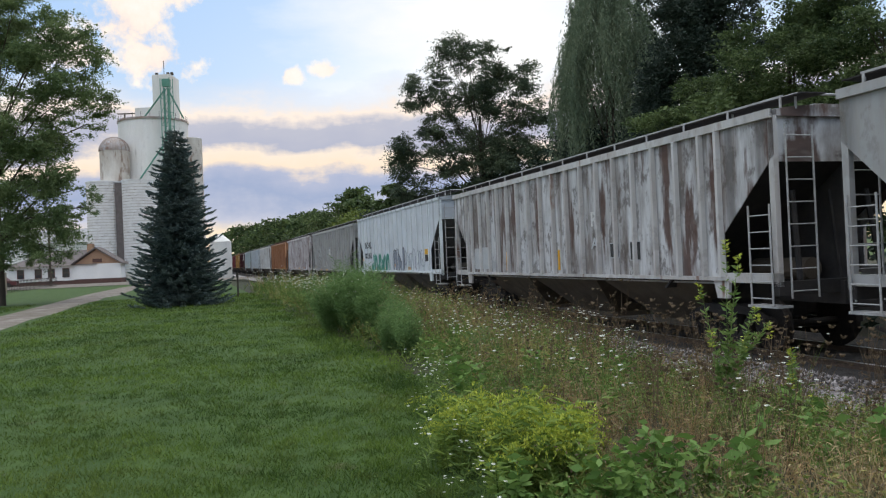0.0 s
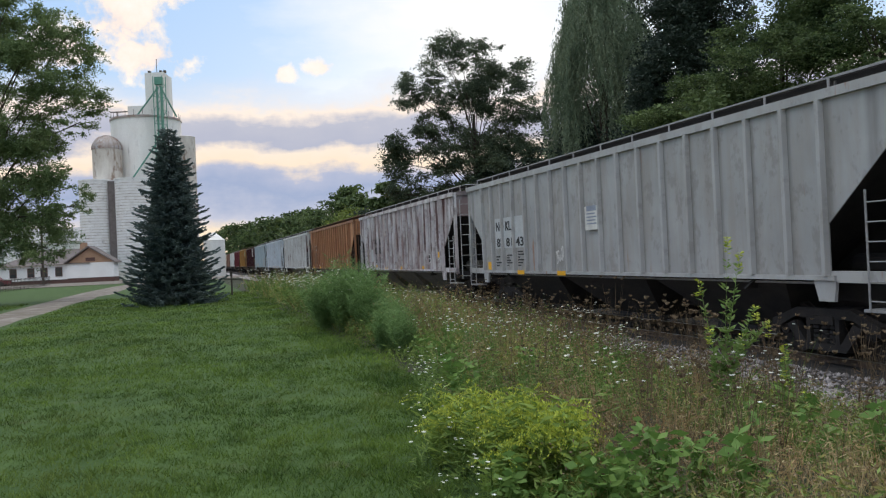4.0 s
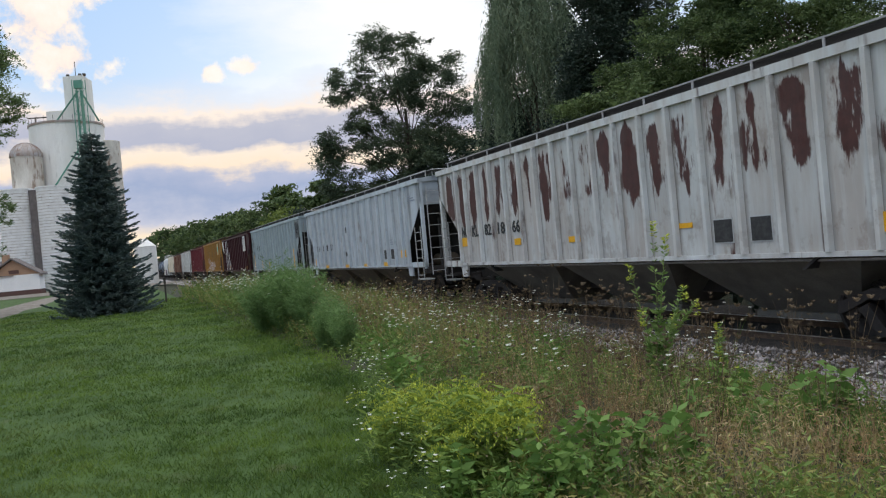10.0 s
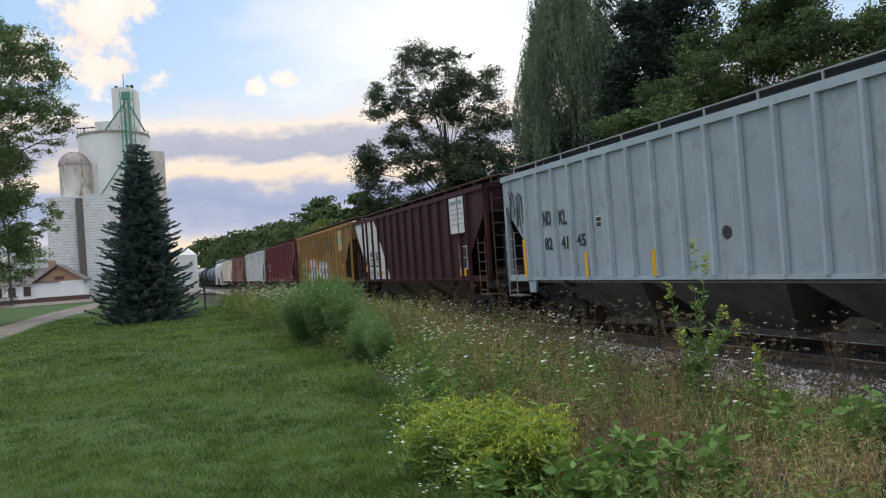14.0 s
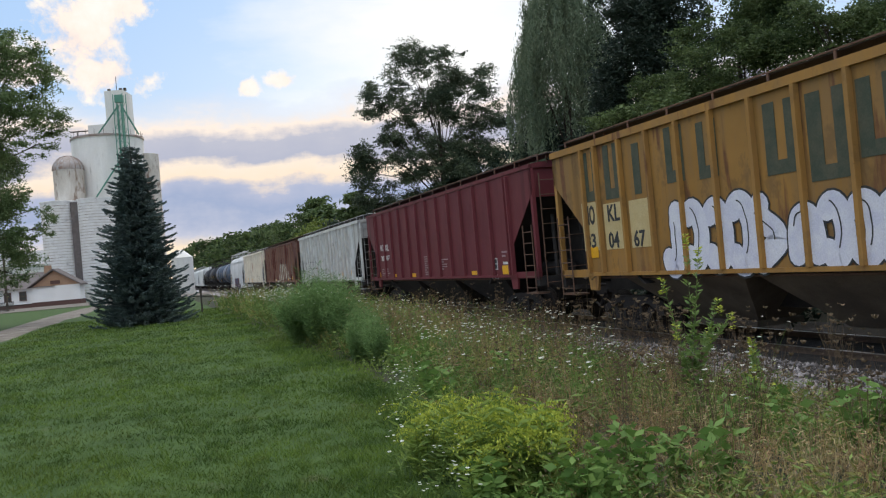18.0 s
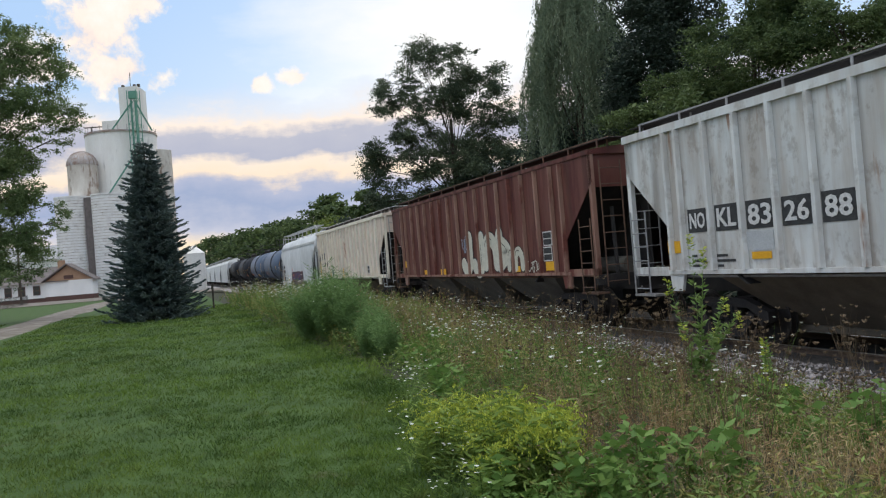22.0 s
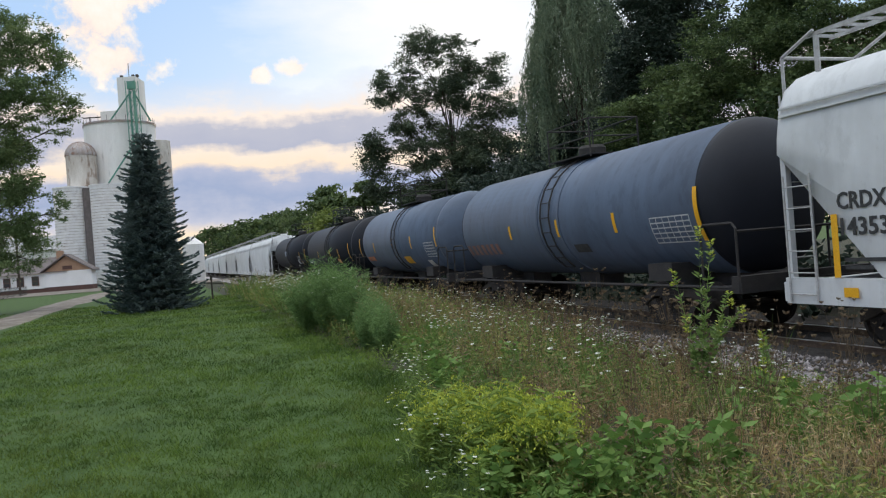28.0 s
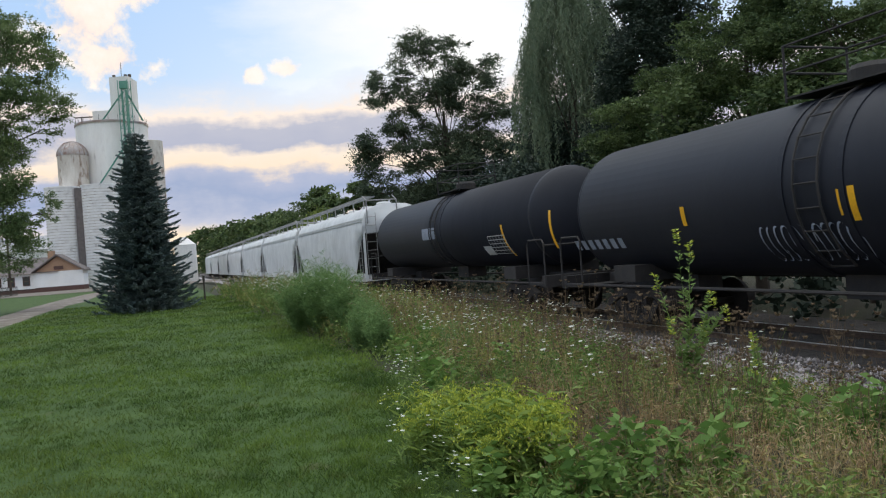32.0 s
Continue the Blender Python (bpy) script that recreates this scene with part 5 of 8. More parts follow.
def mark_badge2(c, x0, x1, z0, z1):
    xc, zc, r = (x0 + x1) / 2, (z0 + z1) / 2, (x1 - x0) / 2 + 0.04
    for k, (f, mat) in enumerate(((1.0, P["spray_red"]), (0.75, M["chalk"]))):
        bm = bmesh.new()
        prism(bm, [(xc + r * f * math.sin(6.283 * i / 20), zc + r * f * math.cos(6.283 * i / 20)) for i in range(20)], FACE + 0.01 + 0.005 * k, FACE + 0.014 + 0.005 * k)
        part("painted_disc", bm, mat, c)


def ribbon(bm, pts, w, y):
    """A flat spray-can stroke through points in xz."""
    prev = None
    for i, (x, z) in enumerate(pts):
        a = pts[max(0, i - 1)]
        b = pts[min(len(pts) - 1, i + 1)]
        d = Vector((b[0] - a[0], b[1] - a[1]))
        d = d.normalized() if d.length > 1e-6 else Vector((1, 0))
        pr = (bm.verts.new((x - d.y * w, y, z + d.x * w)), bm.verts.new((x + d.y * w, y, z - d.x * w)))
        if prev:
            bm.faces.new((prev[0], prev[1], pr[1], pr[0]))
        prev = pr


def mark_scrawl(c, x0, x1, z0, z1, mat, n):
    bm = bmesh.new()
    rnd = random.Random(int((x0 + 20) * 1000 + n))
    W, Hh = x1 - x0, z1 - z0
    for k in range(n):
        xc, zc = x0 + W * (k + 0.5) / n, z0 + Hh * rnd.uniform(0.35, 0.65)
        rx, rz, ph = W / n * rnd.uniform(0.4, 0.9), Hh * rnd.uniform(0.25, 0.48), rnd.uniform(0, 6.28)
        span = rnd.uniform(2.6, 5.8)
        ribbon(bm, [(xc + rx * math.cos(ph + span * i / 12), zc + rz * math.sin(ph + span * i / 12 * rnd.uniform(0.97, 1.03))) for i in range(13)], min(0.022, 0.03 * Hh + 0.008), FACE + 0.012)
    part("graffiti_tag", bm, mat, c)


def mark_graf(c, x0, x1, z0, z1, fill, line, n):
    """Fat spray-painted loops, hooks and waves that overlap, each with a dark outline and an inner stroke."""
    rnd = random.Random(int((x0 + 20) * 777) + n)
    w, h = (x1 - x0) / n, z1 - z0
    for k in range(n):
        xc, zc = x0 + w * (k + 0.5), (z0 + z1) / 2 + h * rnd.uniform(-0.04, 0.04)
        a, b = w * rnd.uniform(0.34, 0.46), h * rnd.uniform(0.34, 0.40)
        kind = rnd.randrange(4)
        pts = []
        for i in range(25):
            t = i / 24
            if kind == 0:            # open loop
                p = (math.cos(0.9 + 4.6 * t), math.sin(0.9 + 4.6 * t))
            elif kind == 1:          # double bend
                p = (math.sin(6.6 * t + 0.8) * 0.85, 1 - 2 * t)
            elif kind == 2:          # arch
                p = (math.cos(math.pi * t), 1.6 * math.sin(math.pi * t) ** 0.6 - 0.8)
            else:                    # hook
                p = (-0.7, 1 - 2.6 * t) if t < 0.5 else (-0.7 + 0.8 * (1 - math.cos(5.2 * (t - 0.5))), -0.3 - 0.7 * math.sin(5.2 * (t - 0.5)))
            pts.append((xc + a * p[0] + 0.02 * noise.noise((i * 0.4, k, x0)), zc + b * p[1]))
        fat = min(0.34 * w, 0.17 * h)
        for name, mat, wide, y in (("graffiti_outline", line, fat + 0.035, FACE + 0.006), ("graffiti_letter", fill, fat, FACE + 0.012)):
            bm = bmesh.new()
            y += 0.0016 * k
            ribbon(bm, pts, wide, y)
            for x, z in (pts[0], pts[-1]):
                bm.faces.new([bm.verts.new((x + wide * math.cos(6.283 * i / 12), y + 0.0004, z + wide * math.sin(6.283 * i / 12))) for i in range(12)])
            part(name, bm, mat, c)
        bm = bmesh.new()
        ribbon(bm, [(x + fat * 0.35, z + fat * 0.2) for x, z in pts[4:17]], 0.012, FACE + 0.016 + 0.0016 * k)
        part("graffiti_stroke", bm, line, c)


def painted_area(c, pts, mat):
    bm = bmesh.new()
    prism(bm, [(x, min(z, EAVE - 0.14)) for x, z in pts], FACE - 0.003, FACE + 0.001)
    bmesh.ops.triangulate(bm, faces=[f for f in bm.faces if len(f.verts) > 4])
    part("paint_patch", bm, mat, c, "worn white painted corner")


def barrel_angles(c, z0, z1):
    r = c["radius"]
    zc = 4.05 - r
    f = lambda z: math.degrees(math.asin(max(-0.95, min(0.95, (z - zc) / r))))
    return f(z0), f(z1), r


def mark_bstrip(c, x0, x1, z0, z1):
    a0, a1, r = barrel_angles(c, z0, z1)
    on_barrel(c, "reflector_strip", M["yellow"], (x0 + x1) / 2 - 0.06, (x0 + x1) / 2 + 0.06, a0, a1, r)


def mark_bpatch(c, x0, x1, z0, z1, mat):
    a0, a1, r = barrel_angles(c, z0, z1)
    on_barrel(c, "placard", mat, x0, x1, a0, a1, r)


def mark_bbars(c, x0, x1, z0, z1, mat):
    a0, a1, r = barrel_angles(c, z0, z1)
    n = 7
    for i in range(n):
        a = x0 + (x1 - x0) * i / n
        on_barrel(c, "letter_bar", mat, a, a + (x1 - x0) / n * 0.6, a0, a1, r)


def mark_bgrid(c, x0, x1, z0, z1):
    """A pale data table in thin lines."""
    a0, a1, r = barrel_angles(c, z0, z1)
    for i in range(6):
        a = a0 + (a1 - a0) * i / 5
        on_barrel(c, "table_line", P["patch_grey"], x0, x1, a - 0.5, a + 0.5, r)
    for i in range(7):
        x = x0 + (x1 - x0) * i / 6
        on_barrel(c, "table_line", P["patch_grey"], x - 0.01, x + 0.01, a0, a1, r + 0.002)


def mark_btext(c, x0, x1, z0, z1, body, mat):
    me = text_mesh(body, 1.0, 0.02)
    xs = [v.co.x for v in me.vertices]
    ys = [v.co.y for v in me.vertices]
    sx, sz = (x1 - x0) / (max(xs) - min(xs)), (z1 - z0) / (max(ys) - min(ys))
    r = c["radius"]
    zc = 4.05 - r
    a = math.asin((z0 - zc) / r)
    p = part("lettering", me, mat, c)
    p.matrix_basis = Matrix.Translation((x1, r * math.cos(a) + 0.02, z0)) @ pose(0, 0, 0, 90 - math.degrees(a), 0, 180) @ Matrix.Diagonal((sx, sz, 1, 1))


def mark_bscrawl(c, x0, x1, z0, z1, mat, n):
    r = c["radius"]
    zc = 4.05 - r
    bm = bmesh.new()
    rnd = random.Random(n)
    for k in range(n):
        xc, zz = x0 + (x1 - x0) * (k + 0.5) / n, (z0 + z1) / 2
        ph = rnd.uniform(0, 6.28)
        prev = None
        for i in range(12):
            w = ph + 4.5 * i / 12
            x, z = xc + (x1 - x0) / n * 0.7 * math.cos(w), zz + (z1 - z0) * 0.45 * math.sin(w)
            y = math.sqrt(max(0.01, r * r - (z - zc) ** 2)) + 0.012
            pr = (bm.verts.new((x - 0.02, y, z)), bm.verts.new((x + 0.02, y, z + 0.02)))
            if prev:
                bm.faces.new((prev[0], prev[1], pr[1], pr[0]))
            prev = pr
    part("graffiti_tag", bm, mat, c)


# ---- markings on the cars ----
def markings():
    c = CARS[1]
    mark_reflector(c, -0.26, -0.15, 1.48, 2.00)
    mark_reflector(c, 3.31, 3.44, 1.44, 2.02)
    mark_reflector(c, 6.89, 7.05, 1.43, 2.48)
    mark_patch(c, 5.76, 6.29, 1.48, 2.18, P["patch_grey"])
    mark_patch(c, 5.02, 5.54, 1.49, 2.20, P["patch_grey"])
    mark_digits(c, 4.34, 4.75, 1.50, 1.77, 2, P["patch_grey"])
    mark_text(c, -2.39, -2.04, 2.53, 2.88, "R", M["chalk"])
    mark_text(c, -2.34, -2.00, 1.99, 2.26, "A", P["patch_grey"])
    mark_placard(c, -3.26, -2.90, 1.78, 2.09)
    mark_placard(c, -4.16, -3.77, 1.72, 2.10)
    c = CARS[2]
    mark_text(c, 4.45, 6.00, 2.55, 2.92, "NO KL", M["ink"])
    mark_text(c, 4.44, 6.06, 2.01, 2.31, "822 505", M["ink"])
    mark_graf(c, 0.43, 4.39, 1.34, 2.20, P["teal"], P["mint"], 6)
    mark_graf(c, -2.46, -0.34, 1.35, 2.37, P["spray_grey"], M["ink"], 3)
    mark_scrawl(c, -5.79, -2.53, 1.37, 2.36, P["spray_grey"], 11)
    mark_reflector(c, -6.32, -5.83, 2.08, 2.30)
    mark_placard(c, -6.29, -5.85, 1.80, 2.06)
    mark_reflector(c, 3.45, 4.05, 1.40, 1.55)
    mark_reflector(c, 0.98, 1.46, 1.44, 1.56)
    mark_reflector(c, -0.86, -0.32, 1.56, 1.69)
    mark_reflector(c, -3.54, -3.09, 1.43, 1.56)
    mark_reflector(c, 6.41, 6.76, 1.89, 2.06)
    c = CARS[3]
    mark_patch(c, 3.84, 6.16, 2.06, 2.98, P["patch_grey"])
    mark_text(c, 4.89, 6.06, 2.58, 2.87, "NO KL", M["ink"])
    mark_text(c, 4.02, 6.05, 2.10, 2.37, "82 81 43", M["ink"])
    mark_poster(c, -0.45, 0.20, 2.38, 2.94)
    mark_reflector(c, 6.37, 6.86, 1.40, 1.65)
    mark_reflector(c, 3.98, 4.46, 1.28, 1.40)
    mark_reflector(c, 1.41, 1.88, 1.28, 1.40)
    mark_bars(c, 5.69, 6.15, 1.51, 1.87, M["ink"])
    mark_bars(c, 4.85, 5.30, 1.52, 1.90, M["ink"])
    mark_bars(c, 3.96, 4.47, 1.52, 2.00, M["ink"])
    mark_scrawl(c, 1.54, 1.95, 1.59, 2.00, M["chalk"], 5)
    c = CARS[4]
    mark_text(c, 4.06, 4.57, 2.54, 2.88, "NO", M["ink"])
    mark_text(c, 3.19, 3.70, 2.54, 2.88, "KL", M["ink"])
    mark_text(c, 4.05, 4.60, 2.12, 2.45, "826", M["ink"])
    mark_text(c, 3.15, 3.72, 2.12, 2.45, "082", M["ink"])
    mark_reflector(c, 6.41, 6.85, 1.63, 1.84)
    mark_reflector(c, 4.04, 4.51, 1.43, 1.56)
    mark_patch(c, 5.12, 5.60, 1.73, 2.36, P["patch_grey"])
    mark_patch(c, 6.38, 6.82, 1.86, 2.35, P["cream_patch"])
    mark_bars(c, 4.05, 4.55, 1.68, 1.98, M["ink"])
    mark_bars(c, 3.2, 3.7, 1.68, 1.98, M["ink"])
    mark_reflector(c, -6.47, -5.98, 1.84, 2.05)
    mark_reflector(c, -4.20, -3.71, 1.39, 1.51)
    mark_reflector(c, -0.76, -0.31, 1.36, 1.49)
    mark_reflector(c, 2.04, 2.44, 1.36, 1.48)
    mark_window(c, -4.98, -4.74, 1.63, 1.98)
    mark_scrawl(c, -6.46, -5.98, 1.54, 1.81, M["chalk"], 4)
    c = CARS[5]
    mark_patch(c, 5.98, 6.51, 2.62, 3.01, P["patch_white"])
    mark_patch(c, 5.25, 5.72, 2.64, 3.01, P["patch_white"])
    mark_text(c, 6.01, 6.48, 2.67, 2.96, "NO", M["ink"])
    mark_text(c, 5.27, 5.68, 2.68, 2.97, "KL", M["ink"])
    mark_patch(c, 5.98, 6.54, 1.59, 2.44, P["under_tan"])
    mark_patch(c, 5.24, 5.82, 1.62, 2.44, P["under_tan"])
    mark_text(c, 6.08, 6.43, 2.11, 2.41, "82", M["ink"])
    mark_text(c, 5.34, 5.71, 2.14, 2.43, "86", M["ink"])
    mark_text(c, 4.52, 4.82, 2.13, 2.44, "80", M["ink"])
    mark_reflector(c, 6.75, 7.25, 1.33, 1.58)
    mark_reflector(c, 3.64, 4.12, 1.33, 1.48)
    mark_reflector(c, -6.76, -6.26, 1.36, 1.60)
    mark_reflector(c, -4.44, -3.87, 1.37, 1.51)
    mark_window(c, -6.00, -5.57, 1.62, 1.94)
    mark_scrawl(c, 2.76, 3.20, 1.53, 1.93, M["chalk"], 6)
    mark_scrawl(c, -4.78, -2.66, 1.60, 2.15, M["ink"], 5)
    c = CARS[6]
    mark_reflector(c, -6.90, -6.45, 1.62, 1.88)
    mark_placard(c, -3.75, -3.34, 1.59, 1.96)
    mark_placard(c, -4.57, -4.16, 1.59, 1.96)
    mark_reflector(c, -2.82, -2.48, 1.87, 1.96)
    mark_reflector(c, 0.74, 1.20, 1.76, 1.89)
    mark_reflector(c, 3.41, 3.74, 1.79, 1.95)
    mark_reflector(c, 6.47, 6.93, 1.85, 2.09)
    for body, x in (("NO", 6.68), ("KL", 6.0), ("82", 5.2), ("18", 4.4), ("66", 3.6)):
        mark_text(c, x - 0.2, x + 0.2, 2.10, 2.41, body, M["ink"])
    c = CARS[7]
    mark_reflector(c, -4.61, -4.15, 1.35, 1.50)
    mark_reflector(c, -2.09, -1.59, 1.36, 1.47)
    mark_reflector(c, 0.69, 1.22, 1.34, 1.47)
    mark_reflector(c, 4.13, 4.70, 1.33, 1.47)
    mark_reflector(c, 6.49, 6.89, 1.48, 1.79)
    mark_placard(c, -4.57, -4.17, 1.61, 1.95)
    mark_placard(c, -5.39, -4.96, 1.61, 1.96)
    for body, x in (("NO", 6.42), ("KL", 5.74), ("82", 4.93), ("85", 4.25), ("11", 3.45)):
        mark_text(c, x - 0.2, x + 0.2, 2.14, 2.43, body, M["ink"])
    mark_bars(c, -5.47, -4.95, 2.12, 2.35, P["spray_grey"])
    mark_reflector(c, -6.54, -6.02, 1.64, 1.89)
    mark_bars(c, -7.91, -7.10, 3.42, 3.73, P["spray_grey"])
    mark_spot(c, 0.78, 0.96, 2.83, 3.08)
    mark_spot(c, 0.93, 1.18, 1.81, 2.03)
    mark_spot(c, 2.19, 2.33, 2.38, 2.72)
    c = CARS[8]
    mark_text(c, 5.58, 5.97, 2.65, 3.04, "NO", M["ink"])
    mark_text(c, 4.78, 5.15, 2.64, 3.00, "KL", M["ink"])
    mark_text(c, 5.57, 5.96, 2.06, 2.37, "82", M["ink"])
    mark_text(c, 4.78, 5.11, 2.05, 2.36, "41", M["ink"])
    mark_text(c, 3.96, 4.36, 2.09, 2.38, "45", M["ink"])
    mark_strip(c, 6.93, 7.08, 1.40, 2.39)
    mark_strip(c, 3.80, 3.92, 1.38, 1.95)
    mark_strip(c, 1.24, 1.35, 1.39, 1.91)
    mark_strip(c, -6.69, -6.53, 1.41, 2.46)
    mark_scrawl(c, -8.06, -7.17, 2.92, 3.94, M["ink"], 14)
    mark_scrawl(c, 7.03, 8.12, 2.62, 3.75, M["ink"], 9)
    mark_window(c, -5.04, -4.65, 1.67, 2.02)
    mark_window(c, 3.23, 3.48, 2.46, 2.73)
    mark_spot(c, -0.86, -0.62, 2.00, 2.24)
    c = CARS[9]
    mark_poster(c, -6.49, -5.24, 2.83, 3.98)
    mark_window(c, -6.36, -5.69, 1.67, 2.41)
    mark_reflector(c, -6.21, -5.68, 1.45, 1.67)
    mark_text(c, 5.23, 5.65, 2.37, 2.62, "NO", M["ink"])
    mark_text(c, 4.27, 4.71, 2.33, 2.60, "KL", M["ink"])
    mark_patch(c, 5.08, 5.83, 1.93, 2.29, M["ink"])
    mark_text(c, 5.15, 5.76, 1.99, 2.23, "830", M["chalk"])
    mark_patch(c, 4.16, 4.87, 1.91, 2.31, M["ink"])
    mark_text(c, 4.22, 4.81, 1.96, 2.25, "010", M["chalk"])
    mark_reflector(c, 3.38, 3.83, 1.59, 1.71)
    mark_reflector(c, 6.14, 6.60, 1.72, 1.97)
    mark_bars(c, 5.14, 5.76, 1.43, 1.81, M["ink"])
    mark_bars(c, 4.26, 4.73, 1.46, 1.77, M["ink"])
    mark_scrawl(c, 6.05, 6.68, 2.01, 2.46, M["ink"], 7)
    painted_area(c, [(8.15, 4.42), (4.80, 4.31), (4.06, 3.42), (4.06, 3.22), (3.33, 2.37), (3.20, 2.20), (2.67, 1.50), (2.68, 1.37), (5.99, 1.37), (6.99, 2.46), (8.15, 3.76)], P["patch_white"])
    c = CARS[10]
    mark_text(c, 6.41, 6.84, 2.44, 2.88, "NO", M["ink"])
    mark_text(c, 5.43, 5.88, 2.46, 2.82, "KL", M["ink"])
    mark_text(c, 6.44, 6.88, 1.93, 2.25, "83", M["ink"])
    mark_text(c, 5.52, 5.92, 1.89, 2.24, "04", M["ink"])
    mark_text(c, 4.59, 4.98, 1.88, 2.22, "67", M["ink"])
    mark_patch(c, 6.19, 6.94, 1.87, 2.94, P["cream_patch"])
    mark_patch(c, 5.25, 6.04, 1.87, 2.85, P["cream_patch"])
    mark_patch(c, 4.30, 5.07, 1.87, 2.83, P["cream_patch"])
    mark_reflector(c, 6.38, 6.88, 1.71, 1.95)
    mark_big(c, 6.15, 6.78, 2.96, 4.05, 2)
    mark_big(c, 5.30, 5.89, 2.93, 4.08, 2)
    mark_big(c, 4.58, 4.82, 2.93, 3.95, 1)
    mark_big(c, 3.21, 3.74, 3.02, 4.06, 2)
    mark_big(c, 2.30, 2.81, 2.98, 3.98, 2)
    mark_big(c, 0.50, 1.18, 2.83, 3.96, 2)
    mark_big(c, -0.44, 0.32, 2.63, 3.93, 2)
    mark_big(c, -1.23, -0.57, 2.85, 3.93, 2)
    mark_big(c, -1.91, -1.66, 2.90, 3.91, 1)
    mark_big(c, -2.74, -2.31, 2.96, 3.85, 1)
    mark_big(c, -3.74, -3.10, 2.99, 3.87, 2)
    mark_badge(c, -6.52, -5.66, 2.92, 3.98)
    mark_graf(c, 0.97, 4.00, 1.29, 2.60, P["spray_lilac"], M["ink"], 5)
    mark_graf(c, -2.36, 0.76, 1.33, 2.39, P["spray_lilac"], M["ink"], 6)
    mark_reflector(c, 2.45, 3.02, 1.46, 1.61)
    mark_reflector(c, -0.26, 0.23, 1.50, 1.66)
    mark_reflector(c, -6.33, -5.89, 1.88, 2.21)
    mark_patch(c, -5.53, -4.98, 1.61, 2.03, P["under_tan"])
    c = CARS[11]
    mark_text(c, 5.83, 6.30, 2.54, 2.81, "NO", M["chalk"])
    mark_text(c, 5.05, 5.52, 2.52, 2.78, "KL", M["chalk"])
    mark_text(c, 5.86, 6.28, 2.11, 2.33, "30", M["chalk"])
    mark_text(c, 5.03, 5.53, 2.12, 2.33, "87", M["chalk"])
    mark_reflector(c, 6.59, 7.00, 1.42, 1.63)
    mark_reflector(c, 4.22, 4.68, 1.42, 1.54)
    mark_reflector(c, 1.72, 2.16, 1.40, 1.54)
    mark_reflector(c, -6.63, -6.14, 1.40, 1.65)
    mark_reflector(c, -4.29, -3.85, 1.41, 1.53)
    mark_patch(c, -6.53, -6.21, 1.68, 1.75, M["chalk"])
    mark_bars(c, -0.02, 0.61, 1.46, 2.17, P["faded_white"])
    mark_bars(c, -1.82, -1.20, 1.62, 2.02, P["faded_white"])
    mark_bars(c, -6.60, -6.18, 1.89, 2.11, P["faded_white"])
    mark_bars(c, 5.90, 6.33, 1.48, 1.81, P["faded_white"])
    mark_bars(c, 5.14, 5.59, 1.46, 1.83, P["faded_white"])
    mark_window(c, -5.82, -5.51, 1.54, 1.87)
    mark_scrawl(c, -5.82, -5.39, 1.26, 1.41, M["chalk"], 4)
    mark_window(c, 4.48, 4.74, 2.31, 2.59)
    c = CARS[12]
    mark_patch(c, 5.75, 6.30, 2.07, 2.50, M["ink"])
    mark_text(c, 5.81, 6.24, 2.14, 2.43, "NO", M["chalk"])
    mark_patch(c, 4.94, 5.54, 2.06, 2.52, M["ink"])
    mark_text(c, 5.00, 5.48, 2.13, 2.46, "KL", M["chalk"])
    mark_patch(c, 4.12, 4.75, 2.05, 2.52, M["ink"])
    mark_text(c, 4.17, 4.70, 2.11, 2.46, "83", M["chalk"])
    mark_patch(c, 3.32, 3.94, 2.05, 2.51, M["ink"])
    mark_text(c, 3.38, 3.88, 2.12, 2.45, "26", M["chalk"])
    mark_patch(c, 2.52, 3.14, 2.05, 2.51, M["ink"])
    mark_text(c, 2.58, 3.08, 2.12, 2.45, "88", M["chalk"])
    mark_reflector(c, 6.54, 6.97, 1.71, 1.94)
    mark_reflector(c, 4.23, 4.68, 1.55, 1.67)
    mark_reflector(c, -6.53, -6.05, 1.56, 1.81)
    mark_reflector(c, -4.19, -3.74, 1.56, 1.72)
    mark_reflector(c, -1.67, -1.20, 1.58, 1.71)
    mark_window(c, -5.77, -5.42, 1.49, 1.79)
    mark_bars(c, 5.86, 6.25, 1.44, 1.71, M["ink"])
    mark_bars(c, 5.07, 5.56, 1.43, 1.70, M["ink"])
    mark_patch(c, 4.16, 4.80, 1.69, 2.01, P["patch_grey"])
    c = CARS[13]
    mark_graf(c, -3.63, 0.24, 1.36, 2.69, P["spray_cream"], M["ink"], 4)
    mark_graf(c, -4.40, -3.41, 1.42, 2.16, P["spray_cream"], P["under_tan"], 2)
    mark_window(c, -6.18, -5.70, 2.07, 2.44)
    mark_window(c, -6.14, -5.66, 1.68, 2.05)
    mark_reflector(c, -6.25, -5.76, 1.44, 1.67)
    mark_reflector(c, -4.19, -3.69, 1.42, 1.58)
    mark_reflector(c, -1.47, -0.95, 1.42, 1.56)
    mark_reflector(c, 1.84, 2.38, 1.39, 1.58)
    mark_reflector(c, 3.87, 4.36, 1.40, 1.57)
    mark_reflector(c, 6.58, 7.12, 1.70, 1.95)
    mark_scrawl(c, -0.38, 0.21, 2.08, 2.57, P["spray_grey"], 8)
    mark_scrawl(c, -5.36, -4.71, 1.41, 1.70, P["spray_cream"], 5)
    c = CARS[14]
    mark_text(c, 6.37, 6.87, 2.00, 2.31, "82", M["ink"])
    mark_text(c, 5.72, 6.15, 1.97, 2.30, "89", M["ink"])
    mark_text(c, 4.92, 5.41, 1.96, 2.30, "06", M["ink"])
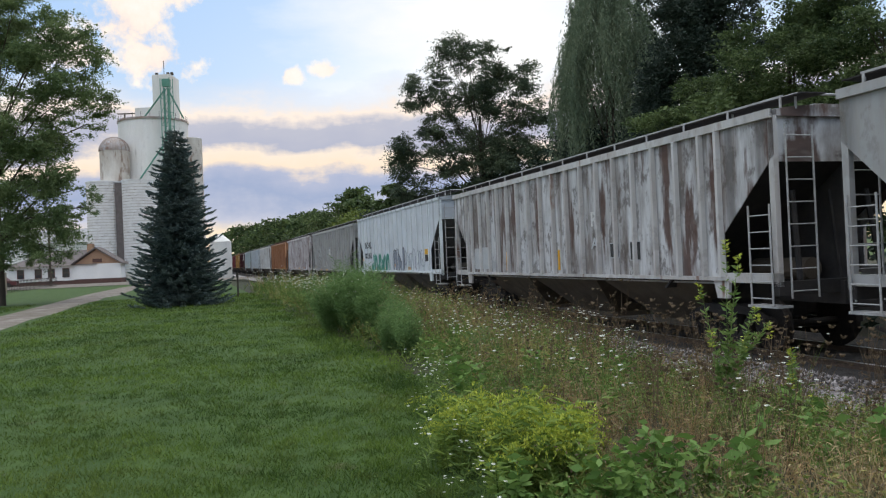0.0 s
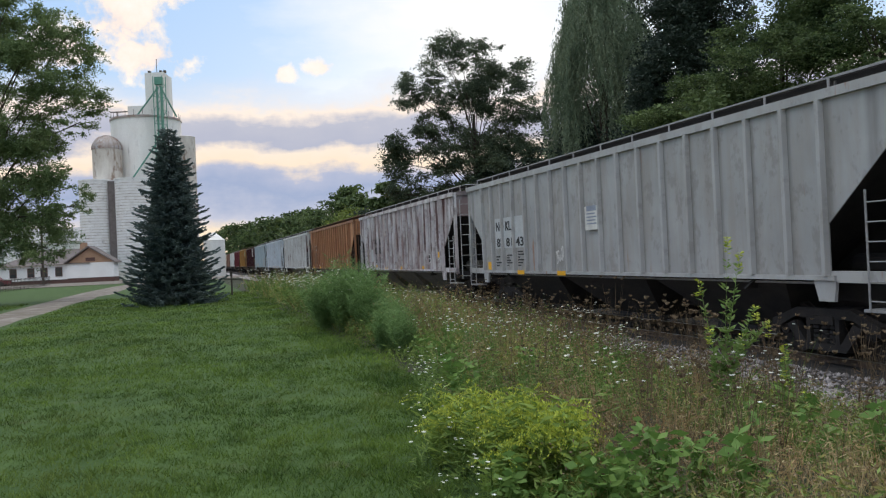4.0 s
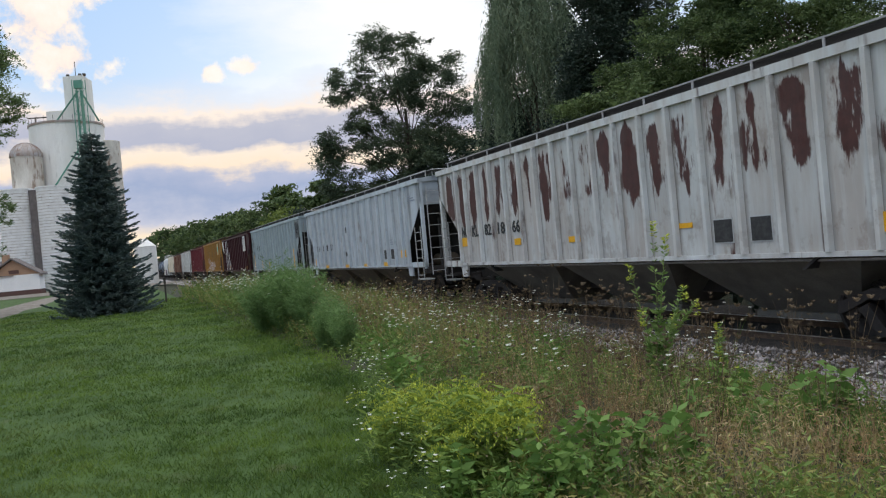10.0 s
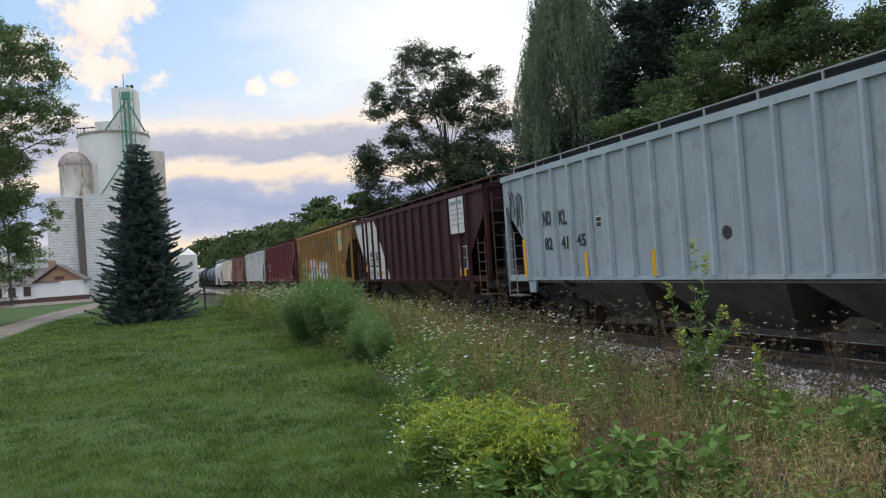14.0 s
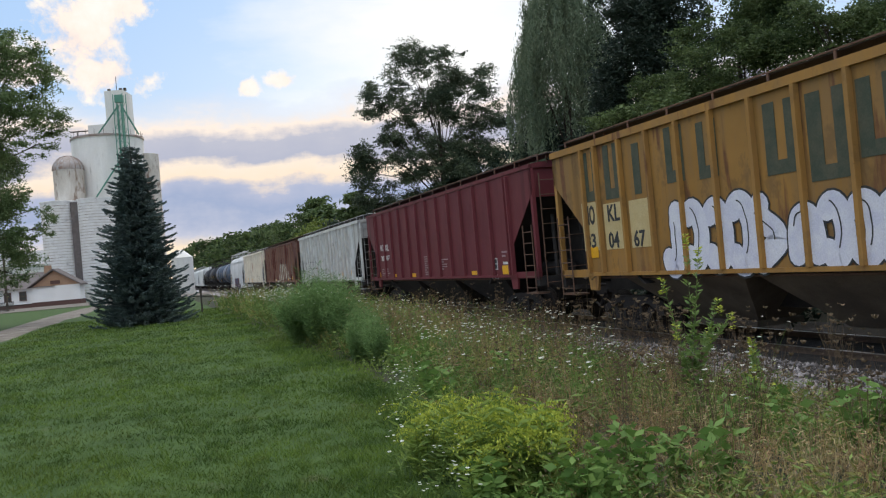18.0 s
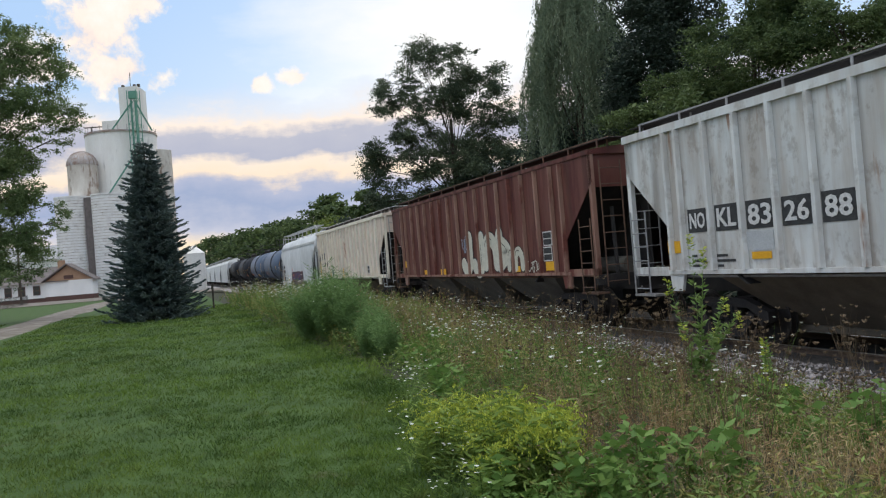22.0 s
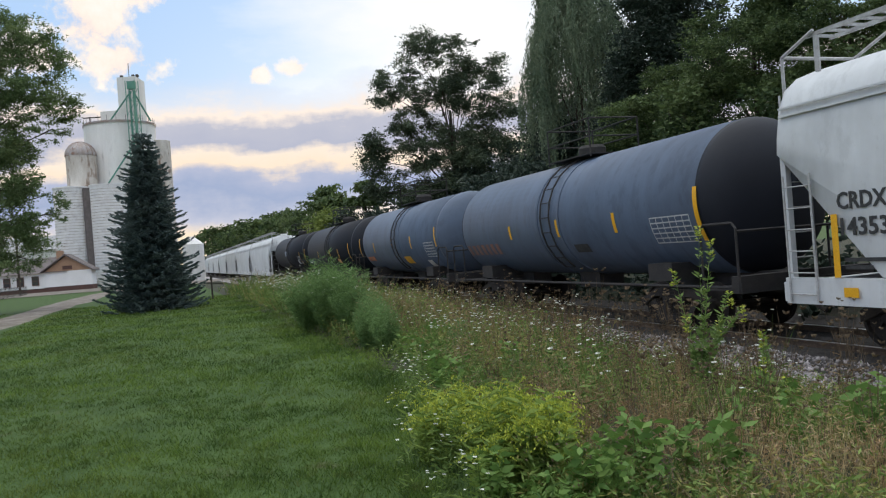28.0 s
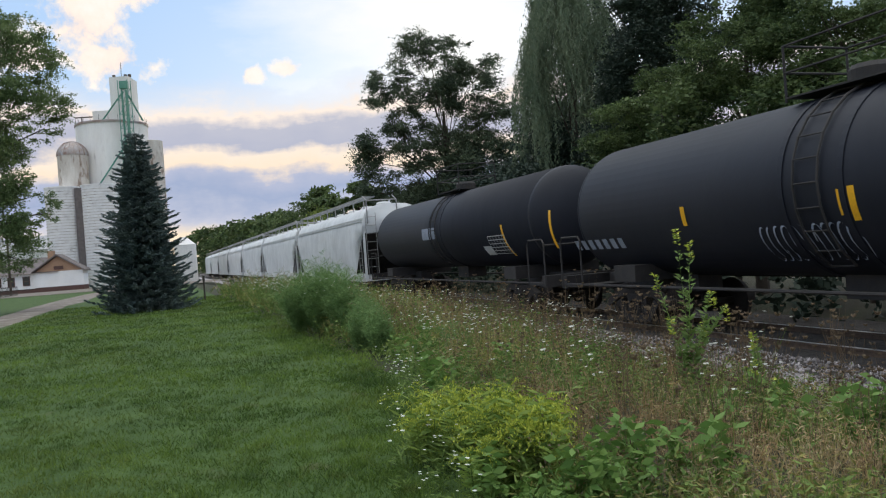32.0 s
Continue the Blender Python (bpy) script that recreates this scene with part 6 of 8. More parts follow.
    mark_placard(c, 6.41, 6.87, 2.44, 2.79)
    mark_placard(c, 5.69, 6.14, 2.42, 2.82)
    mark_strip(c, 7.00, 7.17, 1.32, 2.33)
    mark_strip(c, 3.93, 4.05, 1.36, 1.78)
    mark_strip(c, 0.42, 0.57, 1.32, 1.84)
    mark_graf(c, 3.26, 3.93, 1.35, 1.76, M["ink"], P["spray_grey"], 4)
    mark_patch(c, 0.69, 1.03, 1.50, 1.79, P["patch_grey"])
    mark_window(c, -5.12, -4.65, 1.52, 1.90)
    mark_bars(c, 4.90, 5.29, 1.48, 1.71, M["ink"])
    mark_bars(c, -0.22, 0.10, 1.47, 1.71, M["ink"])
    c = CARS[15]
    mark_text(c, 6.01, 6.85, 2.11, 2.36, "CRDX", M["ink"])
    mark_text(c, 6.01, 6.81, 1.73, 1.99, "14353", M["ink"])
    mark_strip(c, 6.86, 6.97, 1.13, 2.05)
    mark_strip(c, 4.13, 4.26, 1.12, 1.58)
    mark_bars(c, 5.86, 6.78, 1.25, 1.47, M["ink"])
    mark_reflector(c, 6.55, 6.80, 0.85, 0.99)
    mark_panel(c, -4.20, 2.90, 0.74, 1.12, P["spray_plum"])
    mark_panel(c, -2.90, 2.50, 1.12, 1.82, P["spray_plum"])
    mark_graf(c, -2.40, 2.10, 1.16, 1.74, P["spray_navy"], P["spray_red"], 6)
    mark_scrawl(c, -2.20, 1.60, 1.18, 1.50, P["spray_orange"], 11)
    mark_badge2(c, 2.02, 2.27, 1.88, 2.13)
    c = CARS[16]
    mark_bstrip(c, -6.11, -5.92, 1.77, 2.78)
    mark_bstrip(c, -3.23, -3.09, 2.05, 2.49)
    mark_bstrip(c, -0.56, -0.44, 2.06, 2.50)
    mark_bstrip(c, 2.27, 2.44, 2.11, 2.48)
    mark_bgrid(c, -5.77, -4.50, 1.77, 2.28)
    mark_bbars(c, 3.45, 6.06, 1.70, 2.02, P["faded_orange"])
    mark_bpatch(c, -1.71, -1.04, 1.65, 1.85, M["ink"])
    c = CARS[17]
    mark_bstrip(c, -5.45, -5.33, 2.10, 2.81)
    mark_bstrip(c, -2.36, -2.25, 2.10, 2.59)
    mark_bstrip(c, 0.42, 0.54, 2.31, 2.66)
    mark_bpatch(c, -1.61, -0.67, 1.50, 1.80, M["yellow"])
    mark_bgrid(c, -5.08, -3.96, 1.74, 2.28)
    mark_bpatch(c, -3.98, -3.45, 1.35, 1.61, M["chalk"])
    mark_btext(c, 4.11, 5.30, 1.68, 1.94, "UTLX 6429", P["spray_orange"])
    mark_bstrip(c, 3.55, 3.63, 2.07, 2.54)
    mark_bstrip(c, 6.29, 6.42, 1.89, 2.81)
    c = CARS[18]
    mark_bstrip(c, -6.15, -5.89, 1.73, 2.69)
    mark_bstrip(c, -3.24, -3.11, 1.95, 2.45)
    mark_bstrip(c, -0.66, -0.49, 2.05, 2.43)
    mark_bstrip(c, 2.97, 3.11, 2.09, 2.45)
    mark_bpatch(c, -3.17, -2.41, 1.62, 1.90, P["spray_orange"])
    mark_bbars(c, 5.32, 7.48, 1.73, 1.95, P["spray_grey"])
    mark_bscrawl(c, -0.68, 1.23, 1.33, 1.98, P["spray_grey"], 12)
    mark_bstrip(c, -0.83, -0.71, 1.96, 2.46)
    mark_bstrip(c, 8.18, 8.42, 1.81, 2.77)
    c = CARS[19]
    mark_bpatch(c, -0.12, 1.36, 2.39, 2.80, P["spray_grey"])
    mark_bgrid(c, -5.95, -4.70, 1.74, 2.28)
    mark_bpatch(c, -4.66, -4.08, 1.71, 1.99, P["patch_grey"])
    mark_bstrip(c, -5.97, -5.81, 1.65, 2.58)


markings()


# ---- buildings beyond the lawn ----
def silo_shell(bm, x, y, r, z0, z1, sides=40):
    lathe(bm, [(r, z0), (r, z1), (r - 0.12, z1 + 0.05)], sides, "z", (x, y, 0))


def grain_elevator():
    el = thing("grain_elevator", pose(0, 0, 0), "tall white concrete grain elevator with green leg", "grain elevator")
    bm = bmesh.new()
    silo_shell(bm, -43.6, 121.0, 5.1, 0, 24.0)
    b = part("main_silo", bm, M["silo"], el, smooth=False)
    bm = bmesh.new()
    lathe(bm, [(5.1, 23.9), (5.22, 23.9), (5.22, 24.2), (5.05, 24.2)], 40, "z", (-43.6, 121.0, 0))
    part("silo_rim", bm, M["dome"], el)
    bm = bmesh.new()
    prism(bm, [(-42.15, 117.2), (-39.35, 117.0), (-39.4, 121.0), (-42.2, 121.2)], 24.0, 30.6, "z")
    part("headhouse_tower", bm, M["silo"], el)
    bm = bmesh.new()
    prism(bm, [(-45.2, 118.0), (-42.3, 117.8), (-42.3, 121.0), (-45.2, 121.2)], 24.0, 25.9, "z")
    part("roof_shed", bm, M["silo"], el)
    bm = bmesh.new()
    silo_shell(bm, -38.5, 122.6, 1.75, 0, 21.6)
    part("rear_silo", bm, M["binwall"], el, "stained rear silo")
    bm = bmesh.new()
    for x, y in ((-40.3, 115.3), (-38.9, 115.1), (-40.1, 116.2), (-38.7, 116.0)):
        rod(bm, (x, y, 0), (x, y, 29.6), 0.07, sides=4)
    for i in range(14):
        z = 2.0 * i + 0.6
        for (x0, y0), (x1, y1) in (((-40.3, 115.3), (-38.9, 115.1)), ((-40.1, 116.2), (-38.7, 116.0))):
            rod(bm, (x0, y0, z), (x1, y1, z + 2.0), 0.04, sides=4)
            rod(bm, (x0, y0, z), (x1, y1, z), 0.04, sides=4)
    part("leg_frame", bm, M["green"], el, "green painted steel lattice")
    bm = bmesh.new()
    box(bm, -40.1, -39.0, 115.3, 116.1, 28.4, 29.5)
    box(bm, -39.98, -39.78, 115.5, 115.8, 0, 28.2)
    box(bm, -39.38, -39.18, 115.5, 115.8, 0, 28.2)
    part("elevator_leg", bm, M["green"], el, "green painted steel leg casing")
    bm = bmesh.new()
    for a, b in (((-39.7, 115.6, 28.0), (-44.0, 117.6, 24.0)), ((-39.3, 115.6, 28.0), (-37.9, 118.0, 24.0)), ((-39.6, 115.4, 20.5), (-44.2, 115.6, 14.5))):
        rod(bm, a, b, 0.12, sides=8)
    part("spout", bm, M["green"], el)
    bm = bmesh.new()
    rod(bm, (-48.0, 118.5, 25.2), (-45.0, 118.5, 25.2), 0.09)
    rod(bm, (-47.0, 118.5, 24.0), (-47.0, 118.5, 25.3), 0.09)
    part("roof_gantry", bm, M["darkmetal"], el)
    bm = bmesh.new()
    rod(bm, (-40.8, 118.6, 30.6), (-40.8, 118.6, 33.0), 0.05)
    part("roof_aerial", bm, M["darkmetal"], el)
    for x in (-41.9, -40.2, -39.6):
        bm = bmesh.new()
        rod(bm, (x, 118.6, 30.6), (x, 118.6, 31.1), 0.05)
        box(bm, x - 0.18, x + 0.18, 118.4, 118.8, 30.8, 31.2)
        part("roof_dish", bm, M["darkmetal"], el)
    bm = bmesh.new()
    for i in range(24):
        w = 2 * math.pi * i / 24
        x, y = -43.6 + 5.0 * math.cos(w), 121.0 + 5.0 * math.sin(w)
        rod(bm, (x, y, 24.1), (x, y, 25.0), 0.03, sides=4)
    part("roof_railing", bm, M["darkmetal"], el)
    # pair of block silos with hoops, each course a ring
    for i, (x, y, r) in enumerate(((-48.0, 112.5, 2.35), (-42.8, 112.2, 2.35))):
        si = thing("block_silo", pose(x, y, 0), "white concrete block silo with hoops", "silo", "block silos by the elevator")
        bm = bmesh.new()
        lathe(bm, [(r, 0), (r, 14.1), (r + 0.1, 14.1), (r + 0.1, 14.3), (r - 0.2, 14.3)], 36)
        part("shell", bm, M["block"], si)
        hoop = cached(("hoop", round(r, 2)), lambda bm: lathe(bm, [(r, -0.03), (r + 0.05, -0.03), (r + 0.05, 0.03), (r, 0.03)], 36))
        for k in range(34):
            h = part("hoop", hoop, M["binwall"], si)
            h.location = (0, 0, 0.4 + k * 0.4)
    # dark upright strip that fills the gap between the two silos
    si = thing("silo_chute", pose(-45.3, 111.6, 0), "dark upright strip between two silos", "chute")
    bm = bmesh.new()
    box(bm, -0.55, 0.55, -0.5, 0.8, 0, 14.0)
    part("chute_casing", bm, M["roof"], si)
    dm = thing("domed_bin", pose(-47.3, 115.0, 0), "weathered grey bin with a rusty ribbed dome", "silo")
    bm = bmesh.new()
    lathe(bm, [(2.05, 0), (2.05, 19.0)], 36)
    part("bin_wall", bm, M["binwall"], dm)
    bm = bmesh.new()
    lathe(bm, [(2.1 * math.cos(a), 19.0 + 2.1 * math.sin(a)) for a in (math.pi / 2 * i / 8 for i in range(8))] + [(0.05, 21.12)], 36)
    part("dome", bm, M["dome"], dm)
    for k in range(18):
        bm = bmesh.new()
        w = 2 * math.pi * k / 18
        pts = [(2.13 * math.cos(a) * math.cos(w), 2.13 * math.cos(a) * math.sin(w), 19.0 + 2.13 * math.sin(a)) for a in (math.pi / 2 * i / 6 for i in range(7))]
        for p, q in zip(pts, pts[1:]):
            rod(bm, p, q, 0.05, sides=4)
        part("dome_rib", bm, M["dome"], dm)
    bn = thing("steel_bin", pose(-32.0, 114.0, 0), "small pale steel grain bin with a cone roof", "silo")
    bm = bmesh.new()
    lathe(bm, [(1.5, -0.3), (1.5, 5.0), (1.55, 5.05), (0.2, 6.2)], 28)
    part("bin_wall", bm, M["silo"], bn)


def house():
    ho = thing("house", pose(0, 0, 0), "low white house with brown shingle roof and brick base", "house")
    Y0, Y1, E, R = 102.0, 110.0, 2.55, 4.55
    # gable wing towards the elevator
    bm = bmesh.new()
    box(bm, -47.6, -41.6, Y0 - 0.3, Y0 + 1.2, 0.6, E)
    box(bm, -56.5, -47.6, Y0, Y1 - 1, 0.6, E)
    part("wall", bm, M["wall"], ho)
    bm = bmesh.new()
    box(bm, -47.65, -41.55, Y0 - 0.36, Y0 + 1.2, -0.2, 0.62)
    box(bm, -56.5, -47.65, Y0 - 0.06, Y1, -0.2, 0.45)
    part("base", bm, M["brickred"], ho)
    bm = bmesh.new()
    prism(bm, [(-47.6, E), (-41.6, E), (-44.7, R - 0.1)], Y0 - 0.3, Y0 - 0.1)
    part("gable", bm, M["tan"], ho, "tan boarded gable")
    bm = bmesh.new()
    prism(bm, [(-47.9, E - 0.05), (-44.7, R), (-41.2, E - 0.15), (-41.2, E), (-44.7, R + 0.18), (-47.9, E + 0.1)], Y0 - 0.7, Y0 + 1.3)
    V = [bm.verts.new(p) for p in ((-57.0, Y0 - 0.5, E - 0.05), (-44.6, Y0 - 0.5, E - 0.05), (-46.6, Y0 + 4, R), (-52.5, Y0 + 4, R), (-57.0, Y1, E - 0.05), (-46.6, Y1, E - 0.05))]
    bm.faces.new((V[0], V[1], V[2], V[3]))
    bm.faces.new((V[3], V[2], V[5], V[4]))
    bm.faces.new((V[0], V[3], V[4]))
    part("roof", bm, M["roof"], ho)
    bm = bmesh.new()
    box(bm, -47.5, -46.8, Y0 + 3.3, Y0 + 4.0, 3.6, 5.3)
    part("chimney", bm, M["tan"], ho)
    bm = bmesh.new()
    box(bm, -45.2, -44.0, Y0 - 0.36, Y0 - 0.29, 2.75, 3.2)
    part("gable_vent", bm, M["brickred"], ho)
    for x in (-55.2, -52.9, -51.2, -49.3):
        w = new("window")
        w.parent = ho
        bm = bmesh.new()
        for a, b, c, d in ((x, x + 0.08, 0.95, 2.15), (x + 0.82, x + 0.9, 0.95, 2.15), (x + 0.08, x + 0.82, 0.95, 1.03), (x + 0.08, x + 0.82, 2.07, 2.15), (x + 0.08, x + 0.82, 1.5, 1.56)):
            box(bm, a, b, Y0 - 0.08, Y0 - 0.003, c, d)
        part("window_frame", bm, M["brickred"], w)
        bm = bmesh.new()
        box(bm, x + 0.08, x + 0.82, Y0 - 0.03, Y0 - 0.004, 1.03, 2.07)
        part("pane", bm, M["glass"], w)
    sh = thing("storage_shed", pose(0, 0, 0), "large white metal storage shed", "shed")
    bm = bmesh.new()
    prism(bm, [(-90.0, 0), (-56.4, 0), (-56.4, 6.4), (-90.0, 6.4)], 125, 140)
    part("wall", bm, M["wall"], sh)
    bm = bmesh.new()
    prism(bm, [(124.5, 6.3), (140.5, 6.3), (132.5, 8.9)], -90.4, -56.0, "x")
    part("roof", bm, M["galv"], sh)


def yard_bits():
    po = thing("marker_post", Matrix.Translation(at(40.6, 2.0, 0)), "thin dark metal marker post in the lawn", "post")
    bm = bmesh.new()
    box(bm, -0.04, 0.04, -0.025, 0.025, -0.1, 1.15)
    part("post", bm, M["darkmetal"], po)
    bm = bmesh.new()
    box(bm, -0.06, 0.06, -0.035, -0.025, 0.95, 1.2)
    part("marker_plate", bm, M["darkmetal"], po)
    pole = thing("utility_pole", pose(-45.9, 92.0, 0), "dark slim wooden utility pole", "pole")
    bm = bmesh.new()
    rod(bm, (0, 0, -0.3), (0, 0, 8.0), 0.16, 0.11, 10)
    part("shaft", bm, M["bark"], pole)
    fe = thing("iron_fence", pose(0, 0, 0), "low dark iron fence along the lane", "fence")
    p0, p1 = Vector((-37.8, 68.0, 0)), Vector((-44.4, 90.4, 0))
    bm = bmesh.new()
    for z in (0.25, 1.0):
        rod(bm, p0 + Vector((0, 0, z)), p1 + Vector((0, 0, z)), 0.035, sides=4)
    part("fence_rail", bm, M["darkmetal"], fe)
    pk = cached("picket", lambda bm: rod(bm, (0, 0, -0.05), (0, 0, 1.1), 0.025, sides=4))
    for i in range(40):
        q = part("picket", pk, M["darkmetal"], fe)
        q.location = p0.lerp(p1, i / 39)
    wf = thing("board_fence", pose(-36.0, 62.5, 0, 0, 0, 20), "grey weathered board fence", "fence")
    bd = cached("fence_board", lambda bm: prism(bm, [(-0.07, 0), (0.07, 0), (0.07, 1.75), (0.0, 1.85), (-0.07, 1.75)], 0, 0.025))
    for i in range(24):
        q = part("fence_board", bd, M["wood"], wf)
        q.location = (-i * 0.16 + 1.1, 0, 0)
    car = thing("parked_car", pose(-55.5, 98.0, 0, 0, 0, 15), "dark red parked car beside the house", "car")
    bm = bmesh.new()
    prism(bm, [(-2.2, 0.3), (2.2, 0.3), (2.25, 0.75), (1.3, 0.9), (0.7, 1.4), (-1.2, 1.42), (-1.9, 0.95), (-2.25, 0.85)], -0.85, 0.85)
    part("body", bm, M["carred"], car)
    bm = bmesh.new()
    prism(bm, [(0.62, 0.95), (0.55, 1.32), (-1.15, 1.34), (-1.6, 0.97)], -0.86, 0.86)
    part("window", bm, M["glass"], car)
    wm = cached("car_wheel", lambda bm: lathe(bm, [(0.2, -0.1), (0.32, -0.1), (0.32, 0.1), (0.2, 0.1)], 20))
    for x in (-1.35, 1.35):
        for y in (-0.78, 0.78):
            q = part("wheel", wm, M["black"], car)
            q.location, q.rotation_euler = (x, y, 0.32), (math.pi / 2, 0, 0)


grain_elevator()
house()
yard_bits()


# ---- trees ----
def leaf_cloud(rng, blobs, n, size, droop=0.0, flat=0.6):
    """Leaves on twigs that fan out through uneven balls (x, y, z, rx, ry, rz); returns centres and half axes."""
    B = np.array(blobs, float)
    vol = B[:, 3] * B[:, 4] * B[:, 5]
    per = np.maximum(8, n * vol ** 0.75 / (vol ** 0.75).sum()).astype(int)
    C = []
    for b, k in zip(B, per):
        nt = max(4, k // 30)
        d = rng.normal(size=(nt, 3))
        d[:, 2] += 0.25
        d /= np.linalg.norm(d, axis=1)[:, None]
        start = b[:3] + rng.normal(0, 0.22, (nt, 3)) * b[3:]
        end = b[:3] + d * b[3:] * rng.uniform(0.55, 1.45, nt)[:, None]
        end[:, 2] -= 0.22 * np.linalg.norm(end - start, axis=1) * rng.uniform(0, 1, nt)
        idx = rng.integers(0, nt, k)
        f = rng.uniform(0.12, 1.0, k)[:, None]
        ln = np.linalg.norm(end - start, axis=1)[idx][:, None]
        side = rng.normal(0, 1, (k, 3)) * np.array([1, 1, 0.45])
        p = start[idx] + (end - start)[idx] * f + side * (0.16 * ln * (1.15 - f) + size * 0.9)
        p[:, 2] -= (0.14 * ln * f * f)[:, 0]
        C.append(p)
    C = np.concatenate(C)
    m = len(C)
    a = rng.normal(size=(m, 3))
    a[:, 2] = a[:, 2] * flat - droop
    a /= np.linalg.norm(a, axis=1)[:, None]
    c = rng.normal(size=(m, 3))
    c -= (c * a).sum(1)[:, None] * a
    c /= np.linalg.norm(c, axis=1)[:, None]
    s = size * rng.uniform(0.6, 1.3, m)[:, None]
    return C, a * s, c * s * 0.5


def limbs(bm, base, top, blobs, r):
    """A tapered trunk with a limb that curves towards each ball of leaves."""
    base, top = Vector(base), Vector(top)
    steps = 6
    prev = base
    for i in range(1, steps + 1):
        p = base.lerp(top, i / steps) + Vector((noise.noise((i, base.x, 0)) * 0.3, noise.noise((i, 0, base.y)) * 0.3, 0))
        rod(bm, prev, p, r * (1 - (i - 1) / steps * 0.75), r * (1 - i / steps * 0.75), 9)
        prev = p
    for b in (blobs if len(blobs) < 45 else blobs[::9]):
        q = Vector(b[:3])
        f = min(0.9, max(0.25, (q.z - base.z) / max(0.1, top.z - base.z) * 0.6))
        s = base.lerp(top, f)
        mid = s.lerp(q, 0.5) + Vector((0.08 * (q - s).length * noise.noise((q.x, q.y, 5)), 0.08 * (q - s).length * noise.noise((q.x, q.z, 9)), 0.14 * (q - s).length))
        rr = max(0.02, r * 0.17 * (1 - f * 0.5))
        rod(bm, s, mid, rr, rr * 0.7, 6)
        rod(bm, mid, q, rr * 0.7, rr * 0.25, 6)
        for k in range(3):
            e = q + Vector((noise.noise((k, q.x, 1)) * b[3] * 1.2, noise.noise((k, q.y, 2)) * b[4] * 1.2, noise.noise((k, q.z, 3)) * b[5]))
            rod(bm, mid.lerp(q, 0.6), e, rr * 0.4, rr * 0.1, 5)


def tree(name, label, base, top_z, blobs, n, size, mat, r=0.3, droop=0.0, seed=1, category="tree"):
    rng = np.random.default_rng(seed)
    base = Vector(base)
    t = thing(name, Matrix.Translation(base), label, category)
    loc = [(b[0] - base.x, b[1] - base.y, b[2] - base.z, b[3], b[4], b[5]) for b in blobs]
    bm = bmesh.new()
    limbs(bm, (0, 0, -0.2), (0, 0, top_z - base.z), loc, r)
    part("trunk", bm, M["bark"], t)
    part("crown", quads_mesh("crown", *leaf_cloud(rng, loc, n, size, droop)), mat, t)
    return t


def uvz(u, v, z, ru, rv, rz):
    q = at(u, v, z)
    return (q.x, q.y, z, (ru + rv) / 2, (ru + rv) / 2, rz)


def spread(rng, u, v, z, ru, rv, rz, k, s=0.45):
    """k smaller balls through one big one."""
    out = []
    for _ in range(k):
        d = rng.normal(size=3)
        d /= np.linalg.norm(d)
        f = rng.uniform(0.3, 1.0) ** 0.5
        g = s * rng.uniform(0.6, 1.15)
        out.append(uvz(u + d[0] * ru * f, v + d[1] * rv * f, z + d[2] * rz * f, ru * g, rv * g, rz * g * 0.8))
    return out


def clumps(rng, rows, y, k, s, deep=2.5):
    """Balls of leaves through larger ones given as (x, z, rx, rz), all about y deep into the place."""
    out = []
    for x, z, rx, rz in rows:
        for _ in range(k):
            d = rng.normal(size=3)
            d /= np.linalg.norm(d)
            f = rng.uniform(0.20, 1.25) ** 0.6
            g = s * rng.uniform(0.4, 1.2)
            out.append((x + d[0] * rx * f, y + d[1] * deep * f, z + d[2] * rz * f, rx * g, rx * g, rz * g * 0.85))
    return out


